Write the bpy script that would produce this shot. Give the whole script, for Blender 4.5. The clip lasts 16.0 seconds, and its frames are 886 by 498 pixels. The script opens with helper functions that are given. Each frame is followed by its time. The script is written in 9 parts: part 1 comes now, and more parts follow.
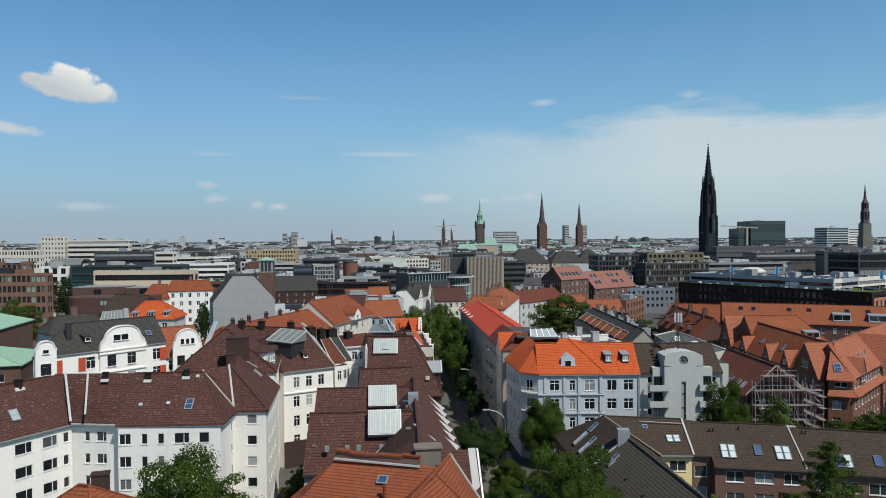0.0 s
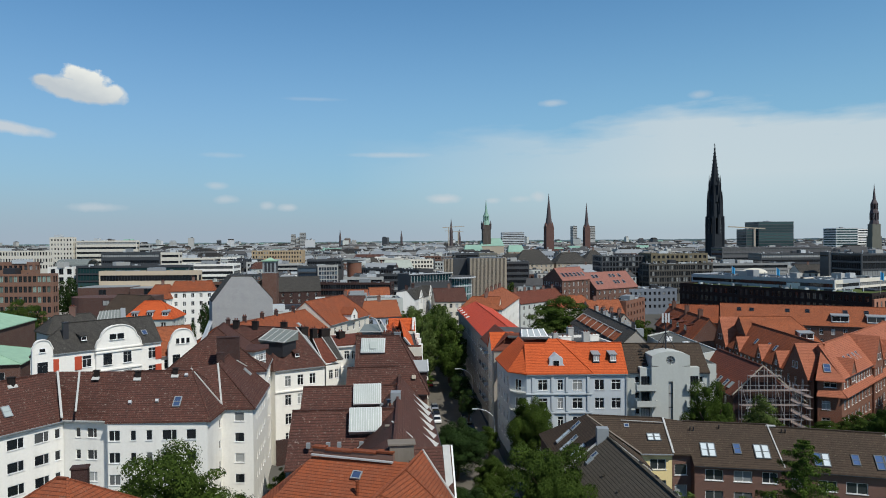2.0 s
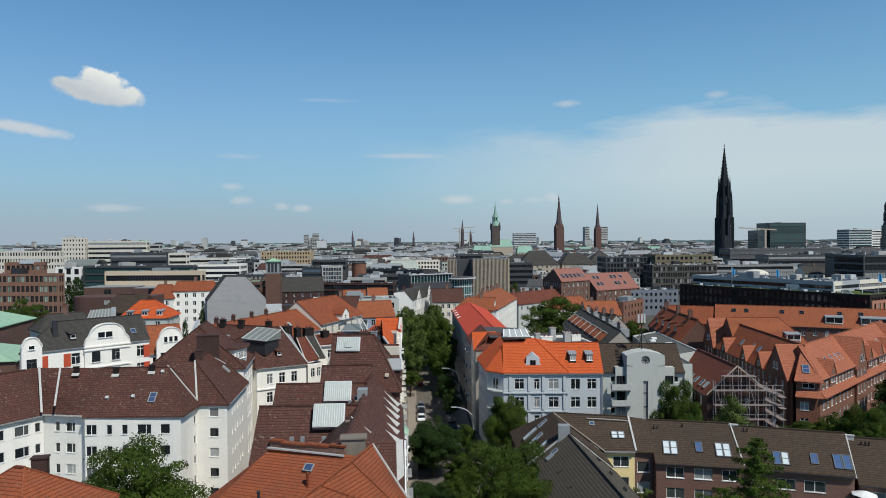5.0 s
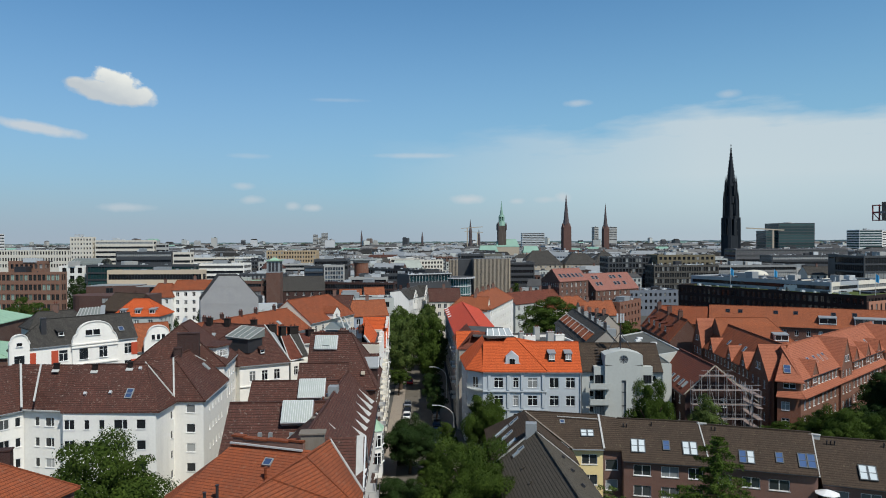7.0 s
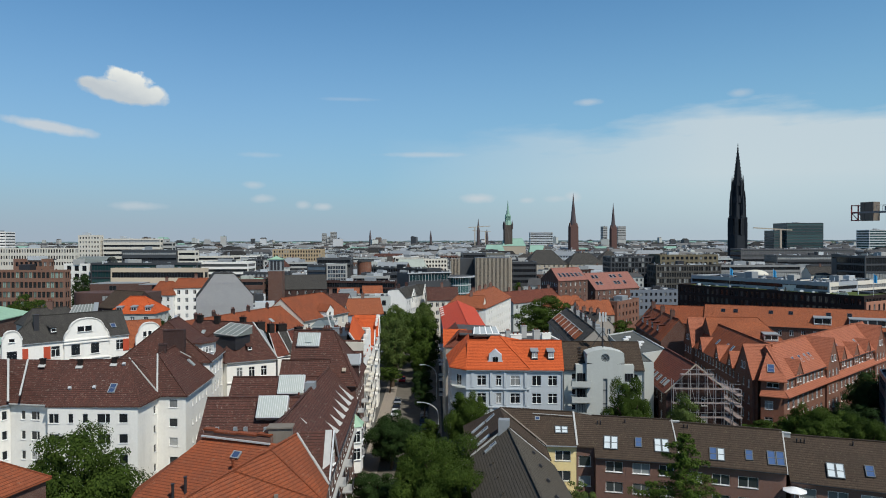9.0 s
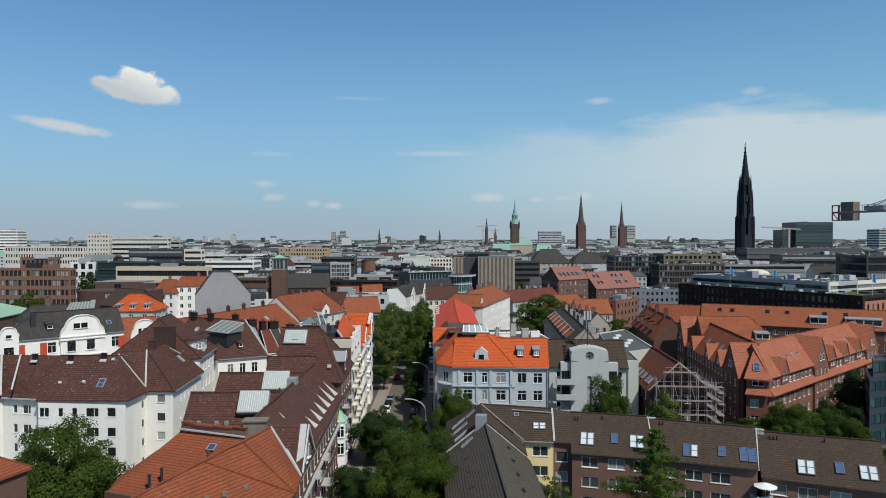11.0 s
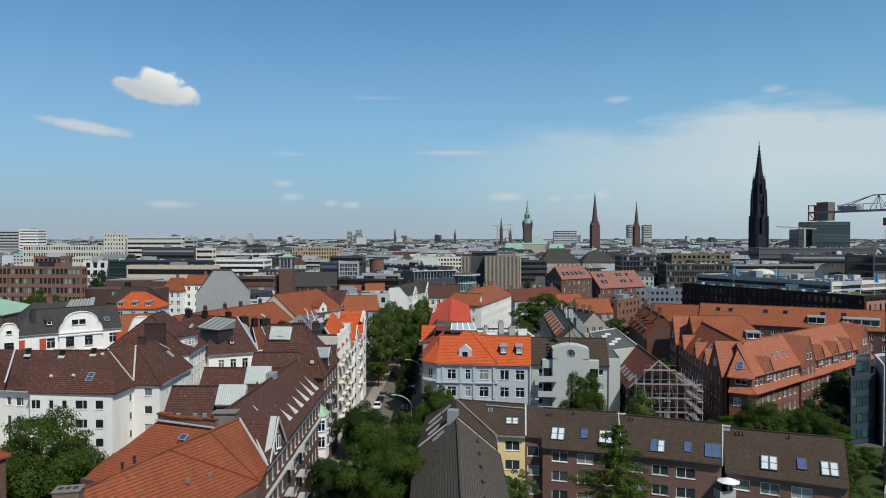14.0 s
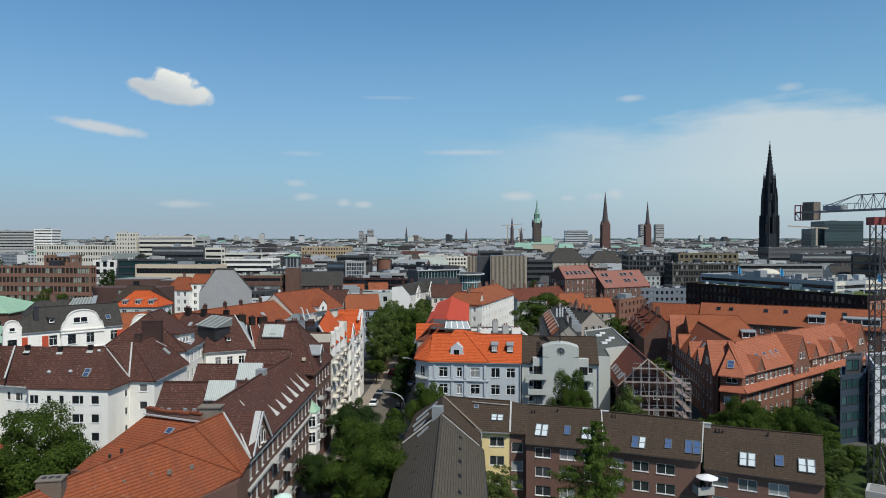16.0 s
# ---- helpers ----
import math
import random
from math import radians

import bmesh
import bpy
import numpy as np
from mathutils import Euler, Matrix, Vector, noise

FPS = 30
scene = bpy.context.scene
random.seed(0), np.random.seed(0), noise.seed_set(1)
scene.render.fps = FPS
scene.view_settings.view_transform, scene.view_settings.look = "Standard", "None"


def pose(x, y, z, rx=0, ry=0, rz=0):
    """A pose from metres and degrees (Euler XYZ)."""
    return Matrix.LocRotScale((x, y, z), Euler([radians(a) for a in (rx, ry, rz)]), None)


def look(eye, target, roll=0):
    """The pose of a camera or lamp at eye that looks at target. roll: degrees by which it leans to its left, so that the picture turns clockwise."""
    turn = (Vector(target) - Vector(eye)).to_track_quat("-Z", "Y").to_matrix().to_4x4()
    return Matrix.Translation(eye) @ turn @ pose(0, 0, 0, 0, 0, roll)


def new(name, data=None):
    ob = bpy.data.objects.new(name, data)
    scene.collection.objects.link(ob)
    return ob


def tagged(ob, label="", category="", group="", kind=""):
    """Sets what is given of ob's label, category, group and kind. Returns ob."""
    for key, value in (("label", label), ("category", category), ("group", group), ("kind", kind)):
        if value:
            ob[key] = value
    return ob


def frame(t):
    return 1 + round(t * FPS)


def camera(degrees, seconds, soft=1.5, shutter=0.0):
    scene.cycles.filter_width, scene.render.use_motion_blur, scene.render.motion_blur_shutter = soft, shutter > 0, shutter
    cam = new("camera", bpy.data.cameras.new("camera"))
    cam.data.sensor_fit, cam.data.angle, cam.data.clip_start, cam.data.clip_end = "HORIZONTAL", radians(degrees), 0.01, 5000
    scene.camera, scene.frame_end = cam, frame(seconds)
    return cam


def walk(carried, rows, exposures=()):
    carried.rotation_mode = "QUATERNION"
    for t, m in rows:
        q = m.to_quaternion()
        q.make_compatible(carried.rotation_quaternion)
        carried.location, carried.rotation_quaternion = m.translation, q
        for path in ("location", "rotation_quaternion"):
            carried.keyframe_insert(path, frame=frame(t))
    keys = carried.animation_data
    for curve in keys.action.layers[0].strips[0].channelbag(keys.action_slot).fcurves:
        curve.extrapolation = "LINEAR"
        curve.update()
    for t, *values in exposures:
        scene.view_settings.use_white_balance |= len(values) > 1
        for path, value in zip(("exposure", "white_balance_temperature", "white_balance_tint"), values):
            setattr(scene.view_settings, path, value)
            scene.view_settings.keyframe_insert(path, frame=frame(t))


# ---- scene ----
cam = camera(65.6, 16.0, soft=1.0)
METRES, EYE, TILT, LEAN, TURN = 38.0, 40.0, -0.85, 0.45, 0.0
ROWS = [
    (0.0, 0.0, 0.0, 0.0, 0.0, 0.0, 0.0),
    (0.5, 0.0233, -0.0093, 0.0006, 0.18, 0.03, -0.0),
    (1.0, 0.0466, -0.0195, 0.0009, 0.37, 0.04, -0.0),
    (1.5, 0.0697, -0.0311, 0.0009, 0.55, 0.06, -0.01),
    (2.0, 0.0932, -0.0427, 0.0012, 0.74, 0.06, -0.01),
    (2.5, 0.1179, -0.0536, 0.0015, 0.92, 0.08, -0.02),
    (3.0, 0.1427, -0.0648, 0.002, 1.1, 0.08, -0.03),
    (5.5, 0.303, -0.1105, 0.0026, 2.1, 0.13, -0.12),
    (6.0, 0.3423, -0.1189, 0.003, 2.31, 0.12, -0.15),
    (6.5, 0.3793, -0.1276, 0.0033, 2.52, 0.1, -0.17),
    (7.0, 0.4131, -0.1353, 0.0035, 2.74, 0.1, -0.21),
    (7.5, 0.4455, -0.1437, 0.0036, 2.95, 0.08, -0.24),
    (8.0, 0.4781, -0.1518, 0.0043, 3.15, 0.06, -0.3),
    (8.5, 0.5104, -0.1612, 0.0038, 3.35, 0.05, -0.32),
    (9.0, 0.5424, -0.1716, 0.0039, 3.55, 0.02, -0.36),
    (11.5, 0.6912, -0.226, 0.0056, 4.61, -0.08, -0.44),
    (12.0, 0.7199, -0.2355, 0.0059, 4.83, -0.08, -0.45),
    (12.5, 0.7484, -0.2444, 0.0059, 5.05, -0.1, -0.46),
    (13.0, 0.777, -0.2539, 0.0063, 5.3, -0.11, -0.48),
    (13.5, 0.8057, -0.2642, 0.0064, 5.56, -0.13, -0.49),
    (14.0, 0.8355, -0.2745, 0.0064, 5.82, -0.14, -0.5),
    (14.5, 0.8639, -0.2846, 0.0068, 6.07, -0.16, -0.5),
    (15.0, 0.8917, -0.2948, 0.0068, 6.33, -0.18, -0.49),
    (15.5, 0.9195, -0.304, 0.0069, 6.59, -0.18, -0.51),
    (16.0, 0.9469, -0.3144, 0.0074, 6.85, -0.19, -0.51),
]
walk(cam, [(t, pose(0, 0, EYE, TILT, LEAN, TURN) @ pose(METRES * x, METRES * y, METRES * z, 90 + pitch, roll, yaw)) for t, x, y, z, yaw, pitch, roll in ROWS])

# ---- world and sun ----
SUN_EL, SUN_AZ = 52.0, 138.0      # azimuth from +y, clockwise
SKY_TINT, SKY_RIM, SKY_RIM_EAST, SKY_LOW = (0.82, 1.22, 1.33), (3.15, 4.45, 6.0), (2.85, 4.8, 6.25), (4.2, 4.95, 5.75)
world = bpy.data.worlds.new("sky")
scene.world = world
world.use_nodes = True
wn, wl = world.node_tree.nodes, world.node_tree.links
wn.clear()
w_out = wn.new("ShaderNodeOutputWorld")
w_bg = wn.new("ShaderNodeBackground")
w_sky = wn.new("ShaderNodeTexSky")
w_sky.sky_type = "NISHITA"
w_sky.sun_disc = False
w_sky.sun_elevation = radians(SUN_EL)
w_sky.sun_rotation = radians(SUN_AZ)
w_sky.air_density, w_sky.dust_density, w_sky.ozone_density = 1.0, 0.3, 4.0
w_bg.inputs["Strength"].default_value = 0.088
wl.new(w_bg.outputs[0], w_out.inputs["Surface"])


def wmath(op, a, b=0.0, c=0.0, clamp=False):
    x = wn.new("ShaderNodeMath")
    x.operation, x.use_clamp = op, clamp
    for sock, v in zip(x.inputs, (a, b, c)):
        if isinstance(v, (int, float)):
            sock.default_value = v
        else:
            wl.new(v, sock)
    return x.outputs[0]


def wmix(fac, a, b, mode="MIX"):
    x = wn.new("ShaderNodeMix")
    x.data_type, x.blend_type = "RGBA", mode
    for sock, v in ((x.inputs[0], fac), (x.inputs[6], a), (x.inputs[7], b)):
        if isinstance(v, (int, float)):
            sock.default_value = v
        elif isinstance(v, tuple):
            sock.default_value = (*v, 1)
        else:
            wl.new(v, sock)
    return x.outputs[2]


# clouds, by azimuth and height over the horizon in degrees
w_dir = wn.new("ShaderNodeTexCoord").outputs["Generated"]
w_sep = wn.new("ShaderNodeSeparateXYZ")
wl.new(w_dir, w_sep.inputs[0])
AZ = wmath("MULTIPLY", wmath("ARCTAN2", w_sep.outputs[0], w_sep.outputs[1]), 57.2958)
EL = wmath("MULTIPLY", wmath("ARCSINE", w_sep.outputs[2]), 57.2958)
w_pos = wn.new("ShaderNodeCombineXYZ")
wl.new(AZ, w_pos.inputs[0])
wl.new(EL, w_pos.inputs[1])


def wnoise(scale, detail, sx=1.0, sy=1.0, rough=0.55):
    mp = wn.new("ShaderNodeMapping")
    mp.inputs["Scale"].default_value = (sx, sy, 1)
    wl.new(w_pos.outputs[0], mp.inputs[0])
    n = wn.new("ShaderNodeTexNoise")
    n.inputs["Scale"].default_value, n.inputs["Detail"].default_value, n.inputs["Roughness"].default_value = scale, detail, rough
    wl.new(mp.outputs[0], n.inputs["Vector"])
    return n.outputs["Fac"]


PUFF = wnoise(0.9, 5)
VEIL = wnoise(0.16, 6, 0.5, 2.2)


def ellipse(az, el, rx, ry, lo, hi, wob=0.9, tilt=0.0):
    """1 inside an ellipse with a ragged edge, 0 outside."""
    dx = wmath("DIVIDE", wmath("SUBTRACT", AZ, az), rx)
    dy = wmath("DIVIDE", wmath("SUBTRACT", wmath("SUBTRACT", EL, el), wmath("MULTIPLY", wmath("SUBTRACT", AZ, az), tilt)), ry)
    r = wmath("SQRT", wmath("ADD", wmath("MULTIPLY", dx, dx), wmath("MULTIPLY", dy, dy)))
    r = wmath("ADD", r, wmath("MULTIPLY", wmath("SUBTRACT", PUFF, 0.5), -2 * wob))
    return wmath("DIVIDE", wmath("SUBTRACT", hi, r), hi - lo, clamp=True), dy


def most(a, b):
    return wmath("MAXIMUM", a, b)


c1, dy1 = ellipse(-28.2, 11.05, 3.05, 0.85, 0.8, 1.1, 0.35, -0.10)
c1b, dy1b = ellipse(-27.9, 11.75, 1.75, 1.0, 0.75, 1.05, 0.8, -0.22)
c1c, _ = ellipse(-26.2, 11.05, 0.8, 0.65, 0.75, 1.1, 0.4)
c1d, _ = ellipse(-30.6, 11.5, 0.8, 0.5, 0.7, 1.1, 0.4)
c2, _ = ellipse(-33.2, 8.15, 2.9, 0.42, 0.55, 1.2, 0.45, -0.13)
thick = most(most(c1, c1b), most(c1c, c1d))
thin = wmath("MULTIPLY", c2, 0.85)
for az, el, rx, ry, s in ((-15.0, 2.85, 0.55, 0.3, 0.5), (-13.4, 2.7, 0.75, 0.28, 0.6), (-18.2, 3.3, 0.9, 0.3, 0.5), (-18.9, 4.4, 0.8, 0.28, 0.45), (-0.6, 3.4, 1.3, 0.36, 0.75), (3.4, 3.2, 0.6, 0.22, 0.5), (7.2, 3.5, 0.6, 0.4, 0.6), (5.8, 3.3, 0.9, 0.25, 0.4), (8.4, 11.0, 1.0, 0.25, 0.5), (-27.6, 2.6, 1.8, 0.3, 0.5), (-5.0, 7.0, 3.2, 0.2, 0.45), (-18.5, 6.8, 1.5, 0.2, 0.25), (-11.5, 11.4, 2.2, 0.15, 0.2), (19.8, 11.0, 0.8, 0.3, 0.4)):
    e_, _ = ellipse(az, el, rx, ry, 0.3, 1.3, 0.5)
    thin = most(thin, wmath("MULTIPLY", e_, s))
v_side = wmath("DIVIDE", wmath("SUBTRACT", AZ, -9.0), 27.0, clamp=True)
v_top = wmath("DIVIDE", wmath("SUBTRACT", wmath("ADD", 9.2, wmath("ADD", wmath("MULTIPLY", AZ, 0.05), wmath("MULTIPLY", wmath("SUBTRACT", VEIL, 0.5), 9.0))), EL), 2.2, clamp=True)
v_low = wmath("DIVIDE", wmath("SUBTRACT", EL, 0.5), 4.5, clamp=True)
veil = wmath("MULTIPLY", wmath("MULTIPLY", v_side, v_top), wmath("ADD", wmath("MULTIPLY", v_low, 0.5), 0.28))
# blue of a clear noon sky, with a pale rim over the horizon
sky_col = wmix(1.0, w_sky.outputs[0], SKY_TINT, "MULTIPLY")
rim = wmath("POWER", wmath("SUBTRACT", 1.0, wmath("DIVIDE", EL, 21.0, clamp=True)), 1.5)
east = wmath("DIVIDE", wmath("ADD", AZ, 22.0), 40.0, clamp=True)
sky_col = wmix(wmath("MULTIPLY", rim, 0.92), sky_col, wmix(east, SKY_RIM, SKY_RIM_EAST))
sky_col = wmix(wmath("MULTIPLY", east, 0.55), sky_col, (1.20, 1.17, 1.10), "MULTIPLY")
low = wmath("POWER", wmath("SUBTRACT", 1.0, wmath("DIVIDE", EL, 5.0, clamp=True)), 1.5)
sky_col = wmix(wmath("MULTIPLY", low, 0.75), sky_col, SKY_LOW)
# deeper blue towards the zenith
zen = wmath("DIVIDE", wmath("SUBTRACT", EL, 21.0), 34.0, clamp=True)
sky_col = wmix(zen, sky_col, (0.40, 0.46, 0.58), "MULTIPLY")
shade = wmath("ADD", wmath("MULTIPLY", wmath("ADD", dy1, wmath("MULTIPLY", wmath("ADD", AZ, 27.5), 0.28)), 0.42), wmath("MULTIPLY", PUFF, 0.5), clamp=True)
cum = wmix(shade, (6.1, 6.6, 6.9), (9.9, 10.0, 9.3))
sky_col = wmix(veil, sky_col, (6.9, 7.7, 8.0))
sky_col = wmix(thin, sky_col, (6.7, 7.2, 7.6))
sky_col = wmix(wmath("MULTIPLY", thick, 0.95), sky_col, cum)
wl.new(sky_col, w_bg.inputs["Color"])
sun = new("sun", bpy.data.lights.new("sun", "SUN"))
sun.data.energy, sun.data.angle, sun.data.color = 4.1, radians(0.53), (1.0, 0.965, 0.885)
_a, _e = radians(SUN_AZ), radians(SUN_EL)
sun.matrix_world = look((0, 0, 300), (-math.sin(_a) * math.cos(_e) * 100, -math.cos(_a) * math.cos(_e) * 100, 300 - math.sin(_e) * 100))


# ---- materials ----
def nodes_of(name):
    m = bpy.data.materials.new(name)
    m.use_nodes = True
    n, l = m.node_tree.nodes, m.node_tree.links
    b = n["Principled BSDF"]
    return m, n, l, b


def mixrgb(n, l, fac, a, b, mode="MIX"):
    x = n.new("ShaderNodeMix")
    x.data_type, x.blend_type = "RGBA", mode
    for sock, v in ((x.inputs[0], fac), (x.inputs[6], a), (x.inputs[7], b)):
        if isinstance(v, (int, float)):
            sock.default_value = v
        elif isinstance(v, tuple):
            sock.default_value = (*v[:3], 1)
        else:
            l.new(v, sock)
    return x.outputs[2]


def noise_tex(n, l, scale, detail=4, coord=None, rough=0.6):
    t = n.new("ShaderNodeTexNoise")
    t.inputs["Scale"].default_value, t.inputs["Detail"].default_value, t.inputs["Roughness"].default_value = scale, detail, rough
    if coord is not None:
        l.new(coord, t.inputs["Vector"])
    return t.outputs["Fac"]


def ramp(n, l, fac, lo, hi):
    r = n.new("ShaderNodeMapRange")
    r.inputs[1].default_value, r.inputs[2].default_value = lo, hi
    l.new(fac, r.inputs[0])
    return r.outputs[0]


def plaster(name, col, stain=(0.35, 0.33, 0.3), amount=0.25, rough=0.85, bump=0.15):
    m, n, l, b = nodes_of(name)
    pos = n.new("ShaderNodeNewGeometry").outputs["Position"]
    fine = noise_tex(n, l, 3.0, 6, pos)
    mp = n.new("ShaderNodeMapping")
    mp.inputs["Scale"].default_value = (0.9, 0.9, 0.12)
    l.new(pos, mp.inputs[0])
    streak = ramp(n, l, noise_tex(n, l, 0.9, 5, mp.outputs[0]), 0.5, 0.8)
    c = mixrgb(n, l, ramp(n, l, fine, 0.3, 0.7), tuple(v * 0.93 for v in col), col)
    k = n.new("ShaderNodeMath")
    k.operation = "MULTIPLY"
    l.new(streak, k.inputs[0])
    k.inputs[1].default_value = amount
    c = mixrgb(n, l, k.outputs[0], c, stain)
    l.new(c, b.inputs["Base Color"])
    b.inputs["Roughness"].default_value = rough
    b.inputs["Specular IOR Level"].default_value = 0.15
    bp = n.new("ShaderNodeBump")
    bp.inputs["Strength"].default_value, bp.inputs["Distance"].default_value = bump, 0.02
    l.new(noise_tex(n, l, 25, 3, pos), bp.inputs["Height"])
    l.new(bp.outputs[0], b.inputs["Normal"])
    return m


def coursed(name, cols, joint, w, h, gap=0.02, spots=None, spot_amount=0.0, rough=0.8, bump=0.5, patch=0.5, offset=0.5, lap=0.0, fleck=1.7):
    """Tiles, bricks or panels laid in courses on the metre-sized UVs."""
    m, n, l, b = nodes_of(name)
    uv = n.new("ShaderNodeUVMap").outputs[0]
    pos = n.new("ShaderNodeNewGeometry").outputs["Position"]
    br = n.new("ShaderNodeTexBrick")
    l.new(uv, br.inputs["Vector"])
    br.offset = offset
    br.inputs["Color1"].default_value, br.inputs["Color2"].default_value = (*cols[0], 1), (*cols[1], 1)
    br.inputs["Mortar"].default_value = (*joint, 1)
    br.inputs["Scale"].default_value, br.inputs["Mortar Size"].default_value = 1.0, gap * (0.45 if lap else 1.0)
    br.inputs["Mortar Smooth"].default_value, br.inputs["Bias"].default_value = 0.3, 0.0
    br.inputs["Brick Width"].default_value, br.inputs["Row Height"].default_value = w, h
    big = ramp(n, l, noise_tex(n, l, 0.35, 5, pos), 0.35, 0.7)
    k = n.new("ShaderNodeMath")
    k.operation = "MULTIPLY"
    l.new(big, k.inputs[0])
    k.inputs[1].default_value = patch
    c = mixrgb(n, l, k.outputs[0], br.outputs["Color"], cols[2])
    if lap:
        # single tiles of another firing
        vr = n.new("ShaderNodeTexWhiteNoise")
        sn = n.new("ShaderNodeVectorMath")
        sn.operation = "SNAP"
        l.new(uv, sn.inputs[0])
        sn.inputs[1].default_value = (w, h, 1)
        l.new(sn.outputs[0], vr.inputs["Vector"])
        c = mixrgb(n, l, vr.outputs["Value"], c, mixrgb(n, l, 0.32, c, cols[2]))
        # painted shade line under each lap; dirt and moss streaks run down the slope
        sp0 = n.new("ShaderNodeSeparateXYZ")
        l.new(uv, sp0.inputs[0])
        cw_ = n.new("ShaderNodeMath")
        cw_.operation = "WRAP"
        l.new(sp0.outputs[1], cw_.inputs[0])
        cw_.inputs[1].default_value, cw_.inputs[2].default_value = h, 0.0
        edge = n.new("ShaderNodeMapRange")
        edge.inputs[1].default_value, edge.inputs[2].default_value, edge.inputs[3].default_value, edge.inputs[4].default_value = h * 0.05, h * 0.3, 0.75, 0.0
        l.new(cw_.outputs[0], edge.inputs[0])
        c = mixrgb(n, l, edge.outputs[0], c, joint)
        mp_ = n.new("ShaderNodeMapping")
        mp_.inputs["Scale"].default_value = (1.6, 0.22, 1)
        l.new(uv, mp_.inputs[0])
        run_ = ramp(n, l, noise_tex(n, l, 0.8, 6, mp_.outputs[0], 0.7), 0.5, 0.75)
        k3 = n.new("ShaderNodeMath")
        k3.operation = "MULTIPLY"
        l.new(run_, k3.inputs[0])
        k3.inputs[1].default_value = 0.4
        c = mixrgb(n, l, k3.outputs[0], c, tuple(v * 0.62 for v in cols[2]))
    if spots:
        s = ramp(n, l, noise_tex(n, l, fleck, 5, pos, 0.82), 0.585, 0.64)
        k2 = n.new("ShaderNodeMath")
        k2.operation = "MULTIPLY"
        l.new(s, k2.inputs[0])
        k2.inputs[1].default_value = spot_amount
        c = mixrgb(n, l, k2.outputs[0], c, spots)
    l.new(c, b.inputs["Base Color"])
    b.inputs["Roughness"].default_value = rough
    b.inputs["Specular IOR Level"].default_value = 0.12
    bp = n.new("ShaderNodeBump")
    bp.invert = True
    bp.inputs["Strength"].default_value, bp.inputs["Distance"].default_value = bump, 0.03
    if lap:
        # each course tilts out over the one below
        sp = n.new("ShaderNodeSeparateXYZ")
        l.new(uv, sp.inputs[0])
        fr = n.new("ShaderNodeMath")
        fr.operation = "WRAP"
        l.new(sp.outputs[1], fr.inputs[0])
        fr.inputs[1].default_value, fr.inputs[2].default_value = h, 0.0
        su = n.new("ShaderNodeMath")
        su.operation = "MULTIPLY_ADD"
        l.new(fr.outputs[0], su.inputs[0])
        su.inputs[1].default_value = lap / h
        l.new(br.outputs["Fac"], su.inputs[2])
        l.new(su.outputs[0], bp.inputs["Height"])
        bp.inputs["Strength"].default_value, bp.inputs["Distance"].default_value = 0.9, 0.06
    else:
        l.new(br.outputs["Fac"], bp.inputs["Height"])
    l.new(bp.outputs[0], b.inputs["Normal"])
    return m


def plain(name, col, rough=0.5, metal=0.0, vary=0.12, scale=1.5):
    m, n, l, b = nodes_of(name)
    pos = n.new("ShaderNodeNewGeometry").outputs["Position"]
    f = noise_tex(n, l, scale, 5, pos)
    l.new(mixrgb(n, l, f, tuple(v * (1 - vary) for v in col), tuple(min(1, v * (1 + vary)) for v in col)), b.inputs["Base Color"])
    b.inputs["Roughness"].default_value, b.inputs["Metallic"].default_value = rough, metal
    if rough > 0.7:
        b.inputs["Specular IOR Level"].default_value = 0.12
    return m


def glass(name, dark, light, share=0.3, rough=0.06):
    """Window panes: dark rooms, some with drawn curtains; roof glass paler for reflected clouds."""
    m, n, l, b = nodes_of(name)
    rnd = n.new("ShaderNodeObjectInfo").outputs["Random"]
    f = ramp(n, l, rnd, 1 - share, min(1.0, 1 - share + 0.15))
    l.new(mixrgb(n, l, f, dark, light), b.inputs["Base Color"])
    b.inputs["Roughness"].default_value = rough
    b.inputs["Specular IOR Level"].default_value = 0.6
    return m


def leafy(name, a, c):
    m, n, l, b = nodes_of(name)
    g = n.new("ShaderNodeNewGeometry")
    big = noise_tex(n, l, 0.5, 3, g.outputs["Position"])
    c1 = mixrgb(n, l, g.outputs["Random Per Island"], a, c)
    l.new(mixrgb(n, l, ramp(n, l, big, 0.35, 0.7), c1, tuple(v * 0.7 for v in a)), b.inputs["Base Color"])
    b.inputs["Roughness"].default_value = 0.8
    b.inputs["Specular IOR Level"].default_value = 0.08
    return m


WHITE = plaster("white_render", (0.83, 0.81, 0.75), amount=0.18)
CREAM = plaster("cream_render", (0.66, 0.62, 0.53))
GREYWALL = plaster("grey_render", (0.47, 0.49, 0.46))
PALEBLUE = plaster("pale_blue_render", (0.49, 0.53, 0.555))
YELLOW = plaster("yellow_render", (0.84, 0.68, 0.34), amount=0.12)
TRIMW = plain("white_paint", (0.78, 0.78, 0.76), 0.45)
BRICKRED = coursed("red_brick", ((0.150, 0.076, 0.055), (0.125, 0.063, 0.047), (0.105, 0.057, 0.046)), (0.2, 0.17, 0.145), 0.25, 0.075, 0.008)
BRICKTAN = coursed("tan_brick", ((0.235, 0.102, 0.064), (0.195, 0.085, 0.055), (0.16, 0.075, 0.052)), (0.22, 0.17, 0.14), 0.25, 0.075, 0.008)
BRICKBROWN = coursed("brown_brick", ((0.215, 0.120, 0.092), (0.185, 0.102, 0.080), (0.165, 0.098, 0.079)), (0.19, 0.16, 0.14), 0.25, 0.075, 0.008)
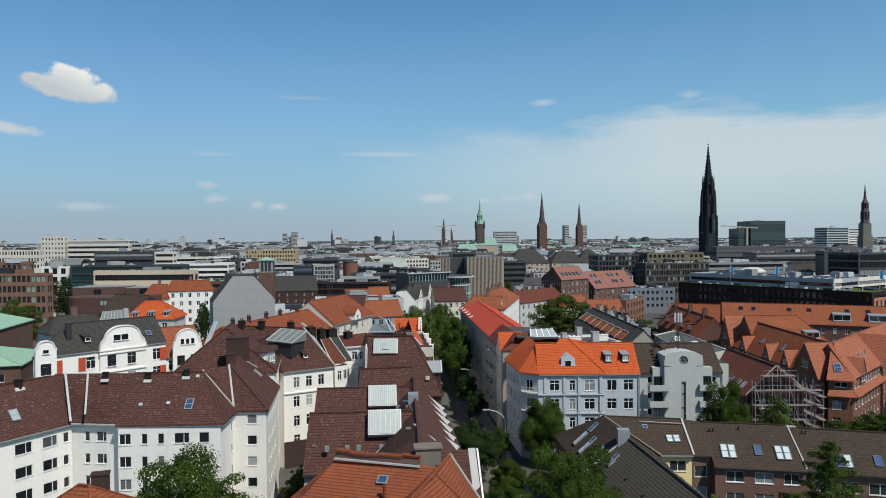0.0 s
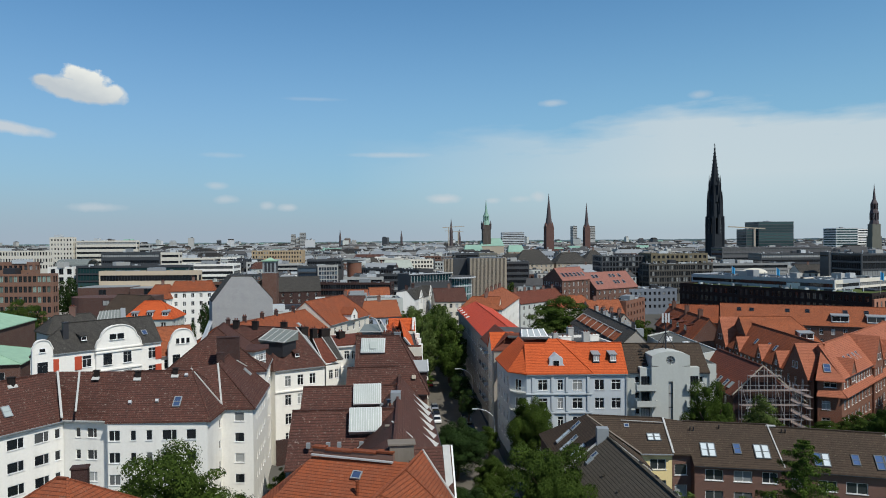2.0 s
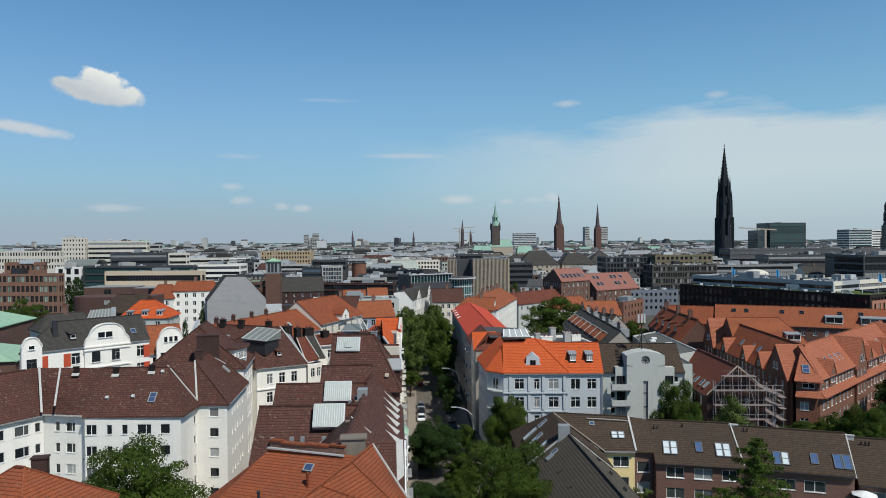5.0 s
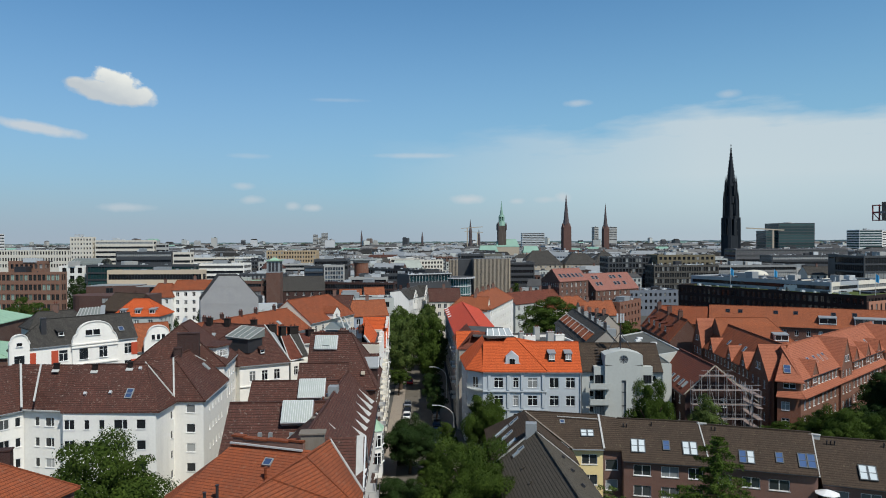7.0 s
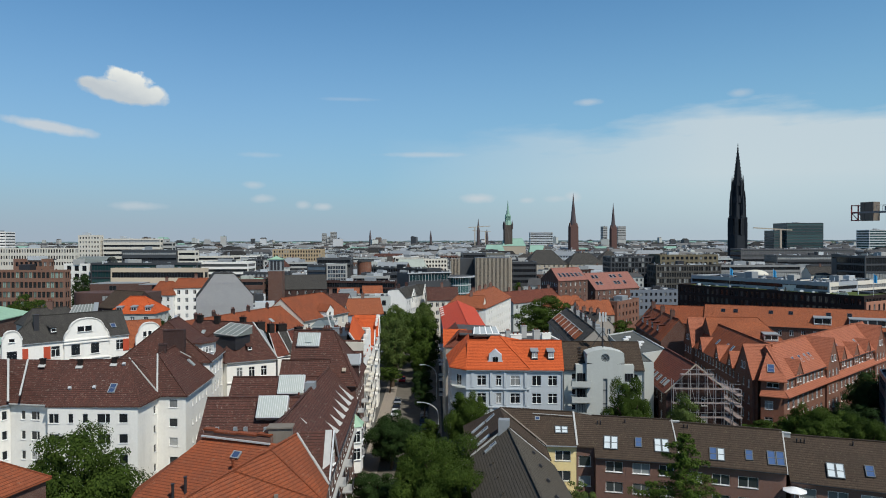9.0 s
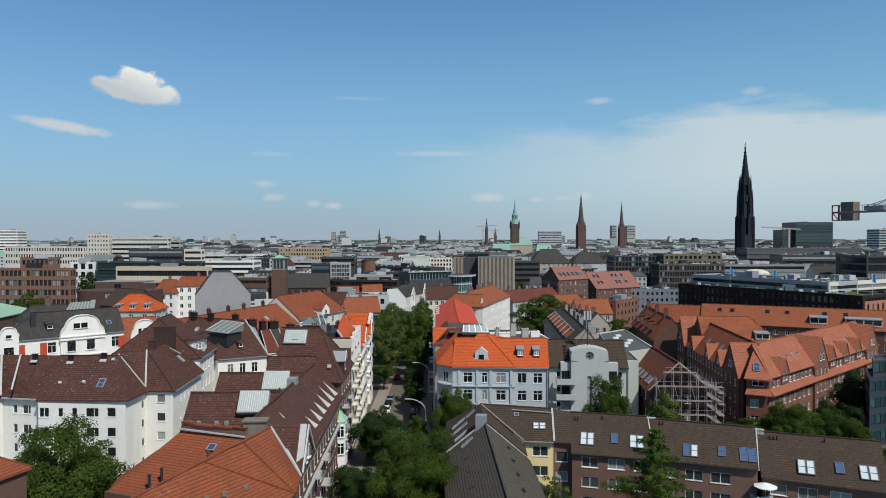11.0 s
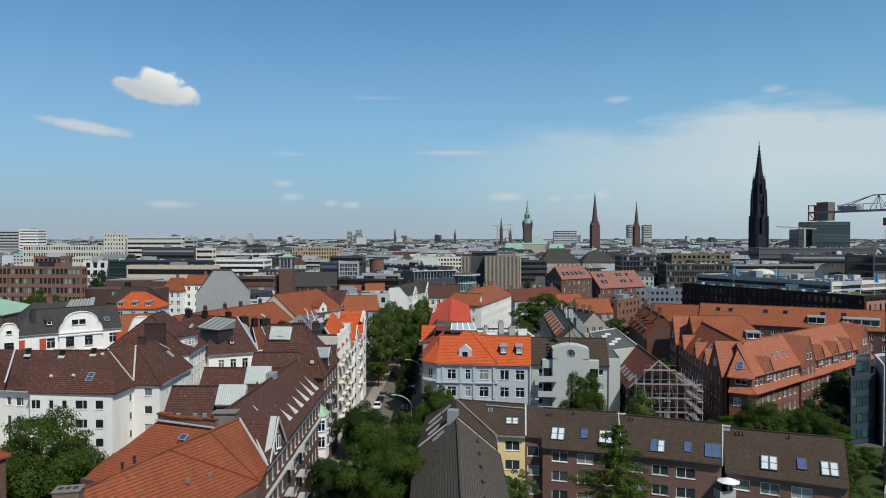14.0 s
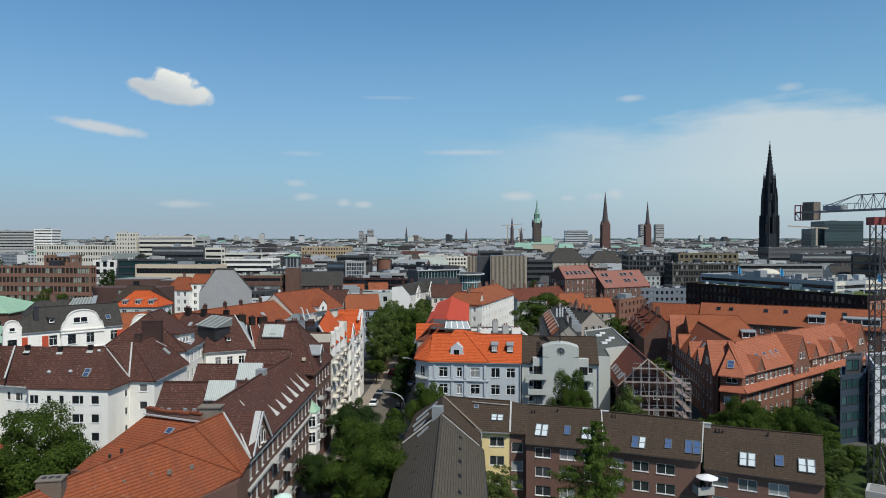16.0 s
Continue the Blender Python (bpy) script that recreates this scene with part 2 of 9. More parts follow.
BRICKDARK = coursed("dark_brick", ((0.07, 0.035, 0.03), (0.05, 0.028, 0.025), (0.045, 0.025, 0.022)), (0.09, 0.08, 0.075), 0.25, 0.075, 0.008)
BRICKGREY = coursed("grey_brick", ((0.42, 0.42, 0.41), (0.36, 0.36, 0.36), (0.40, 0.40, 0.39)), (0.28, 0.28, 0.28), 0.5, 0.3, 0.02)
# each tile's joint colour also paints the shade line under its laps
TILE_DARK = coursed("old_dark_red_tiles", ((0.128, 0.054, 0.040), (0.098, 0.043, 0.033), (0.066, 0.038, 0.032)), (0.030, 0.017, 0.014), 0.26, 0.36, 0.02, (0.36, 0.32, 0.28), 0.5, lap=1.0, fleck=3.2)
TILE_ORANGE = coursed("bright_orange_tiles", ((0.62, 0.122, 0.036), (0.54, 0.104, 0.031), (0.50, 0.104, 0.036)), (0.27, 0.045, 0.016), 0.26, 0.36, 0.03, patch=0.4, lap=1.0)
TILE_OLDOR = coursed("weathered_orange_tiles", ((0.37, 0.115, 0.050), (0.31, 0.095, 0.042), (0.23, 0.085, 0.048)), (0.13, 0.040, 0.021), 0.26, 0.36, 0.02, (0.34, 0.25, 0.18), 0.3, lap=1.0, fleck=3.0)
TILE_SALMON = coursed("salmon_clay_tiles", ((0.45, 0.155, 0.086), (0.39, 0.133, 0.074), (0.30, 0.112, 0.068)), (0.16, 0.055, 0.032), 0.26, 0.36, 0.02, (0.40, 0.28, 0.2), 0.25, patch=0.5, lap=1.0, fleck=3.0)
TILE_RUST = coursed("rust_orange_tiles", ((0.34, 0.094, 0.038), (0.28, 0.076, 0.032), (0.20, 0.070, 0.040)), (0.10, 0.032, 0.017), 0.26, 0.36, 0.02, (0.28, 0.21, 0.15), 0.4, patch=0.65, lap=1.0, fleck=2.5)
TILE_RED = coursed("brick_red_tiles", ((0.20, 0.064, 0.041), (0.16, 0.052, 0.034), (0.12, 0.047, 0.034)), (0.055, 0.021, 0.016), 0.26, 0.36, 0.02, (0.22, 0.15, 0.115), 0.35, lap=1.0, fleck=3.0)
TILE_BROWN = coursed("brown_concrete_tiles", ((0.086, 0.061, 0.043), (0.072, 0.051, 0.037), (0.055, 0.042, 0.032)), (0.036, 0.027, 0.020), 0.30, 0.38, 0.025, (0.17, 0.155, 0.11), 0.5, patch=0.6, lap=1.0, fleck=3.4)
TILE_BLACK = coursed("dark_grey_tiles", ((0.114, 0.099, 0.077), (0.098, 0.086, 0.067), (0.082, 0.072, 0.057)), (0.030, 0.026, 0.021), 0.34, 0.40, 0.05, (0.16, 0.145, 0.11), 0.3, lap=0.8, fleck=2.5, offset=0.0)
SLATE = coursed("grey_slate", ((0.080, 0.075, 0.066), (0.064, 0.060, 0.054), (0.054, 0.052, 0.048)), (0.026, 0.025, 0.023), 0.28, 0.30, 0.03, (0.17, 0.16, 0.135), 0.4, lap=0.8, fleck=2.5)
FELT = plain("roofing_felt", (0.075, 0.075, 0.075), 0.9, vary=0.35, scale=0.4)
FELTPALE = plain("pale_roof_gravel", (0.23, 0.23, 0.22), 0.9, vary=0.35, scale=0.3)
ZINC = plain("zinc_sheet", (0.27, 0.29, 0.30), 0.6, 0.15)
LEAD = plain("grey_lead", (0.42, 0.42, 0.40), 0.7, vary=0.2)
SCAFTUBE = plain("galvanised_tube", (0.36, 0.34, 0.34), 0.55, 0.2, vary=0.3)
COPPER = plain("green_copper", (0.27, 0.43, 0.30), 0.7, vary=0.22, scale=0.7)
DARKMETAL = plain("dark_metal", (0.05, 0.05, 0.055), 0.5, 0.5)
PALEMETAL = plain("pale_metal", (0.6, 0.62, 0.62), 0.4, 0.3)
STONE = plaster("pale_stone", (0.42, 0.36, 0.28))
CONCRETE = plaster("concrete", (0.40, 0.40, 0.38))
DARKFACADE = plain("dark_facade", (0.055, 0.058, 0.062), 0.4, vary=0.25, scale=0.2)
SOOT = plain("soot_black_stone", (0.026, 0.031, 0.037), 0.9, vary=0.3, scale=0.3)
GLASS = glass("window_glass", (0.012, 0.015, 0.018), (0.34, 0.35, 0.34), 0.26)
# the light share paints cloud reflections into the roof panes' colour
GLASSBLUE = glass("roof_window_glass", (0.045, 0.075, 0.15), (0.36, 0.41, 0.40), 0.5)
GLASSNET = glass("curtained_glass", (0.035, 0.042, 0.045), (0.30, 0.32, 0.32), 0.4)
GLASSGREEN = glass("tinted_glass", (0.018, 0.05, 0.052), (0.04, 0.09, 0.09), 0.5)
GLASSTEAL = glass("teal_glass", (0.012, 0.042, 0.048), (0.04, 0.11, 0.11), 0.4)
GLASSSKY = glass("blue_reflecting_glass", (0.03, 0.045, 0.065), (0.11, 0.15, 0.19), 0.5)
NAVYGLASS = plain("blue_roof_glass", (0.05, 0.085, 0.18), 0.1, vary=0.1)
SKYPANEL = plain("ribbed_plastic_glazing", (0.40, 0.44, 0.41), 0.45, vary=0.12)
# pale base colour stands in for the light on the lantern glass
PALEGLASS = plain("pale_lantern_glass", (0.33, 0.37, 0.38), 0.2, vary=0.1)
LANTERN = plain("dusty_lantern_glass", (0.17, 0.19, 0.175), 0.5, vary=0.2)
SHUTTER = plain("red_paint", (0.45, 0.07, 0.03), 0.5)
ASPHALT = plain("asphalt", (0.125, 0.113, 0.094), 0.9, vary=0.3, scale=0.5)
PAVING = coursed("paving", ((0.30, 0.26, 0.21), (0.26, 0.22, 0.18), (0.24, 0.21, 0.18)), (0.12, 0.1, 0.08), 0.5, 0.5, 0.02)
GROUND = plain("city_ground", (0.09, 0.088, 0.08), 0.95, vary=0.4, scale=0.05)
BARK = plain("bark", (0.09, 0.065, 0.045), 0.9, vary=0.3, scale=6)
LEAF = leafy("leaves", (0.034, 0.060, 0.010), (0.070, 0.108, 0.018))
LEAFDARK = leafy("dark_leaves", (0.018, 0.038, 0.010), (0.034, 0.060, 0.015))
LEAFLIGHT = leafy("light_leaves", (0.066, 0.100, 0.026), (0.105, 0.140, 0.036))


# ---- mesh helpers ----
class Mesh:
    """Faces gathered as plain lists; makes one mesh object with UVs in metres."""

    def __init__(self):
        self.v, self.f, self.mi = [], [], []

    def face(self, pts, mi=0):
        k = len(self.v)
        self.v += [tuple(p) for p in pts]
        self.f.append(tuple(range(k, k + len(pts))))
        self.mi.append(mi)

    def quadbox(self, q, z0, z1, mi=0, bottom=True):
        """A prism over a plan polygon q (counter-clockwise)."""
        n = len(q)
        for i in range(n):
            a, b = q[i], q[(i + 1) % n]
            self.face([(a[0], a[1], z0), (b[0], b[1], z0), (b[0], b[1], z1), (a[0], a[1], z1)], mi)
        self.face([(p[0], p[1], z1) for p in q], mi)
        if bottom:
            self.face([(p[0], p[1], z0) for p in reversed(q)], mi)

    def box(self, cx, cy, z0, lx, ly, h, ang=0.0, mi=0):
        c, s = math.cos(ang), math.sin(ang)
        q = [(cx + c * x - s * y, cy + s * x + c * y) for x, y in ((-lx / 2, -ly / 2), (lx / 2, -ly / 2), (lx / 2, ly / 2), (-lx / 2, ly / 2))]
        self.quadbox(q, z0, z0 + h, mi)

    def beam(self, a, b, w, h=None, mi=0):
        """A square bar from a to b."""
        a, b, h = Vector(a), Vector(b), h or w
        d = (b - a).normalized()
        s = d.cross(Vector((0, 0, 1)))
        s = s.normalized() if s.length > 1e-3 else Vector((1, 0, 0))
        u = s.cross(d)
        ring = [s * (w / 2) * i + u * (h / 2) * j for i, j in ((-1, -1), (1, -1), (1, 1), (-1, 1))]
        A, B = [a + r for r in ring], [b + r for r in ring]
        for i in range(4):
            j = (i + 1) % 4
            self.face([A[i], A[j], B[j], B[i]], mi)
        self.face(A[::-1], mi)
        self.face(B, mi)

    def cyl(self, a, b, r0, r1, n=8, mi=0):
        a, b = Vector(a), Vector(b)
        d = (b - a).normalized()
        s = d.cross(Vector((0, 0, 1)))
        s = s.normalized() if s.length > 1e-3 else Vector((1, 0, 0))
        u = s.cross(d)
        A = [a + (s * math.cos(2 * math.pi * i / n) + u * math.sin(2 * math.pi * i / n)) * r0 for i in range(n)]
        B = [b + (s * math.cos(2 * math.pi * i / n) + u * math.sin(2 * math.pi * i / n)) * r1 for i in range(n)]
        for i in range(n):
            j = (i + 1) % n
            self.face([A[i], A[j], B[j], B[i]], mi)
        self.face(A[::-1], mi)
        self.face(B, mi)

    def mesh(self, name, mats):
        me = bpy.data.meshes.new(name)
        me.from_pydata(self.v, [], self.f)
        for m in mats if isinstance(mats, (list, tuple)) else [mats]:
            me.materials.append(m)
        me.polygons.foreach_set("material_index", self.mi)
        me.update()
        if len(self.f) < 60000:
            n = len(me.loops)
            nor = np.empty(len(me.polygons) * 3)
            me.polygons.foreach_get("normal", nor)
            nor = nor.reshape(-1, 3)
            tot = np.array([len(f) for f in self.f])
            ln = np.repeat(nor, tot, 0)
            li = np.empty(n, dtype=np.int32)
            me.loops.foreach_get("vertex_index", li)
            co = np.array(self.v)[li]
            u = np.stack([-ln[:, 1], ln[:, 0], 0 * ln[:, 0]], 1)
            flat = np.linalg.norm(u, axis=1) < 0.02
            u[flat] = (1, 0, 0)
            u /= np.linalg.norm(u, axis=1)[:, None]
            v = np.cross(ln, u)
            uv = np.stack([(co * u).sum(1), (co * v).sum(1)], 1)
            lay = me.uv_layers.new(name="UVMap")
            lay.data.foreach_set("uv", uv.astype(np.float32).ravel())
        return me

    def to(self, name, mats, parent=None, label="", kind=""):
        ob = new(name, self.mesh(name, mats))
        ob.parent = parent
        return tagged(ob, label, kind=kind)


def thing(name, label, category, group="", at=(0, 0, 0), kind=""):
    ob = new(name)
    ob.location = at
    ob.empty_display_size = 0.1
    return tagged(ob, label, category, group, kind)


def put(name, me, parent, m, label=""):
    ob = new(name, me)
    ob.parent = parent
    ob.matrix_basis = m
    return tagged(ob, label)


WINDOW_CACHE = {}


def window_meshes(w, h, style, frame_mat, pane_mat):
    """Frame and pane of a window in its own plane: x right, z up, facing -y, centre of the opening at the origin."""
    key = (round(w, 2), round(h, 2), style, frame_mat.name, pane_mat.name)
    if key in WINDOW_CACHE:
        return WINDOW_CACHE[key]
    fr, b = Mesh(), 0.07

    def bar(x0, x1, z0, z1, y0=-0.03, y1=0.05):
        fr.quadbox([(x0, y0), (x1, y0), (x1, y1), (x0, y1)], z0, z1)

    bar(-w / 2, w / 2, h / 2 - b, h / 2)
    bar(-w / 2, w / 2, -h / 2, -h / 2 + b)
    bar(-w / 2, -w / 2 + b, -h / 2 + b, h / 2 - b)
    bar(w / 2 - b, w / 2, -h / 2 + b, h / 2 - b)
    z_top = h / 2 - b
    if style in ("cross", "tee"):
        zt = h / 2 - h * 0.3
        bar(-w / 2 + b, w / 2 - b, zt - 0.035, zt + 0.035)
        z_top = zt - 0.035
    if style in ("double", "tee"):
        bar(-0.045, 0.045, -h / 2 + b, z_top)
    if style == "cross":
        bar(-0.045, 0.045, -h / 2 + b, z_top)
        bar(-0.03, 0.03, z_top + 0.07, h / 2 - b)
    if style == "triple":
        for x in (-w / 6, w / 6):
            bar(x - 0.04, x + 0.04, -h / 2 + b, h / 2 - b)
    if style == "asym":
        bar(w * 0.12, w * 0.12 + 0.08, -h / 2 + b, h / 2 - b)
    fr.quadbox([(-w / 2 - 0.08, -0.19), (w / 2 + 0.08, -0.19), (w / 2 + 0.08, -0.03), (-w / 2 - 0.08, -0.03)], -h / 2 - 0.06, -h / 2)
    pn = Mesh()
    pn.quadbox([(-w / 2 + 0.03, 0.0), (w / 2 - 0.03, 0.0), (w / 2 - 0.03, 0.02), (-w / 2 + 0.03, 0.02)], -h / 2 + 0.03, h / 2 - 0.03)
    WINDOW_CACHE[key] = (fr.mesh("window_frame", frame_mat), pn.mesh("pane", pane_mat))
    return WINDOW_CACHE[key]


def facade(M, th, a, b, z0, z1, wins, mi=0, frame_mat=None, pane_mat=None, deep=0.11):
    """A wall face from a to b (outward to the right of a>b) with real window openings. wins: (s, zc, w, h, style)."""
    a, b = Vector((*a, 0)), Vector((*b, 0))
    L = (b - a).length
    u = (b - a) / L
    out = Vector((u.y, -u.x, 0))
    frame_mat, pane_mat = frame_mat or TRIMW, pane_mat or GLASS
    wins = [w for w in wins if w[0] - w[2] / 2 > 0.1 and w[0] + w[2] / 2 < L - 0.1 and w[1] + w[3] / 2 < z1 - 0.05 and w[1] - w[3] / 2 > z0 + 0.05]
    P = lambda s, z, d=0.0: a + u * s + Vector((0, 0, z)) - out * d
    xs = sorted({0.0, L, *[w[0] - w[2] / 2 for w in wins], *[w[0] + w[2] / 2 for w in wins]})
    zs = sorted({z0, z1, *[w[1] - w[3] / 2 for w in wins], *[w[1] + w[3] / 2 for w in wins]})
    for k in range(len(zs) - 1):
        zm, run = (zs[k] + zs[k + 1]) / 2, None
        for i in range(len(xs) - 1):
            xm = (xs[i] + xs[i + 1]) / 2
            hole = any(abs(xm - w[0]) < w[2] / 2 and abs(zm - w[1]) < w[3] / 2 for w in wins)
            if not hole and run is None:
                run = xs[i]
            if run is not None and (hole or i == len(xs) - 2):
                e = xs[i] if hole else xs[i + 1]
                M.face([P(run, zs[k]), P(e, zs[k]), P(e, zs[k + 1]), P(run, zs[k + 1])], mi)
                run = None
    ang = math.atan2(u.y, u.x)
    for s, zc, w, h, style in wins:
        x0, x1, y0, y1 = s - w / 2, s + w / 2, zc - h / 2, zc + h / 2
        for c in (((x0, y0), (x1, y0)), ((x1, y0), (x1, y1)), ((x1, y1), (x0, y1)), ((x0, y1), (x0, y0))):
            (p, q), (r, t) = c
            M.face([P(p, q), P(p, q, deep + 0.1), P(r, t, deep + 0.1), P(r, t)], mi)
        fm, pm = window_meshes(w, h, style, frame_mat, pane_mat)
        c = P(s, zc, deep)
        fo = put("window", fm, th, Matrix.Translation(c) @ Matrix.Rotation(ang, 4, "Z"))
        put("pane", pm, fo, Matrix.Identity(4))


def grid_wins(L, n, zs, w, h, style, margin=1.0):
    """n columns of like windows on a wall of length L at the heights zs."""
    step = (L - 2 * margin) / n
    return [(margin + step * (i + 0.5), z, w, h, style) for z in zs for i in range(n)]


def inset(p, q, t):
    return (p[0] + (q[0] - p[0]) * t, p[1] + (q[1] - p[1]) * t)


def roof(th, q, eave, ridge, hips=(0.0, 0.0), mid=0.5, mat=None, over=0.35, eave_back=None, name="roof", label="", caps=True, wall=None):
    """A pitched roof over the plan quad q = front-left, front-right, back-right, back-left; the ridge runs along the front.
    hips: how far (0 to 0.5) the ridge stops short at each end. Returns ridge ends."""
    eb = eave if eave_back is None else eave_back
    A, B, C, D = [Vector(p) for p in q]
    l0, r0 = A.lerp(D, mid), B.lerp(C, mid)
    R0, R1 = l0.lerp(r0, hips[0]), r0.lerp(l0, hips[1])
    M = Mesh()
    u = (B - A).normalized()
    ng, nb = Vector((u.y, -u.x)), Vector((-u.y, u.x))
    sf = (ridge - eave) / max(0.5, abs((R0 - A).dot(ng)))
    sb = (ridge - eb) / max(0.5, abs((R0 - D).dot(ng)))
    v3 = lambda p, z: Vector((p[0], p[1], z))
    side0 = over if hips[0] > 0 else 0.12
    side1 = over if hips[1] > 0 else 0.12
    A2, B2 = A + ng * over - u * side0, B + ng * over + u * side1
    C2, D2 = C + nb * over + u * side1, D + nb * over - u * side0
    zf, zb = eave - sf * over, eb - sb * over
    if hips[0] == 0:
        R0 = R0 - u * side0
    if hips[1] == 0:
        R1 = R1 + u * side1
    T = [v3(A2, zf), v3(B2, zf), v3(C2, zb), v3(D2, zb), v3(R0, ridge), v3(R1, ridge)]
    t = Vector((0, 0, 0.22))
    lo, up = T, [p + t for p in T]
    for s, flip in ((up, False), (lo, True)):
        for f in ([0, 1, 5, 4], [2, 3, 4, 5], [1, 2, 5], [3, 0, 4]):
            if (len(f) == 3) and ((f[0] == 1 and hips[1] == 0) or (f[0] == 3 and hips[0] == 0)):
                continue
            pts = [s[i] for i in f]
            M.face(pts[::-1] if flip else pts)
    rim = [(0, 1), (2, 3)]
    rim += [(1, 2)] if hips[1] > 0 else [(1, 5), (5, 2)]
    rim += [(3, 0)] if hips[0] > 0 else [(3, 4), (4, 0)]
    for i, j in rim:
        M.face([lo[i], lo[j], up[j], up[i]])
    ob = M.to(name, mat, th, label)
    if caps:
        K = Mesh()
        K.beam(up[4] + Vector((0, 0, 0.02)), up[5] + Vector((0, 0, 0.02)), 0.28, 0.16)
        for h, i, j, e in ((hips[0], 0, 3, 4), (hips[1], 1, 2, 5)):
            if h > 0:
                K.beam(up[i], up[e], 0.22, 0.14)
                K.beam(up[j], up[e], 0.22, 0.14)
        K.to("ridge_tiles", mat, ob)
    return ob, v3(R0, ridge + 0.22), v3(R1, ridge + 0.22), sf


def wing(th, q, eave, ridge, hips=(0.0, 0.0), mid=0.5, wall=None, tile=None, wins=(None, None, None, None), eave_back=None, over=0.35, frame_mat=None, pane_mat=None, z0=0.0, gutter=True):
    """Walls with openings on the four sides (front, right, back, left) under a pitched roof."""
    A, B, C, D = q
    eb = eave if eave_back is None else eave_back
    M = Mesh()
    tops = (eave, min(eave, eb), eb, min(eave, eb))
    for (a, b), top, w in zip(((A, B), (B, C), (C, D), (D, A)), tops, wins):
        facade(M, th, a, b, z0, top, w or [], 0, frame_mat, pane_mat)
    for h, a, b, ea, ec in ((hips[1], B, C, eave, eb), (hips[0], D, A, eb, eave)):
        if h == 0:
            m = inset(a, b, mid if a is B else 1 - mid)
            zl = min(eave, eb)
            M.face([(*a, zl), (*b, zl), (*b, ec), (*m, ridge), (*a, ea)])
    M.to("wall", wall, th)
    r = roof(th, q, eave, ridge, hips, mid, tile, over, eave_back)
    if gutter:
        G = Mesh()
        u = (Vector(B) - Vector(A)).normalized()
        o = Vector((u.y, -u.x)) * (over + 0.06)
        zg = eave - r[3] * over + 0.08
        G.beam((A[0] + o.x, A[1] + o.y, zg), (B[0] + o.x, B[1] + o.y, zg), 0.14, 0.12)
        G.to("gutter", ZINC if wall in (WHITE, CREAM, PALEBLUE) else DARKMETAL, th)
    return r


def quad(a, b, depth, depth2=None):
    """A plan quad from its front edge a>b and its depth."""
    u = (Vector(b) - Vector(a)).normalized()
    n = Vector((-u.y, u.x))
    return [tuple(a), tuple(b), tuple(Vector(b) + n * (depth2 or depth)), tuple(Vector(a) + n * depth)]


def flat_block(th, q, h, wall, top=None, wins=(None, None, None, None), parapet=0.5, frame_mat=None, pane_mat=None, z0=0.0):
    """A flat-roofed block with a parapet."""
    M = Mesh()
    n = len(q)
    for i, w in zip(range(n), tuple(wins) + (None,) * n):
        facade(M, th, q[i], q[(i + 1) % n], z0, h, w or [], 0, frame_mat, pane_mat)
    c = Vector((sum(p[0] for p in q) / n, sum(p[1] for p in q) / n))
    inn = []
    for p in q:
        d = c - Vector(p)
        inn.append(tuple(Vector(p) + d.normalized() * 0.5))
    for i in range(n):
        j = (i + 1) % n
        M.face([(*q[i], h), (*q[j], h), (*inn[j], h), (*inn[i], h)])
        M.face([(*inn[j], h - parapet), (*inn[i], h - parapet), (*inn[i], h), (*inn[j], h)])
    M.to("wall", wall, th)
    T = Mesh()
    T.face([(*p, h - parapet) for p in inn])
    T.to("roof", top or FELT, th)


# ---- ground ----
g = Mesh()
N = 60
ring = [(4800 * math.cos(2 * math.pi * i / N), 4800 * math.sin(2 * math.pi * i / N), 0.0) for i in range(N)]
g.face(ring)
tagged(g.to("ground", GROUND), "grey city ground reaching the horizon", "ground", kind="structure")


# ---- building details ----
SOOTBRICK = coursed("soot_brick", ((0.03, 0.022, 0.02), (0.022, 0.018, 0.017), (0.02, 0.018, 0.017)), (0.03, 0.028, 0.026), 0.25, 0.075, 0.008)
STACKBRICK = coursed("weathered_stack_brick", ((0.20, 0.14, 0.10), (0.16, 0.115, 0.085), (0.12, 0.095, 0.075)), (0.2, 0.18, 0.15), 0.25, 0.075, 0.012, (0.3, 0.27, 0.22), 0.4)
STACKRENDER = plaster("sooty_render", (0.19, 0.165, 0.135))
# plaster darkened so that street fronts carry their shade in the colour
DIMPLASTER = plaster("darkened_plaster", (0.34, 0.31, 0.27))

def storeys(top, step, n):
    return [top - step * i for i in range(n)]


def on_slope(q, eave, ridge, mid=0.5, hips=(0, 0), back=False, eave_back=None):
    """Poses on a roof slope: f(s, v) stands s metres along the eave and at the share v of the way up; x along, y up the slope, z out."""
    A, B, C, D = [Vector(p) for p in q]
    l0, r0 = A.lerp(D, mid), B.lerp(C, mid)
    e = eave
    if back:
        A, B = C, D
        l0, r0 = r0, l0
        e = eave if eave_back is None else eave_back
    a, b = Vector((*A, e)), Vector((*B, e))
    l3, r3 = Vector((*l0, ridge)), Vector((*r0, ridge))
    L = (b - a).length

    def f(s, v, lift=0.24):
        k = s / L
        lo_, hi_ = a.lerp(b, k), l3.lerp(r3, k)
        u = (b - a).lerp(r3 - l3, v).normalized()
        up = hi_ - lo_
        up = (up - u * up.dot(u)).normalized()
        n = u.cross(up)
        return Matrix.Translation(lo_.lerp(hi_, v) + n * lift) @ Matrix((u, up, n)).transposed().to_4x4()
    return f


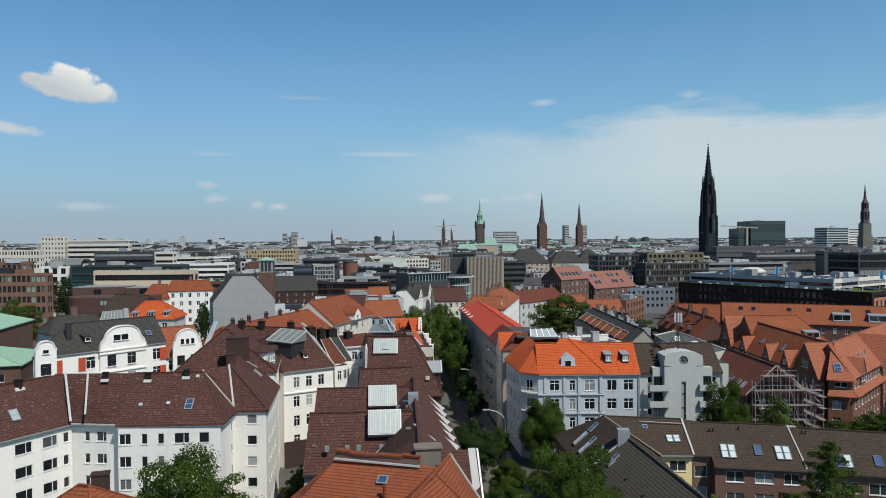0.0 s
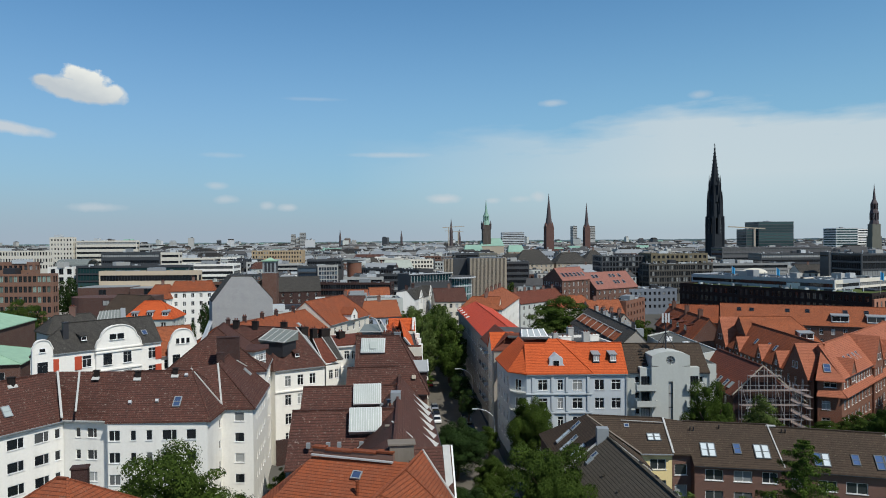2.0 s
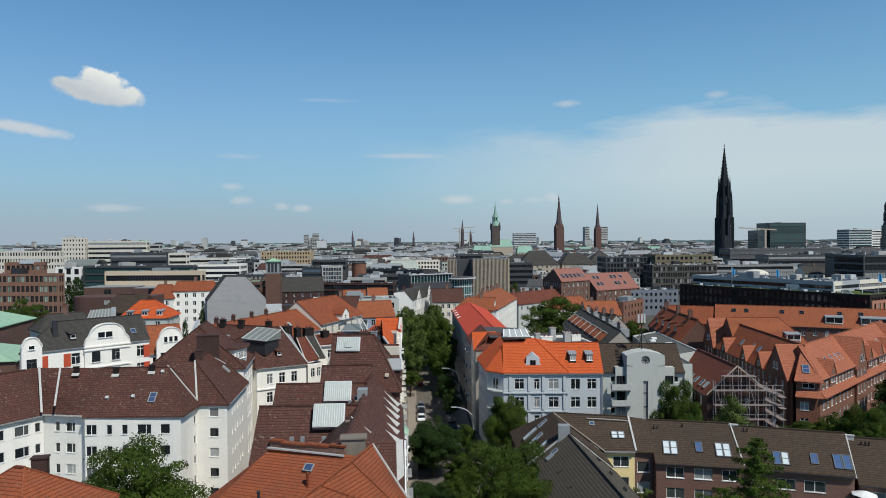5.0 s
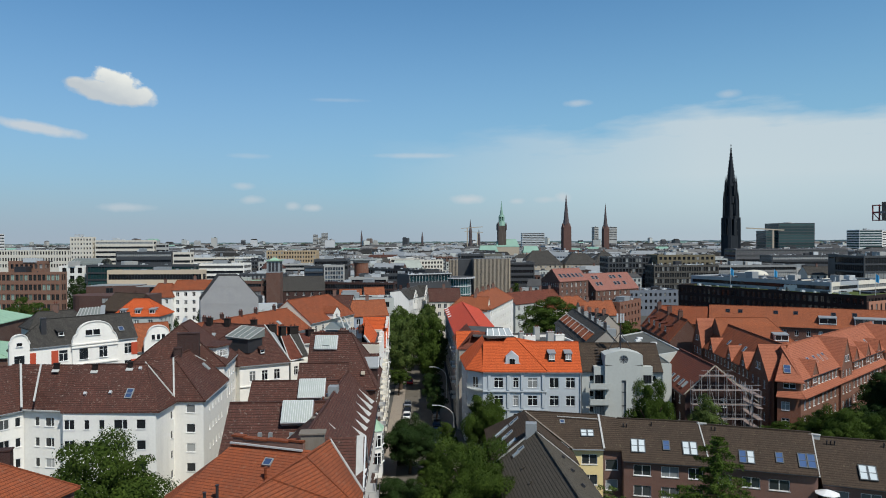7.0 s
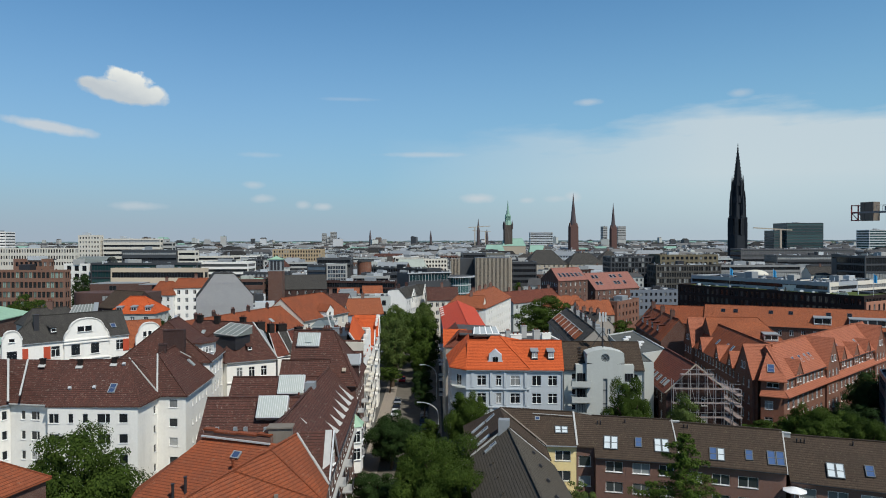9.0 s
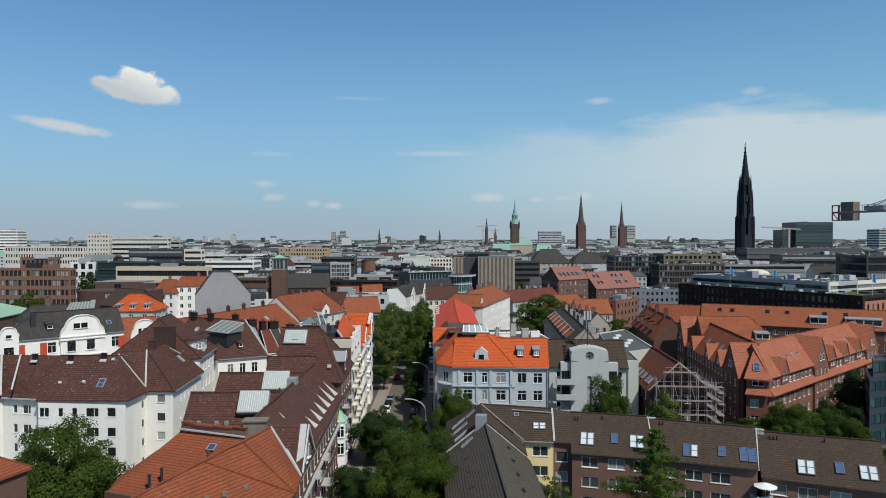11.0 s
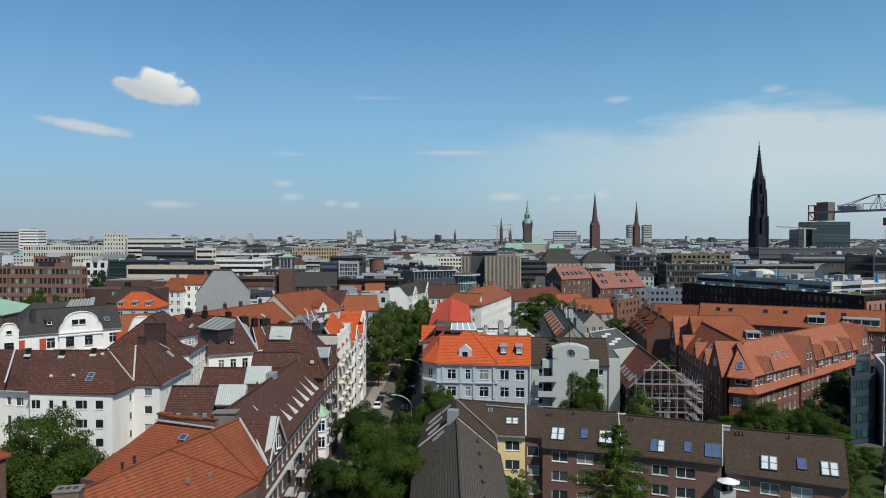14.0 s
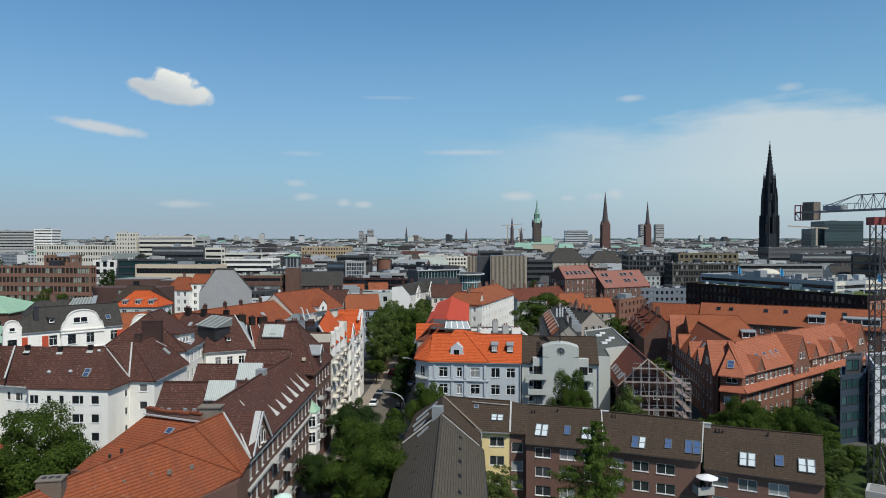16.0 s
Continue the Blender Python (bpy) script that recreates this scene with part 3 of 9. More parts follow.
def roof_window(th, m, w, h, pane=None, name="roof_window", frame_mat=None):
    F, P = Mesh(), Mesh()
    for x0, x1, y0, y1 in ((-w / 2 - 0.1, w / 2 + 0.1, -h / 2 - 0.1, -h / 2), (-w / 2 - 0.1, w / 2 + 0.1, h / 2, h / 2 + 0.1), (-w / 2 - 0.1, -w / 2, -h / 2, h / 2), (w / 2, w / 2 + 0.1, -h / 2, h / 2)):
        F.quadbox([(x0, y0), (x1, y0), (x1, y1), (x0, y1)], -0.06, 0.12)
    if h > 1.0:
        F.quadbox([(-w / 2, -0.04), (w / 2, -0.04), (w / 2, 0.04), (-w / 2, 0.04)], 0.05, 0.11)
    P.quadbox([(-w / 2, -h / 2), (w / 2, -h / 2), (w / 2, h / 2), (-w / 2, h / 2)], 0.0, 0.07)
    fo = put(name, F.mesh("roof_window_frame", frame_mat or ZINC), th, m)
    put("pane", P.mesh("pane", pane or GLASSBLUE), fo, Matrix.Identity(4))
    return fo


_p = Mesh()
_p.cyl((0, 0, 0), (0, 0, 0.42), 0.15, 0.12, 8)
POT_MESH = _p.mesh("chimney_pot", TILE_RED)


def chimney(th, x, y, z0, z1, w, d, ang=0.0, mat=None, pots=2):
    M = Mesh()
    M.box(x, y, z0, w, d, z1 - z0, ang)
    M.box(x, y, z1, w + 0.16, d + 0.16, 0.14, ang)
    c = M.to("chimney", mat or BRICKBROWN, th)
    for i in range(pots):
        o = (i - (pots - 1) / 2) * w / max(1, pots) * 0.8
        put("chimney_pot", POT_MESH, c, Matrix.Translation((x + o * math.cos(ang), y + o * math.sin(ang), z1 + 0.14)))
    return c


def gable_dormer(th, c, out, w, z0, ze, za, depth, wall, tile, wins=(), over=0.25, name="dormer", trim=None):
    """A gabled dormer or cross gable: the front's centre c, its outward direction, width, base, eave and apex heights."""
    o = Vector(out).normalized()
    u = Vector((-o.y, o.x))            # to the right when seen from outside
    c = Vector(c)
    A, B = c - u * (w / 2), c + u * (w / 2)
    A2, B2, R2 = A - o * depth, B - o * depth, c - o * depth
    M = Mesh()
    facade(M, th, A, B, z0, ze, [x for x in wins if x[1] + x[3] / 2 < ze])
    M.face([(*A, ze), (*B, ze), (*c, za)])
    M.face([(*B, z0), (*B2, z0), (*B2, ze), (*B, ze)])
    M.face([(*A2, z0), (*A, z0), (*A, ze), (*A2, ze)])
    ob = M.to(name, wall, th)
    k = (za - ze) / (w / 2)
    R = Mesh()
    t = Vector((0, 0, 0.2))
    for s in (-1, 1):
        e0 = Vector((*(c + u * s * (w / 2 + over) + o * 0.15), ze - k * over))
        e1 = Vector((*(c + u * s * (w / 2 + over) - o * depth), ze - k * over))
        r0, r1 = Vector((*(c + o * 0.15), za)), Vector((*R2, za))
        pts = [e0, e1, r1, r0] if s > 0 else [e1, e0, r0, r1]
        R.face([p + t for p in pts])
        R.face([p for p in reversed(pts)])
        R.face([e0, e0 + t, r0 + t, r0])
        R.face([e0, e1, e1 + t, e0 + t])
    R.to("dormer_roof", tile, ob)
    if trim:
        T = Mesh()
        for s in (-1, 1):
            T.beam(Vector((*(c + u * s * (w / 2 + over) + o * 0.2), ze - k * over + 0.12)), Vector((*(c + o * 0.2), za + 0.14)), 0.16, 0.34)
        T.to("barge_board", trim, ob)
    for s, zc, ww, hh, st in [x for x in wins if x[1] + x[3] / 2 >= ze]:
        fm, pm = window_meshes(ww, hh, st, TRIMW, GLASS)
        p = A + u * s + o * 0.04
        fo = put("window", fm, ob, Matrix.Translation((p.x, p.y, zc)) @ Matrix.Rotation(math.atan2(u.y, u.x), 4, "Z"))
        put("pane", pm, fo, Matrix.Translation((0, -0.02, 0)))
    return ob


def shed_dormer(th, m, w, h, d, wall=None, tile=None):
    """A small box dormer standing on a slope pose."""
    p = m.translation
    u = m.to_3x3() @ Vector((1, 0, 0))
    o = Vector((u.y, -u.x, 0))
    M = Mesh()
    A, B = p - u * w / 2, p + u * w / 2
    z0, z1 = p.z - 0.5, p.z + h
    a, b, c, e = A + o * 0.3, B + o * 0.3, B - o * d, A - o * d
    M.quadbox([(a.x, a.y), (b.x, b.y), (c.x, c.y), (e.x, e.y)], z0, z1)
    ob = M.to("dormer", wall or ZINC, th)
    R = Mesh()
    a, b = A + o * 0.5 - u * 0.15, B + o * 0.5 + u * 0.15
    c, e = B - o * (d + .4) + u * 0.15, A - o * (d + .4) - u * 0.15
    for zz, fl in ((0.02, 1), (0.14, 0)):
        pts = [(a.x, a.y, z1 + zz), (b.x, b.y, z1 + zz), (c.x, c.y, z1 + zz + 0.35), (e.x, e.y, z1 + zz + 0.35)]
        R.face(pts[::-1] if fl else pts)
    R.face([(a.x, a.y, z1 + 0.02), (b.x, b.y, z1 + 0.02), (b.x, b.y, z1 + 0.14), (a.x, a.y, z1 + 0.14)])
    R.to("dormer_roof", tile or ZINC, ob)
    fm, pm = window_meshes(w - 0.2, h - 0.15, "double" if w > 1.1 else "plain", TRIMW, GLASS)
    q = (a + b) / 2 - o * 0.17
    fo = put("window", fm, ob, Matrix.Translation((q.x, q.y, p.z + h / 2)) @ Matrix.Rotation(math.atan2(u.y, u.x), 4, "Z"))
    put("pane", pm, fo, Matrix.Translation((0, -0.02, 0)))
    return ob


def balcony(th, c, out, w, d, z, mat=None, solid=True):
    """A slab with a parapet or railing, seen from outside at c."""
    o = Vector(out).normalized()
    u = Vector((-o.y, o.x))
    c = Vector(c)
    ang = math.atan2(u.y, u.x)
    M = Mesh()
    p = c + o * d / 2
    M.box(p.x, p.y, z - 0.15, w, d, 0.15, ang)
    if solid:
        q = c + o * (d - 0.05)
        M.box(q.x, q.y, z, w, 0.1, 0.95, ang)
        for s in (-1, 1):
            q = c + u * s * (w / 2 - 0.05) + o * (d / 2 - 0.05)
            M.box(q.x, q.y, z, 0.1, d - 0.1, 0.95, ang)
    ob = M.to("balcony", mat or CONCRETE, th)
    if not solid:
        R = Mesh()
        a, b = c - u * w / 2 + o * d, c + u * w / 2 + o * d
        for zz in (z + 0.95, z + 0.5):
            R.beam((a.x, a.y, zz), (b.x, b.y, zz), 0.05)
        n = max(3, int(w / 0.35))
        for i in range(n + 1):
            q = a.lerp(b, i / n)
            R.beam((q.x, q.y, z), (q.x, q.y, z + 0.95), 0.035)
        R.to("railing", DARKMETAL, ob)
    return ob


def strip(name, th, a, b, w, h, mat, label=""):
    M = Mesh()
    M.beam(a, b, w, h)
    return M.to(name, mat, th, label)


def vent(th, m, mat=None, w=0.35, h=0.5):
    M = Mesh()
    M.quadbox([(-w / 2, -w / 2), (w / 2, -w / 2), (w / 2, w / 2), (-w / 2, w / 2)], -0.1, h * 0.5)
    return put("roof_vent", M.mesh("roof_vent", mat or ZINC), th, m)


def slab(pts, name, mat, th, thick=0.22, label=""):
    S = Mesh()
    up = [Vector(p) + Vector((0, 0, thick)) for p in pts]
    S.face(up)
    S.face([Vector(p) for p in reversed(pts)])
    for i in range(len(pts)):
        j = (i + 1) % len(pts)
        S.face([Vector(pts[i]), Vector(pts[j]), up[j], up[i]])
    return S.to(name, mat, th, label)


# ---- white apartment block with dark red roof ----
apt = thing("apartment_block", "white rendered apartment block with old dark red tiled hip roof", "building")
zs = storeys(14.75, 2.9, 5)
front, recess, left = [], [], []
for z in zs:
    front += [(0.85, z, 1.45, 1.4, "double"), (3.25, z, 0.75, 1.35, "plain"), (5.3, z, 0.8, 1.35, "plain"), (7.9, z, 1.9, 1.35, "asym"), (10.7, z, 1.3, 1.35, "plain")]
    recess += [(2.2, z, 0.7, 1.3, "plain"), (4.2, z, 1.4, 1.3, "asym")]
    left += [(3.6, z, 2.0, 1.4, "triple"), (7.8, z, 1.2, 1.4, "plain"), (11.6, z, 2.0, 1.3, "asym"), (15.0, z, 1.2, 1.3, "plain"), (18.8, z, 2.1, 1.35, "asym"), (22.1, z, 1.9, 1.35, "asym"), (24.2, z, 0.75, 1.3, "plain")]
A0, A1, A2, A3, A4 = (-48.6, 89.2), (-41.6, 88.3), (-41.55, 87.1), (-28.8, 88.0), (-28.95, 94.1)
W = Mesh()
facade(W, apt, A0, A1, 0.0, 16.9, recess)
facade(W, apt, A1, A2, 0.0, 16.6, [])
facade(W, apt, A2, A3, 0.0, 16.6, front)
facade(W, apt, A3, A4, 0.0, 16.8, [(5.3, z - 0.1, 0.85, 1.2, "plain") for z in zs])
W.to("wall", WHITE, apt)
qa = [(-47.4, 87.0), (-28.6, 88.05), (-28.9, 99.6), (-47.4, 98.2)]
roof(apt, [(-41.75, 87.32), (-28.6, 88.05), (-28.9, 99.6), (-41.75, 98.63)], 16.7, 21.9, (0.0, 0.31), 0.5, TILE_DARK)
slab([(-41.7, 92.97, 21.9), (-41.7, 98.7, 16.7), (-50.0, 98.2, 16.7), (-52.6, 92.7, 21.95)], "roof", TILE_DARK, apt)
qb = [(-24.5, 94.0), (-26.4, 108.6), (-37.3, 108.6), (-35.4, 94.2)]
wing(apt, qb, 16.8, 22.0, (0.28, 0.05), mid=0.52, wall=WHITE, tile=TILE_DARK, wins=(grid_wins(14.7, 5, zs, 0.45, 0.9, "plain", 2.6), None, None, [(8.95, z + 0.7, 1.35, 1.3, "plain") for z in zs]))
qc = [(-60.5, 67.2), (-48.5, 89.1), (-56.6, 93.6), (-68.6, 71.7)]
wing(apt, qc, 16.6, 21.9, (0.0, 0.0), wall=WHITE, tile=TILE_DARK, wins=(left, None, None, None))
ina = on_slope(qa, 16.7, 21.9)
roof_window(apt, ina(14.1, 0.34), 0.8, 1.4)
for s, v in ((7.9, 0.34), (11.4, 0.36), (14.2, 0.9)):
    vent(apt, ina(s, v), PALEMETAL, 0.4, 0.5)


def apron_stack(m, w, h):
    p = m.translation
    c_ = chimney(apt, p.x, p.y, p.z - 0.8, p.z + h, w, 0.5, 0.05, SOOTBRICK, 0)
    F_ = Mesh()
    F_.quadbox([(-w / 2 - 0.2, -0.75), (w / 2 + 0.2, -0.75), (w / 2 + 0.2, -0.25), (-w / 2 - 0.2, -0.25)], -0.06, 0.05)
    fo_ = put("apron", F_.mesh("apron", LEAD), c_, m)


for s, v in ((1.9, 0.93), (7.6, 0.9), (12.6, 0.95)):
    apron_stack(ina(s, v), 0.6, 0.6)
inc = on_slope(qc, 16.6, 21.9)
roof_window(apt, inc(18.6, 0.37), 0.85, 1.4)
for s, v in ((14.6, 0.2), (15.0, 0.6)):
    vent(apt, inc(s, v), PALEMETAL, 0.5, 0.6)
for s in (12.5, 16.6, 20.6):
    apron_stack(inc(s, 0.93), 0.8, 0.7)
inb = on_slope(qb, 16.8, 22.0, 0.52)
roof_window(apt, inb(11.6, 0.5), 0.7, 1.3)
for a, b in (((-48.0, 92.4, 22.25), (-45.85, 87.4, 17.95)), ((-33.0, 93.6, 22.4), (-28.9, 93.9, 17.35)), ((-30.7, 97.9, 22.3), (-28.9, 94.0, 17.15)), ((-29.9, 104.2, 21.6), (-28.9, 105.9, 20.4))):
    strip("valley_flashing", apt, a, b, 0.24, 0.12, LEAD, "grey lead flashing")
chimney(apt, -31.2, 100.6, 21.0, 23.3, 1.1, 0.9, 0.3, BRICKDARK, 0)
slab_pts = [(-35.4, 94.0, 21.9), (-28.85, 94.05, 16.9), (-30.6, 98.2, 22.0)]
V = Mesh()
V.face([(x, y, z + 0.16) for x, y, z in slab_pts])
V.face(list(reversed(slab_pts)))
V.to("valley_roof", TILE_DARK, apt)

# ---- rear wing, white with a dark red mansard ----
rear = thing("apartment_block", "white rear apartment wing with steep dark red roof and bay", "building")
qn = quad((-27.0, 109.2), (-29.0, 120.4), 15.5)
wing(rear, qn, 19.2, 25.6, (0.28, 0.1), wall=WHITE, tile=TILE_DARK, wins=(grid_wins(11.4, 4, storeys(17.2, 3.2, 5), 1.0, 1.8, "cross"), None, None, grid_wins(15.5, 3, storeys(17.2, 3.2, 3), 1.0, 1.8, "cross")))
fd = Mesh()
fd.quadbox([(-28.9, 110.4), (-27.9, 113.2), (-28.7, 116.2), (-33.0, 116.2), (-32.6, 110.4)], 18.9, 21.9)
dd = fd.to("dormer", WHITE, rear)
fr = Mesh()
fr.quadbox([(-28.6, 110.0), (-27.4, 113.2), (-28.3, 116.7), (-33.5, 116.6), (-33.0, 110.0)], 21.9, 22.2)
fr.to("dormer_roof", TILE_DARK, dd)
for i in range(4):
    fm, pm = window_meshes(0.6, 1.1, "cross", TRIMW, GLASS)
    p = Vector((-28.86, 110.6)).lerp(Vector((-27.92, 113.1)), (i + 0.5) / 4)
    fo = put("window", fm, dd, Matrix.Translation((p.x + 0.05, p.y, 20.8)) @ Matrix.Rotation(radians(69), 4, "Z"))
    put("pane", pm, fo, Matrix.Translation((0, -0.02, 0)))
chimney(rear, -32.0, 106.6, 18.5, 24.8, 3.4, 1.2, 0.25, BRICKDARK, 0)

# ---- white corner house ----
corner = thing("apartment_block", "white corner apartment house with dark red hip roof", "building")
qm = [(-28.0, 119.6), (-20.1, 124.5), (-33.3, 135.9), (-41.2, 131.0)]
cw = grid_wins(9.3, 3, storeys(14.9, 3.4, 5), 1.15, 1.9, "cross", 1.2)
wing(corner, qm, 17.1, 23.1, (0.5, 0.0), wall=WHITE, tile=TILE_DARK, wins=(cw, None, None, None))
cor = Mesh()
cor.beam((-27.95, 119.5, 16.85), (-20.0, 124.4, 16.85), 0.3, 0.25)
cor.beam((-27.95, 119.5, 13.1), (-20.0, 124.4, 13.1), 0.25, 0.2)
cor.to("cornice", WHITE, corner)
pl = Mesh()
pl.quadbox([(-27.9, 119.4), (-19.95, 124.35), (-20.3, 124.9), (-28.2, 120.0)], 0, 4.6)
pl.to("plinth", BRICKDARK, corner)
sk = Mesh()
sk.quadbox([(-31.6, 123.4), (-27.2, 122.0), (-25.6, 125.6), (-30.2, 127.4)], 19.0, 21.6)
so = sk.to("skylight", DARKMETAL, corner, "glazed roof lantern on dark upstand")
st = Mesh()
st.face([(-31.9, 123.2, 22.0), (-26.9, 121.6, 21.7), (-25.2, 125.8, 23.2), (-30.3, 127.7, 23.5)])
st.face([(-31.9, 123.2, 21.6), (-30.3, 127.7, 21.6), (-25.2, 125.8, 21.6), (-26.9, 121.6, 21.6)])
for a, b in (((-31.9, 123.2, 22.0), (-26.9, 121.6, 21.7)), ((-26.9, 121.6, 21.7), (-25.2, 125.8, 23.2)), ((-25.2, 125.8, 23.2), (-30.3, 127.7, 23.5)), ((-30.3, 127.7, 23.5), (-31.9, 123.2, 22.0))):
    st.face([a[:2] + (21.6,), b[:2] + (21.6,), b, a])
st.to("glazing", LANTERN, so)
frm = Mesh()
ring4 = [(-31.9, 123.2, 22.05), (-26.9, 121.6, 21.75), (-25.2, 125.8, 23.25), (-30.3, 127.7, 23.55)]
for i in range(4):
    frm.beam(ring4[i], ring4[(i + 1) % 4], 0.22, 0.14)
for k in (0.25, 0.5, 0.75):
    frm.beam(Vector(ring4[0]).lerp(Vector(ring4[1]), k), Vector(ring4[3]).lerp(Vector(ring4[2]), k), 0.09, 0.1)
frm.to("glazing_frame", LEAD, so)
fm_ = on_slope(qm, 17.1, 23.1)
shed_dormer(corner, fm_(5.3, 0.25), 0.9, 0.7, 1.6, TILE_DARK, TILE_DARK)
strip("verge_flashing", corner, (-19.9, 124.5, 17.3), (-26.6, 130.2, 23.4), 0.25, 0.2, LEAD)
nb = thing("tenement_block", "narrow white rear house with red tile and slate roofs", "building")
M = Mesh()
facade(M, nb, (-20.0, 125.2), (-17.7, 128.2), 0, 16.7, [(1.3, z, 1.0, 1.7, "cross") for z in (15.0, 11.6, 8.2)] + [(2.7, z, 0.8, 1.7, "cross") for z in (15.0, 11.6, 8.2)])
M.quadbox([(-19.9, 125.5), (-17.9, 128.3), (-21.0, 133.6), (-24.6, 131.2)], 0, 16.6)
M.to("wall", WHITE, nb)
slab([(-19.95, 124.7, 17.0), (-20.6, 126.3, 16.95), (-25.0, 131.2, 21.7), (-26.6, 130.4, 22.9)], "party_wall", ZINC, nb)
slab([(-20.5, 126.3, 16.84), (-18.24, 127.0, 17.4), (-22.07, 132.2, 20.84), (-23.6, 131.3, 20.75)], "roof", TILE_RED, nb)
slab([(-18.2, 127.2, 17.45), (-17.3, 128.4, 17.3), (-20.6, 133.4, 20.9), (-22.0, 132.3, 20.95)], "slate_roof", SLATE, nb)
for a, b in (((-20.55, 126.3, 17.15), (-23.6, 131.3, 21.0)), ((-18.2, 127.1, 17.75), (-22.05, 132.25, 21.2)), ((-17.2, 128.4, 17.55), (-20.5, 133.4, 21.15))):
    strip("flashing", nb, a, b, 0.16, 0.1, LEAD)
strip("gutter", nb, (-20.6, 126.0, 16.9), (-17.3, 128.2, 17.2), 0.2, 0.18, TRIMW)
for x, y, z, w in ((-25.4, 131.0, 23.2, 1.6), (-22.0, 134.4, 22.4, 1.9), (-19.2, 137.4, 21.4, 1.4), (-23.8, 133.0, 22.6, 1.1)):
    chimney(nb, x, y, z - 5.0, z, w, 1.3, 0.75, SOOTBRICK, 2)
lean = thing("yard_house", "small white yard house with dark red lean-to roof", "building")
M = Mesh()
facade(M, lean, (-19.6, 133.4), (-15.4, 133.6), 0, 19.1, [(2.2, z, 1.0, 1.6, "cross") for z in (17.4, 14.4)] + [(3.5, z, 0.7, 1.6, "cross") for z in (17.4, 14.4)])
M.quadbox([(-19.5, 133.7), (-15.5, 133.8), (-16.0, 139.2), (-22.2, 139.2)], 0, 19.0)
M.to("wall", WHITE, lean)
slab([(-20.0, 133.2, 19.1), (-15.2, 133.4, 19.5), (-15.8, 139.4, 20.8), (-22.6, 139.2, 20.2)], "roof", TILE_RED, lean)
strip("gutter", lean, (-20.0, 133.1, 19.0), (-15.2, 133.3, 19.3), 0.2, 0.18, TRIMW)
M = Mesh()
M.quadbox([(-21.0, 129.6), (-16.4, 130.6), (-16.6, 133.2), (-20.4, 133.2)], 0, 15.4)
M.to("low_wing", WHITE, lean)

# ---- street block with stepped roofs ----
sb = thing("tenement_block", "brown brick tenement block with long dark red tiled roof", "building")
ql = [(3.6, 64.8), (-0.3, 103.0), (-9.3, 102.2), (-8.9, 68.6)]
sw = []
for z in storeys(12.2, 3.3, 4):
    for i in range(15):
        sw.append((1.6 + i * 2.5, z, 0.95, 1.85, "cross"))
wing(sb, ql, 14.2, 19.3, (0, 0), mid=0.48, wall=BRICKRED, tile=TILE_DARK, wins=(sw, None, None, None))
for qy, x0, x1, yr, ye in (((77.7, 82.7), -16.0, -3.8, 19.05, 13.6), ((91.3, 96.3), -17.6, -4.6, 19.05, 13.8), ((99.6, 104.6), -12.6, -5.0, 20.2, 14.0)):
    y0, y1 = qy
    wing(sb, [(x0, y0), (x1, y0 + 1.0), (x1, y1 + 6.0), (x0, y1 + 5.0)], ye, yr, (0, 0), mid=0.42, wall=GREYWALL, tile=TILE_DARK)
for x, y, z in ((-9.0, 80.75, 18.35), (-10.5, 94.75, 18.3)):
    P = Mesh()
    P.quadbox([(0, -1.55), (3.9, -1.55), (3.9, 1.55), (0, 1.55)], -0.6, 0.2)
    m = Matrix.Translation((x, y, z)) @ Matrix.Rotation(radians(5), 4, "Z") @ Matrix.Rotation(radians(52), 4, "X")
    po = put("roof_light", P.mesh("roof_light_kerb", PALEMETAL), sb, m, "ribbed translucent roof light")
    S = Mesh()
    for i in range(13):
        S.quadbox([(0.08 + i * 0.29, -1.46), (0.30 + i * 0.29, -1.46), (0.30 + i * 0.29, 1.46), (0.08 + i * 0.29, 1.46)], 0.2, 0.27)
    put("glazing", S.mesh("glazing", SKYPANEL), po, Matrix.Identity(4))
for x, y, z in ((-13.5, 78.5, 15.9), (-11.2, 78.7, 15.9), (-9.9, 78.8, 15.9), (-7.3, 78.9, 15.9), (-6.2, 91.6, 17.4)):
    V = Mesh()
    V.box(x, y, z - 0.2, 0.45, 0.4, 0.6)
    V.to("roof_vent", ZINC, sb)
for x, y, z, w in ((-4.3, 83.5, 19.2, 0.8), (-4.6, 96.6, 19.0, 0.8)):
    chimney(sb, x, y, z - 2.6, z, w, 0.5, 0.05, BRICKDARK, 1)
H = Mesh()
H.box(-4.0, 88.5, 17.0, 1.3, 1.6, 3.1, 0.05)
H.to("roof_hatch", ZINC, sb)
gable_dormer(sb, (3.15, 70.5), (0.995, 0.1), 8.0, 13.6, 14.0, 18.1, 6.0, BRICKRED, TILE_DARK, [(2.9, 15.0, 0.7, 1.5, "plain"), (4.0, 15.5, 0.8, 2.0, "plain"), (5.1, 15.0, 0.7, 1.5, "plain")], 0.35, "cross_gable", PALEMETAL)
sl = on_slope(ql, 14.2, 19.3, 0.48)
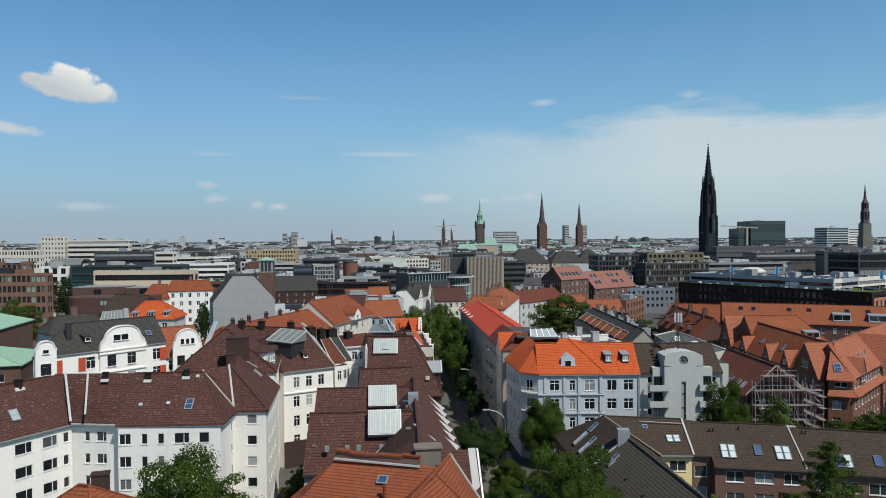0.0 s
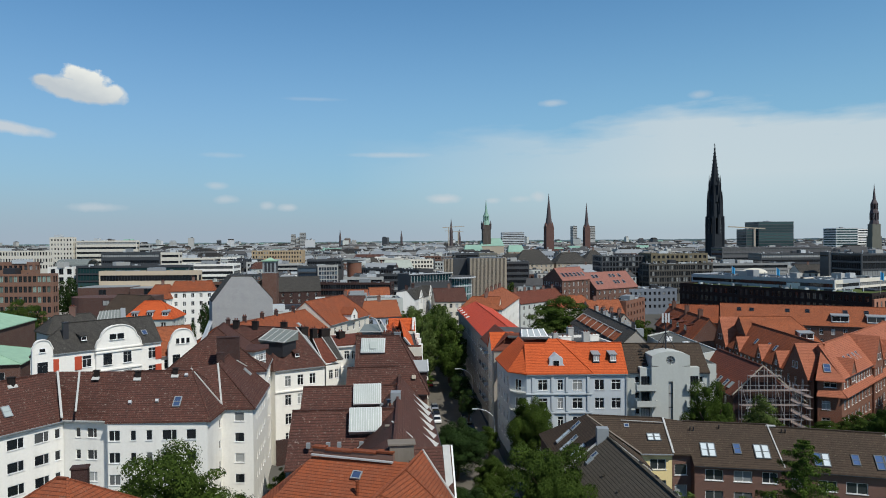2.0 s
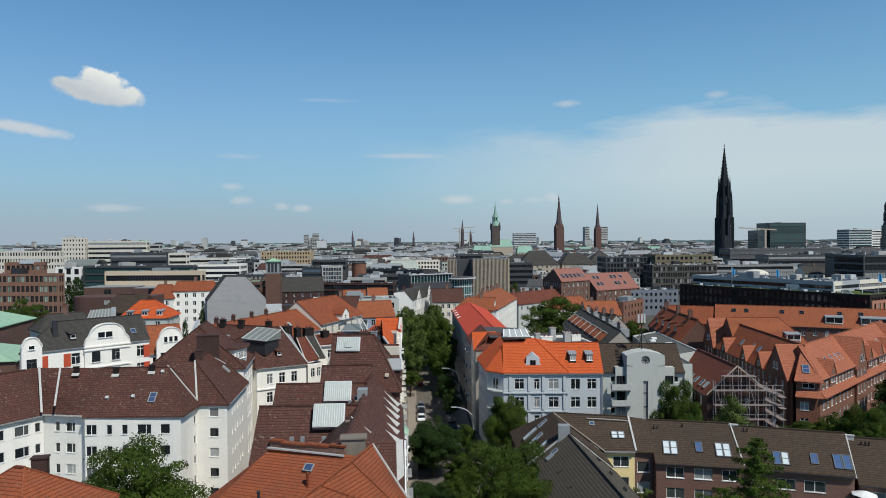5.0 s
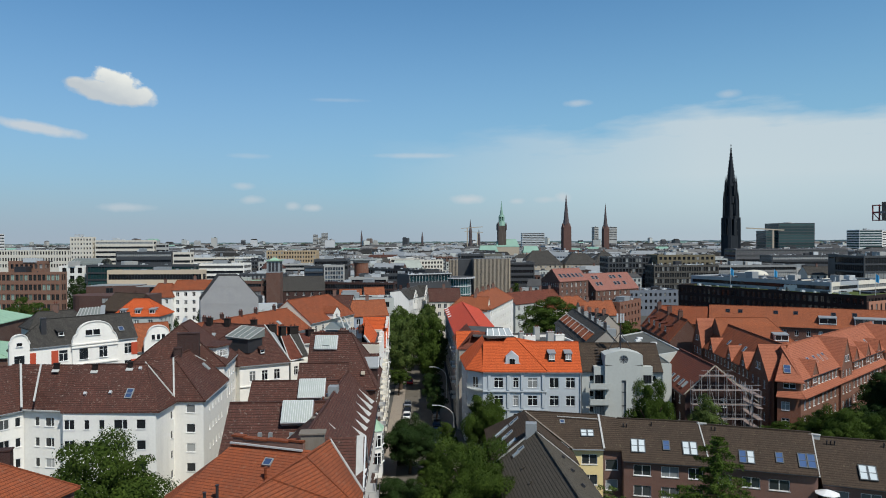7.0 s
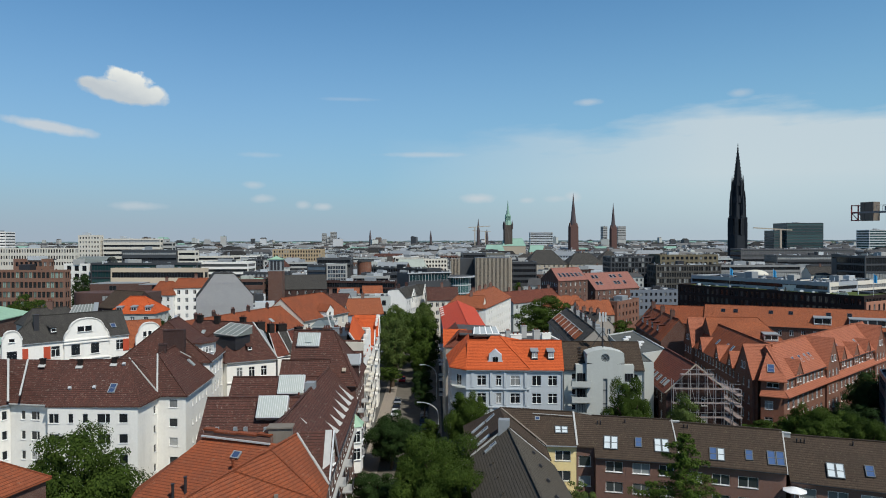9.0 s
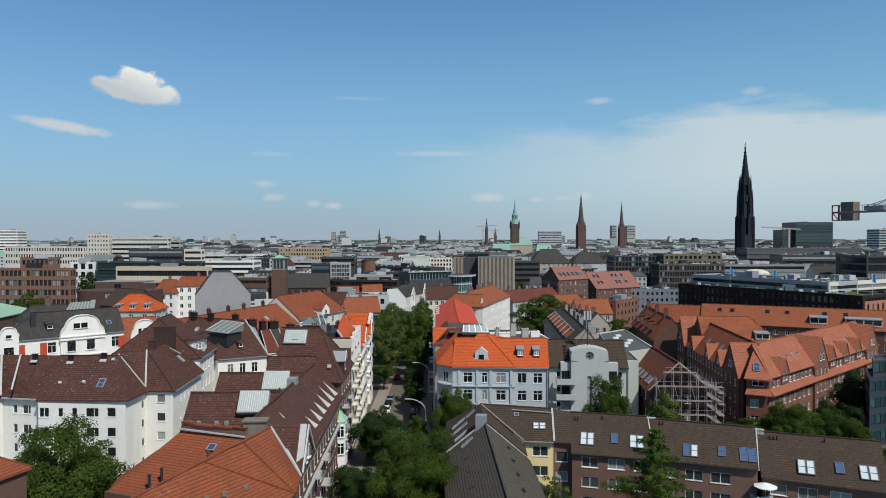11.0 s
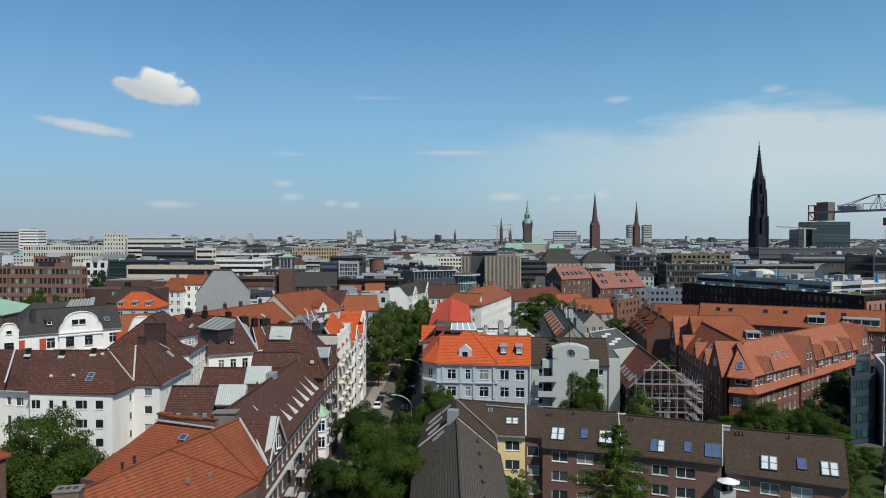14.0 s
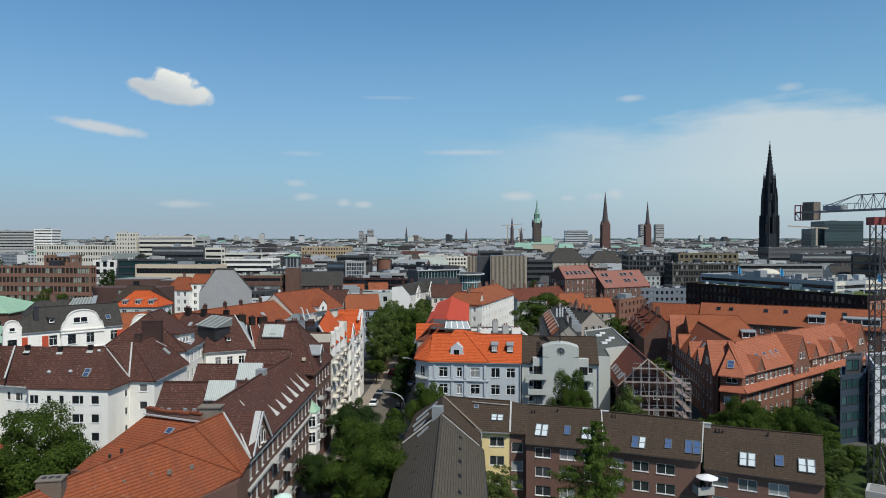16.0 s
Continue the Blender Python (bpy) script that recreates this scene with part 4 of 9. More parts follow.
for yd in (80.4, 84.1, 87.9, 91.8, 95.7, 99.4):
    m = sl((yd - 64.8) * 1.005, 0.27, 0.26)
    # left cheek pale lead, other faces dark metal: lit and shaded sides painted in
    D, E_ = Mesh(), Mesh()
    D.face([(0.3, -0.8, 0.0), (0.0, 1.9, 0.03), (0.0, -0.8, 0.5)][::-1])
    D.face([(-0.3, -0.8, 0.0), (0.0, -0.8, 0.5), (0.3, -0.8, 0.0)][::-1])
    do = put("dormer", D.mesh("dormer", [DARKMETAL]), sb, m, "small pointed dormer with lead edges")
    E_.face([(-0.3, -0.8, 0.0), (0.0, -0.8, 0.5), (0.0, 1.9, 0.03)])
    put("cheek", E_.mesh("cheek", LEAD), do, Matrix.Identity(4))
    E_ = Mesh()
    E_.beam((-0.31, -0.85, 0.03), (-0.02, 2.1, 0.06), 0.09, 0.06)
    E_.beam((-0.31, -0.85, 0.02), (0.0, -0.85, 0.54), 0.10, 0.08)
    put("flashing", E_.mesh("flashing", LEAD), do, Matrix.Identity(4))
strip("flashing", sb, (0.5, 65.3, 19.5), (4.0, 65.0, 14.2), 0.3, 0.16, LEAD)
strip("flashing", sb, (-0.98, 71.0, 17.85), (3.6, 65.6, 14.5), 0.22, 0.1, LEAD)
strip("flashing", sb, (3.3, 66.2, 13.75), (2.75, 70.5, 18.4), 0.75, 0.12, LEAD, "broad zinc edge of the gable")
K = Mesh()
K.box(-1.65, 66.7, 15.0, 2.4, 1.4, 4.75, 0.12)
ko = K.to("chimney", STACKRENDER, sb, "broad rendered chimney stack")
K = Mesh()
K.box(-1.65, 66.7, 19.75, 2.75, 1.75, 0.16, 0.12)
K.to("cap", STACKRENDER, ko)
for a, b in (((-8.6, 77.8, 14.95), (-3.9, 81.5, 18.5)), ((-8.5, 90.4, 14.9), (-4.5, 93.6, 18.0)), ((-3.4, 75.6, 19.6), (-1.0, 75.0, 17.9))):
    strip("valley_flashing", sb, a, b, 0.2, 0.1, LEAD, "grey lead flashing")
for x, y, z, w, h in ((-3.9, 77.2, 17.4, 0.7, 1.2), (-4.4, 86.6, 17.5, 0.8, 1.3), (-4.2, 85.2, 17.4, 0.5, 0.9), (-5.0, 98.4, 17.6, 0.8, 1.2), (-4.7, 90.0, 17.2, 1.1, 1.4)):
    V = Mesh()
    V.box(x, y, z, w, 0.5, h, 0.1)
    V.box(x, y, z + h, w + 0.2, 0.7, 0.12, 0.1)
    V.to("flue_stack", STACKRENDER if w < 1 else ZINC, sb)
for i in range(9):
    strip("roof_step", sb, (-3.55 + 0.02 * i, 74.6 + 1.1 * i, 18.75), (-2.95 + 0.02 * i, 74.6 + 1.1 * i, 18.95), 0.28, 0.08, DARKMETAL)
# balconies, bay and street front trim
for y, zz in ((76.0, 10.6), (76.0, 7.2), (83.0, 10.6), (83.0, 7.2), (76.0, 3.9), (83.0, 3.9)):
    x = 3.6 + (y - 64.8) * (-3.9 / 38.2)
    balcony(sb, (x, y), (0.995, 0.1), 3.0, 1.3, zz, CONCRETE, False)
for zz in (13.7, 10.4):
    strip("cornice", sb, (3.8, 65.0, zz), (-0.1, 103.0, zz), 0.35, 0.3, CONCRETE)
bay = Mesh()
bx, by = 0.16, 101.0
bay.quadbox([(bx - 0.4, by - 2.0), (bx + 0.9, by - 1.3), (bx + 0.75, by + 1.3), (bx - 0.6, by + 2.0)], 3.6, 10.8)
bo = bay.to("bay", WHITE, sb, "white oriel bay with green copper cap")
cap = Mesh()
for a, b in (((bx - 0.5, by - 2.2), (bx + 1.1, by - 1.4)), ((bx + 1.1, by - 1.4), (bx + 0.95, by + 1.4)), ((bx + 0.95, by + 1.4), (bx - 0.7, by + 2.2))):
    cap.face([(*a, 10.8), (*b, 10.8), (bx - 0.4, by, 12.6)])
cap.to("cap", COPPER, bo)
for zz in (9.3, 6.6):
    fm, pm = window_meshes(1.2, 1.8, "cross", TRIMW, GLASS)
    for cx, cy, an in ((bx + 0.86, by, 84), (bx + 0.3, by - 1.67, 28)):
        fo = put("window", fm, bo, Matrix.Translation((cx, cy, zz)) @ Matrix.Rotation(radians(an), 4, "Z"))
        put("pane", pm, fo, Matrix.Translation((0, -0.02, 0)))

# ---- dark red roof behind the lantern house ----
dr = thing("tenement_block", "white tenement with broad dark red tiled roof", "building")
qdr = quad((-43.0, 131.5), (-27.5, 126.5), 11)
wing(dr, qdr, 17.5, 22.8, (0, 0), wall=WHITE, tile=TILE_DARK, wins=(grid_wins(16, 4, [15.6, 12.4], 1.0, 1.7, "cross"), None, None, None))
fdr = on_slope(qdr, 17.5, 22.8)
for s in (1.5, 6.0, 12.5):
    m = fdr(s, 0.97)
    chimney(dr, m.translation.x, m.translation.y, 21.6, 24.0, 1.2, 0.7, -0.3, SOOTBRICK, 2)
for s, v in ((4.0, 0.6), (9.5, 0.5)):
    roof_window(dr, fdr(s, v), 0.7, 0.9)

# ---- second tenement, high roof facing the yard ----
se = thing("tenement_block", "brown brick tenement with high dark red tiled roof", "building")
q2 = [(-11.6, 103.4), (-0.4, 103.2), (-1.7, 118.0), (-12.4, 118.6)]
wing(se, q2, 16.8, 24.5, (0.0, 0.38), mid=0.34, wall=BRICKRED, tile=TILE_DARK, wins=(None, grid_wins(14.8, 5, storeys(14.9, 3.3, 4), 1.0, 1.85, "cross"), None, None))
P = Mesh()
P.quadbox([(0, 0), (3.8, 0), (3.8, 2.5), (0, 2.5)], -0.3, 0.2)
po = put("roof_light", P.mesh("roof_light_kerb", PALEMETAL), se, Matrix.Translation((-11.0, 106.6, 22.2)) @ Matrix.Rotation(radians(57), 4, "X"), "ribbed translucent roof light")
S = Mesh()
for i in range(12):
    S.quadbox([(0.1 + i * 0.3, 0.08), (0.33 + i * 0.3, 0.08), (0.33 + i * 0.3, 2.42), (0.1 + i * 0.3, 2.42)], 0.2, 0.26)
S.quadbox([(1.4, 0.6), (2.5, 0.6), (2.5, 1.8), (1.4, 1.8)], 0.26, 0.4)
put("glazing", S.mesh("glazing", SKYPANEL), po, Matrix.Identity(4))
f2 = on_slope(q2, 16.8, 24.5, 0.34)
for s in (1.9, 9.2):
    vent(se, f2(s, 0.24), STONE, 0.6, 0.5)
gable_dormer(se, (-0.7, 108.3), (0.99, 0.09), 2.4, 16.6, 19.4, 20.6, 3.4, BRICKDARK, ZINC, [(1.2, 18.3, 1.2, 1.2, "double")], 0.3, "dormer", PALEMETAL)
chimney(se, -5.6, 112.4, 21.5, 24.6, 1.0, 0.8, 0, ZINC, 2)
chimney(se, -7.6, 114.0, 21.5, 24.3, 1.4, 0.8, 0, BRICKRED, 3)
for y in (107.0, 114.0):
    for zz in (11.6, 8.2, 4.8):
        x = -0.4 + (y - 103.2) * (-1.3 / 14.8)
        balcony(se, (x, y), (0.996, 0.087), 2.6, 1.2, zz, CONCRETE, False)

# ---- flat roofed yard houses with stacks ----
yard = thing("tenement_block", "flat roofed tenement with dark chimney stacks", "building")
flat_block(yard, [(-13.6, 119.0), (-1.9, 118.4), (-4.2, 139.8), (-15.8, 140.4)], 21.2, CREAM, FELT, (None, grid_wins(21.4, 7, storeys(17.2, 3.4, 5), 1.0, 1.85, "cross"), None, grid_wins(21, 5, storeys(17.2, 3.4, 4), 1.0, 1.7, "cross")))
for x, y, w, h in ((-13.6, 124.0, 1.2, 2.0), (-8.0, 125.0, 1.6, 2.2), (-6.9, 129.0, 1.0, 1.8), (-12.5, 135.5, 1.2, 1.6), (-7.8, 134.0, 1.2, 1.8)):
    chimney(yard, x, y, 20.7, 20.6 + h, w, 1.0, 0.1, BRICKDARK, 3)
ub = Mesh()
ub.box(-11.4, 129.0, 20.7, 4.8, 5.0, 1.9, 0.1)
ub.to("roof_hut", DARKMETAL, yard)
ul = Mesh()
ul.face([(-13.9, 126.3, 22.9), (-9.0, 126.3, 22.9), (-9.4, 131.6, 23.7), (-13.6, 131.6, 23.7)])
ul.to("glazing", LANTERN, yard)
ul = Mesh()
for a, b in (((-13.9, 126.3, 22.95), (-9.0, 126.3, 22.95)), ((-9.0, 126.3, 22.95), (-9.4, 131.6, 23.75)), ((-9.6, 126.2, 22.9), (-11.0, 129.0, 24.9)), ((-11.0, 129.0, 24.9), (-12.3, 131.4, 25.1)), ((-8.8, 127.6, 22.9), (-10.4, 130.0, 24.8))):
    ul.beam(a, b, 0.22, 0.16)
ul.to("glazing_frame", LEAD, yard)
slab([(-1.7, 119.0, 18.4), (-3.6, 138.0, 18.4), (-6.9, 134.0, 24.2), (-5.2, 121.5, 22.2)], "roof", TILE_ORANGE, yard)
slab([(-3.6, 138.0, 18.4), (-8.6, 138.6, 18.4), (-6.9, 134.0, 24.2)], "roof", TILE_ORANGE, yard)
slab([(-9.0, 117.9, 17.2), (-1.7, 117.4, 17.2), (-2.0, 119.2, 21.3), (-9.0, 119.4, 21.3)], "rear_roof", TILE_DARK, yard)
strip("verge", yard, (-1.7, 119.0, 18.7), (-5.2, 121.5, 22.5), 0.3, 0.3, LEAD)
M = Mesh()
M.quadbox([(-7.6, 121.0), (-5.6, 121.4), (-7.2, 134.0), (-9.2, 134.0)], 20.7, 22.0)
M.to("roof_upstand", DARKMETAL, yard)
for y, z in ((121.0, 20.6), (126.5, 20.8), (132.0, 21.0)):
    M = Mesh()
    M.box(-1.95 - (y - 118.4) * 0.1, y, 16.5, 0.5, 2.2, z - 16.5, -0.1)
    M.box(-1.95 - (y - 118.4) * 0.1, y, z, 0.7, 1.3, 0.8, -0.1)
    M.to("gable_piece", WHITE, yard)
for y in (122.0, 127.0, 132.0, 137.0):
    for zz in (15.2, 11.8, 8.4, 5.0):
        x = -1.9 + (y - 118.4) * (-2.3 / 21.4)
        balcony(yard, (x, y), (0.995, 0.107), 2.6, 1.3, zz, CREAM, False)

# ---- white gabled tenement with orange roof ----
wg = thing("tenement_block", "white gabled tenement with bright orange tiled roof", "building")
qg = [(-4.3, 140.2), (-6.3, 163.6), (-16.5, 163.0), (-14.6, 139.6)]
wing(wg, qg, 16.4, 20.6, (0, 0), mid=0.42, wall=WHITE, tile=TILE_ORANGE, wins=(grid_wins(23.5, 8, storeys(14.4, 3.4, 4), 1.0, 1.9, "cross"), None, None, None))
for y, w, za in ((145.0, 5.0, 19.8), (159.0, 6.0, 21.6)):
    x = -4.3 + (y - 140.2) * (-2.0 / 23.4)
    gable_dormer(wg, (x + 0.5, y), (0.995, 0.085), w, 0.0, 17.0, za, 6.0, WHITE, TILE_ORANGE, grid_wins(w, 2, storeys(14.4, 3.4, 4), 0.9, 1.8, "cross", 0.6), 0.1, "cross_gable", WHITE)
for y in (149.0, 154.0):
    for zz in (15.2, 11.8, 8.4, 5.0):
        x = -4.3 + (y - 140.2) * (-2.0 / 23.4)
        balcony(wg, (x, y), (0.995, 0.085), 2.4, 1.2, zz, WHITE, False)
for i in range(5):
    o = Mesh()
    o.box(-5.6 + 0.02 * i, 158.4 + (i - 2) * 0.9, 19.0 + 2.0 - abs(i - 2) * 0.8, 0.5, 0.7, 0.9)
    o.to("finial", WHITE, wg)

# ---- front corner house, weathered orange ----
fh = thing("corner_house", "brick corner house with weathered orange tiled roofs", "building")
M = Mesh()
M.quadbox([(-16.4, 61.6), (-3.2, 57.6), (-5.6, 45.0), (-3.4, 39.0), (4.5, 60.0), (3.7, 64.7), (-9.5, 68.6), (-14.2, 68.8)][::1], 0.0, 13.2)
M.to("wall", BRICKRED, fh)
t = Vector((0, 0, 0.22))


# valley between the two wings of the white block
slab([(-49.4, 88.9, 16.3), (-41.55, 87.85, 16.4), (-41.55, 92.95, 21.85), (-52.6, 92.6, 21.85)], "valley_roof", TILE_DARK, apt, 0.24)
slab([(-49.3, 88.7, 16.7), (-52.4, 92.6, 21.85), (-53.2, 91.0, 21.85)], "valley_roof", TILE_DARK, apt, 0.2)
strip("gutter", apt, (-48.7, 88.7, 16.4), (-41.6, 87.75, 16.45), 0.2, 0.16, LEAD)
strip("valley_flashing", apt, (-50.95, 92.2, 22.35), (-48.1, 88.1, 16.9), 0.28, 0.2, LEAD, "grey lead flashing")
slab([(-16.2, 61.9, 12.9), (-1.6, 57.4, 12.9), (0.9, 64.6, 18.1), (-10.7, 68.2, 18.0)], "roof", TILE_RUST, fh)
slab([(-16.2, 61.9, 12.9), (-10.7, 68.2, 18.0), (-10.9, 69.2, 17.6), (-17.4, 66.0, 12.9)], "roof", TILE_RUST, fh)
R0, Ra, Rb, R1 = (0.5, 65.2, 19.2), (-0.9, 60.6, 19.0), (-2.8, 55.4, 18.6), (-9.2, 38.5, 16.9)
E0, E1, E2 = (4.0, 64.9, 13.9), (4.4, 61.6, 13.4), (-3.8, 36.6, 11.6)
slab([E0, R0, Ra, E1][::-1], "roof", TILE_RUST, fh)
slab([E1, Ra, Rb][::-1], "roof", TILE_RUST, fh)
slab([E1, Rb, R1, E2][::-1], "roof", TILE_RUST, fh)
L0, L1 = (-5.2, 64.0, 14.2), (-13.5, 40.5, 13.2)
slab([R0, L0, L1, R1], "roof", TILE_RUST, fh)
for a, b in ((R0, Ra), (Ra, Rb), (Rb, R1), (Ra, E1), (Rb, E1)):
    strip("ridge_tiles", fh, Vector(a) + t, Vector(b) + t, 0.26, 0.14, TILE_RUST)
pw = Mesh()
pw.quadbox([(-10.8, 68.1), (-2.4, 65.5), (-2.2, 66.1), (-10.6, 68.7)], 12.0, 18.9)
pwo = pw.to("parapet", BRICKBROWN, fh, "brick fire wall with tile coping")
for i, (f0, f1, z) in enumerate(((0.0, 0.17, 18.9), (0.17, 0.5, 18.75), (0.5, 0.8, 18.85), (0.8, 1.0, 19.0))):
    a, b = Vector((-10.8, 68.35)).lerp(Vector((-2.3, 65.8)), f0), Vector((-10.8, 68.35)).lerp(Vector((-2.3, 65.8)), f1)
    strip("coping", pwo, (a.x, a.y, z + 0.1), (b.x, b.y, z + 0.1), 0.75, 0.2, TILE_RUST)
strip("gutter", fh, (-10.9, 67.7, 18.35), (-2.4, 65.2, 18.3), 0.25, 0.15, PALEMETAL)
roof_window(fh, Matrix.Translation((-5.9, 64.7, 17.25)) @ Matrix.Rotation(radians(-17), 4, "Z") @ Matrix.Rotation(radians(35), 4, "X"), 0.8, 0.7)
for x, y, z in ((-5.6, 63.0, 17.2), (-11.1, 61.0, 15.3), (-10.1, 61.7, 15.8)):
    pp = Mesh()
    pp.cyl((x, y, z - 2.0), (x, y, z), 0.15, 0.15, 10)
    pp.cyl((x, y, z), (x, y, z + 0.1), 0.2, 0.2, 10)
    pp.to("flue_pipe", TILE_RUST if z > 17 else DARKMETAL, fh)
K = Mesh()
K.box(-6.5, 45.1, 15.0, 2.1, 1.5, 3.4, 0.3)
ko = K.to("chimney", STACKBRICK, fh, "weathered brick chimney stack with slab")
K = Mesh()
K.box(-6.5, 45.1, 18.4, 2.3, 1.7, 0.1, 0.3)
K.to("chimney_cap", STACKRENDER, ko)
# dark blocks added to stand in for the shaded insides of the flues
for i in (-0.6, 0.0, 0.6):
    K = Mesh()
    K.box(-6.5 + i * 0.955, 45.1 + i * 0.296, 18.5, 0.34, 0.5, 0.06, 0.3)
    K.to("flue_dark_block", DARKMETAL, ko)
for x, y, z in ((-1.6, 53.0, 16.6), (-0.3, 54.4, 16.5), (0.8, 57.0, 16.2), (-2.8, 50.3, 16.8)):
    v_ = Mesh()
    v_.box(x, y, z - 0.62, 0.4, 0.34, 0.42, 0.3)
    v_.to("roof_vent", STACKRENDER, fh)

# ---- gabled white house with slate roof ----
gb = thing("gabled_house", "white house with curved gables, red shutters and slate roof", "building")
GA, GB = Vector((-68.4, 114.2)), Vector((-53.4, 131.6))
gu = (GB - GA).normalized()
go = Vector((gu.y, -gu.x))


def gp(s, d=0.0):
    return GA + gu * s + go * d


gz = (18.6, 15.2, 11.8, 8.4)
gw = []
for z in gz:
    gw += [(9.2, z, 1.6, 2.1, "tee"), (21.2, z, 1.5, 2.1, "cross")]
qgb = [tuple(GA), tuple(GB), (-61.0, 140.0), (-73.2, 126.0)]
wing(gb, qgb, 20.6, 25.0, (0.22, 0.0), mid=0.5, wall=WHITE, tile=SLATE, wins=(gw, None, None, None), over=0.2)


def curved_gable(th, s0, s1, z0, zs_, ztop, proud, wins, name="gable"):
    """A projecting wall with a scrolled baroque outline, extruded."""
    w, c = s1 - s0, (s0 + s1) / 2
    prof = [(s0, z0), (s1, z0), (s1, zs_)]
    steps = [(0.5, 0.0), (0.485, 0.16), (0.45, 0.34), (0.40, 0.44), (0.385, 0.52), (0.36, 0.66), (0.31, 0.80), (0.23, 0.91), (0.14, 0.975), (0.0, 1.0)]
    prof += [(c + a * w, zs_ + b * (ztop - zs_)) for a, b in steps[1:]]
    prof += [(c - a * w, zs_ + b * (ztop - zs_)) for a, b in reversed(steps[1:-1])] + [(s0, zs_)]
    M = Mesh()
    f = [Vector((*gp(s, proud), z)) for s, z in prof]
    b = [Vector((*gp(s, proud - 0.5), z)) for s, z in prof]
    M.face(f)
    M.face(b[::-1])
    for i in range(len(f)):
        j = (i + 1) % len(f)
        M.face([f[j], f[i], b[i], b[j]])
    ob = M.to(name, WHITE, th)
    C = Mesh()
    for i in range(2, len(f) - 1):
        C.beam(f[i] - Vector((*(go * 0.2), 0)), f[i + 1] - Vector((*(go * 0.2), 0)), 0.75, 0.14)
    C.to("coping", WHITE, ob)
    ang = math.atan2(gu.y, gu.x)
    for s, z, ww, hh, stl in wins:
        fm, pm = window_meshes(ww, hh, stl, TRIMW, GLASS)
        p = gp(s, proud + 0.03)
        fo = put("window", fm, ob, Matrix.Translation((p.x, p.y, z)) @ Matrix.Rotation(ang, 4, "Z"))
        put("pane", pm, fo, Matrix.Translation((0, -0.03, 0)))
    return ob


gwin = [(13.6, 22.6, 1.3, 1.1, "plain"), (15.0, 22.6, 1.3, 1.1, "plain")]
for z in gz:
    gwin += [(12.6, z, 1.6, 2.1, "cross"), (16.2, z, 1.6, 2.1, "cross")]
curved_gable(gb, 10.6, 18.9, 0.0, 20.7, 24.7, 0.5, gwin)
twin = [(1.6, 21.6, 1.0, 0.7, "plain")] + [(1.6, z, 1.7, 2.0, "tee") for z in gz]
curved_gable(gb, 0.0, 3.3, 0.0, 21.6, 23.4, 0.9, twin)
for s in (3.9, 7.7, 20.0 + 2.4):
    for z in gz[:2]:
        p = gp(s, 0.05)
        b_ = Mesh()
        b_.box(p.x, p.y, z - 1.3, 1.2, 0.1, 2.4, math.atan2(gu.y, gu.x))
        b_.to("shutter", SHUTTER, gb, "red painted panel")
for z in (19.9, 16.6, 20.5):
    a, b = gp(10.4, 0.55), gp(19.1, 0.55)
    strip("cornice", gb, (a.x, a.y, z), (b.x, b.y, z), 0.35, 0.22, WHITE)
fgs = on_slope(qgb, 20.6, 25.4)
shed_dormer(gb, fgs(8.6, 0.3), 1.1, 0.8, 1.6, SLATE, SLATE)
roof_window(gb, fgs(20.2, 0.35), 0.8, 1.0)
m = fgs(5.4, 0.5)
chimney(gb, m.translation.x, m.translation.y, 21.0, 25.6, 0.9, 0.7, 0.85, DARKMETAL, 0)

g2 = thing("gabled_house", "white house with curved gable and weathered orange roof", "building")
qg2 = quad((-55.2, 132.2), (-48.4, 136.9), 11)
wing(g2, qg2, 17.6, 22.4, (0, 0), wall=WHITE, tile=TILE_OLDOR, wins=(grid_wins(8.9, 2, storeys(15.8, 3.3, 4), 1.5, 1.9, "cross"), None, None, None))
GA, GB = Vector((-53.8, 131.9)), Vector((-46.8, 137.7))
gu = (GB - GA).normalized()
go = Vector((gu.y, -gu.x))
curved_gable(g2, 1.4, 7.0, 0.0, 19.0, 22.8, 0.8, [(3.2, 20.4, 0.7, 1.1, "plain"), (4.2, 20.4, 0.7, 1.1, "plain"), (5.2, 20.4, 0.7, 1.1, "plain"), (2.9, 16.8, 1.5, 2.0, "cross"), (5.5, 16.8, 1.5, 2.0, "cross")])
strip("coping", g2, (-46.8, 133.9, 18.5), (-45.2, 136.2, 24.0), 0.9, 0.4, PALEMETAL)

# ---- long weathered orange roof behind ----
lo = thing("tenement_block", "long tenement with weathered orange tiled roof", "building")
qlo1 = [(-38.5, 136.0), (-27.7, 172.3), (-40.9, 176.0), (-52.0, 140.0)]
qlo2 = [(-27.6, 172.5), (-20.5, 196.5), (-33.5, 200.0), (-40.8, 176.2)]
wing(lo, qlo1, 17.4, 22.2, (0.02, 0), wall=CREAM, tile=TILE_RUST, wins=(grid_wins(37.8, 10, storeys(15.4, 3.4, 4), 1.1, 1.8, "cross"), None, None, None))
wing(lo, qlo2, 18.6, 24.2, (0.0, 0.12), wall=CREAM, tile=TILE_RUST, wins=(grid_wins(25, 6, storeys(16.6, 3.4, 4), 1.1, 1.8, "cross"), None, None, None))
flo = on_slope([qlo1[0], qlo2[1], qlo2[2], qlo1[3]], 17.4, 22.2)
for s in (16, 28):
    roof_window(lo, flo(s, 0.45), 0.9, 1.2)
gable_dormer(lo, (-23.0, 184.0), (0.96, -0.28), 4.0, 18.6, 20.2, 21.8, 3.5, WHITE, TILE_RUST, [(2.0, 19.4, 1.2, 1.0, "double")])
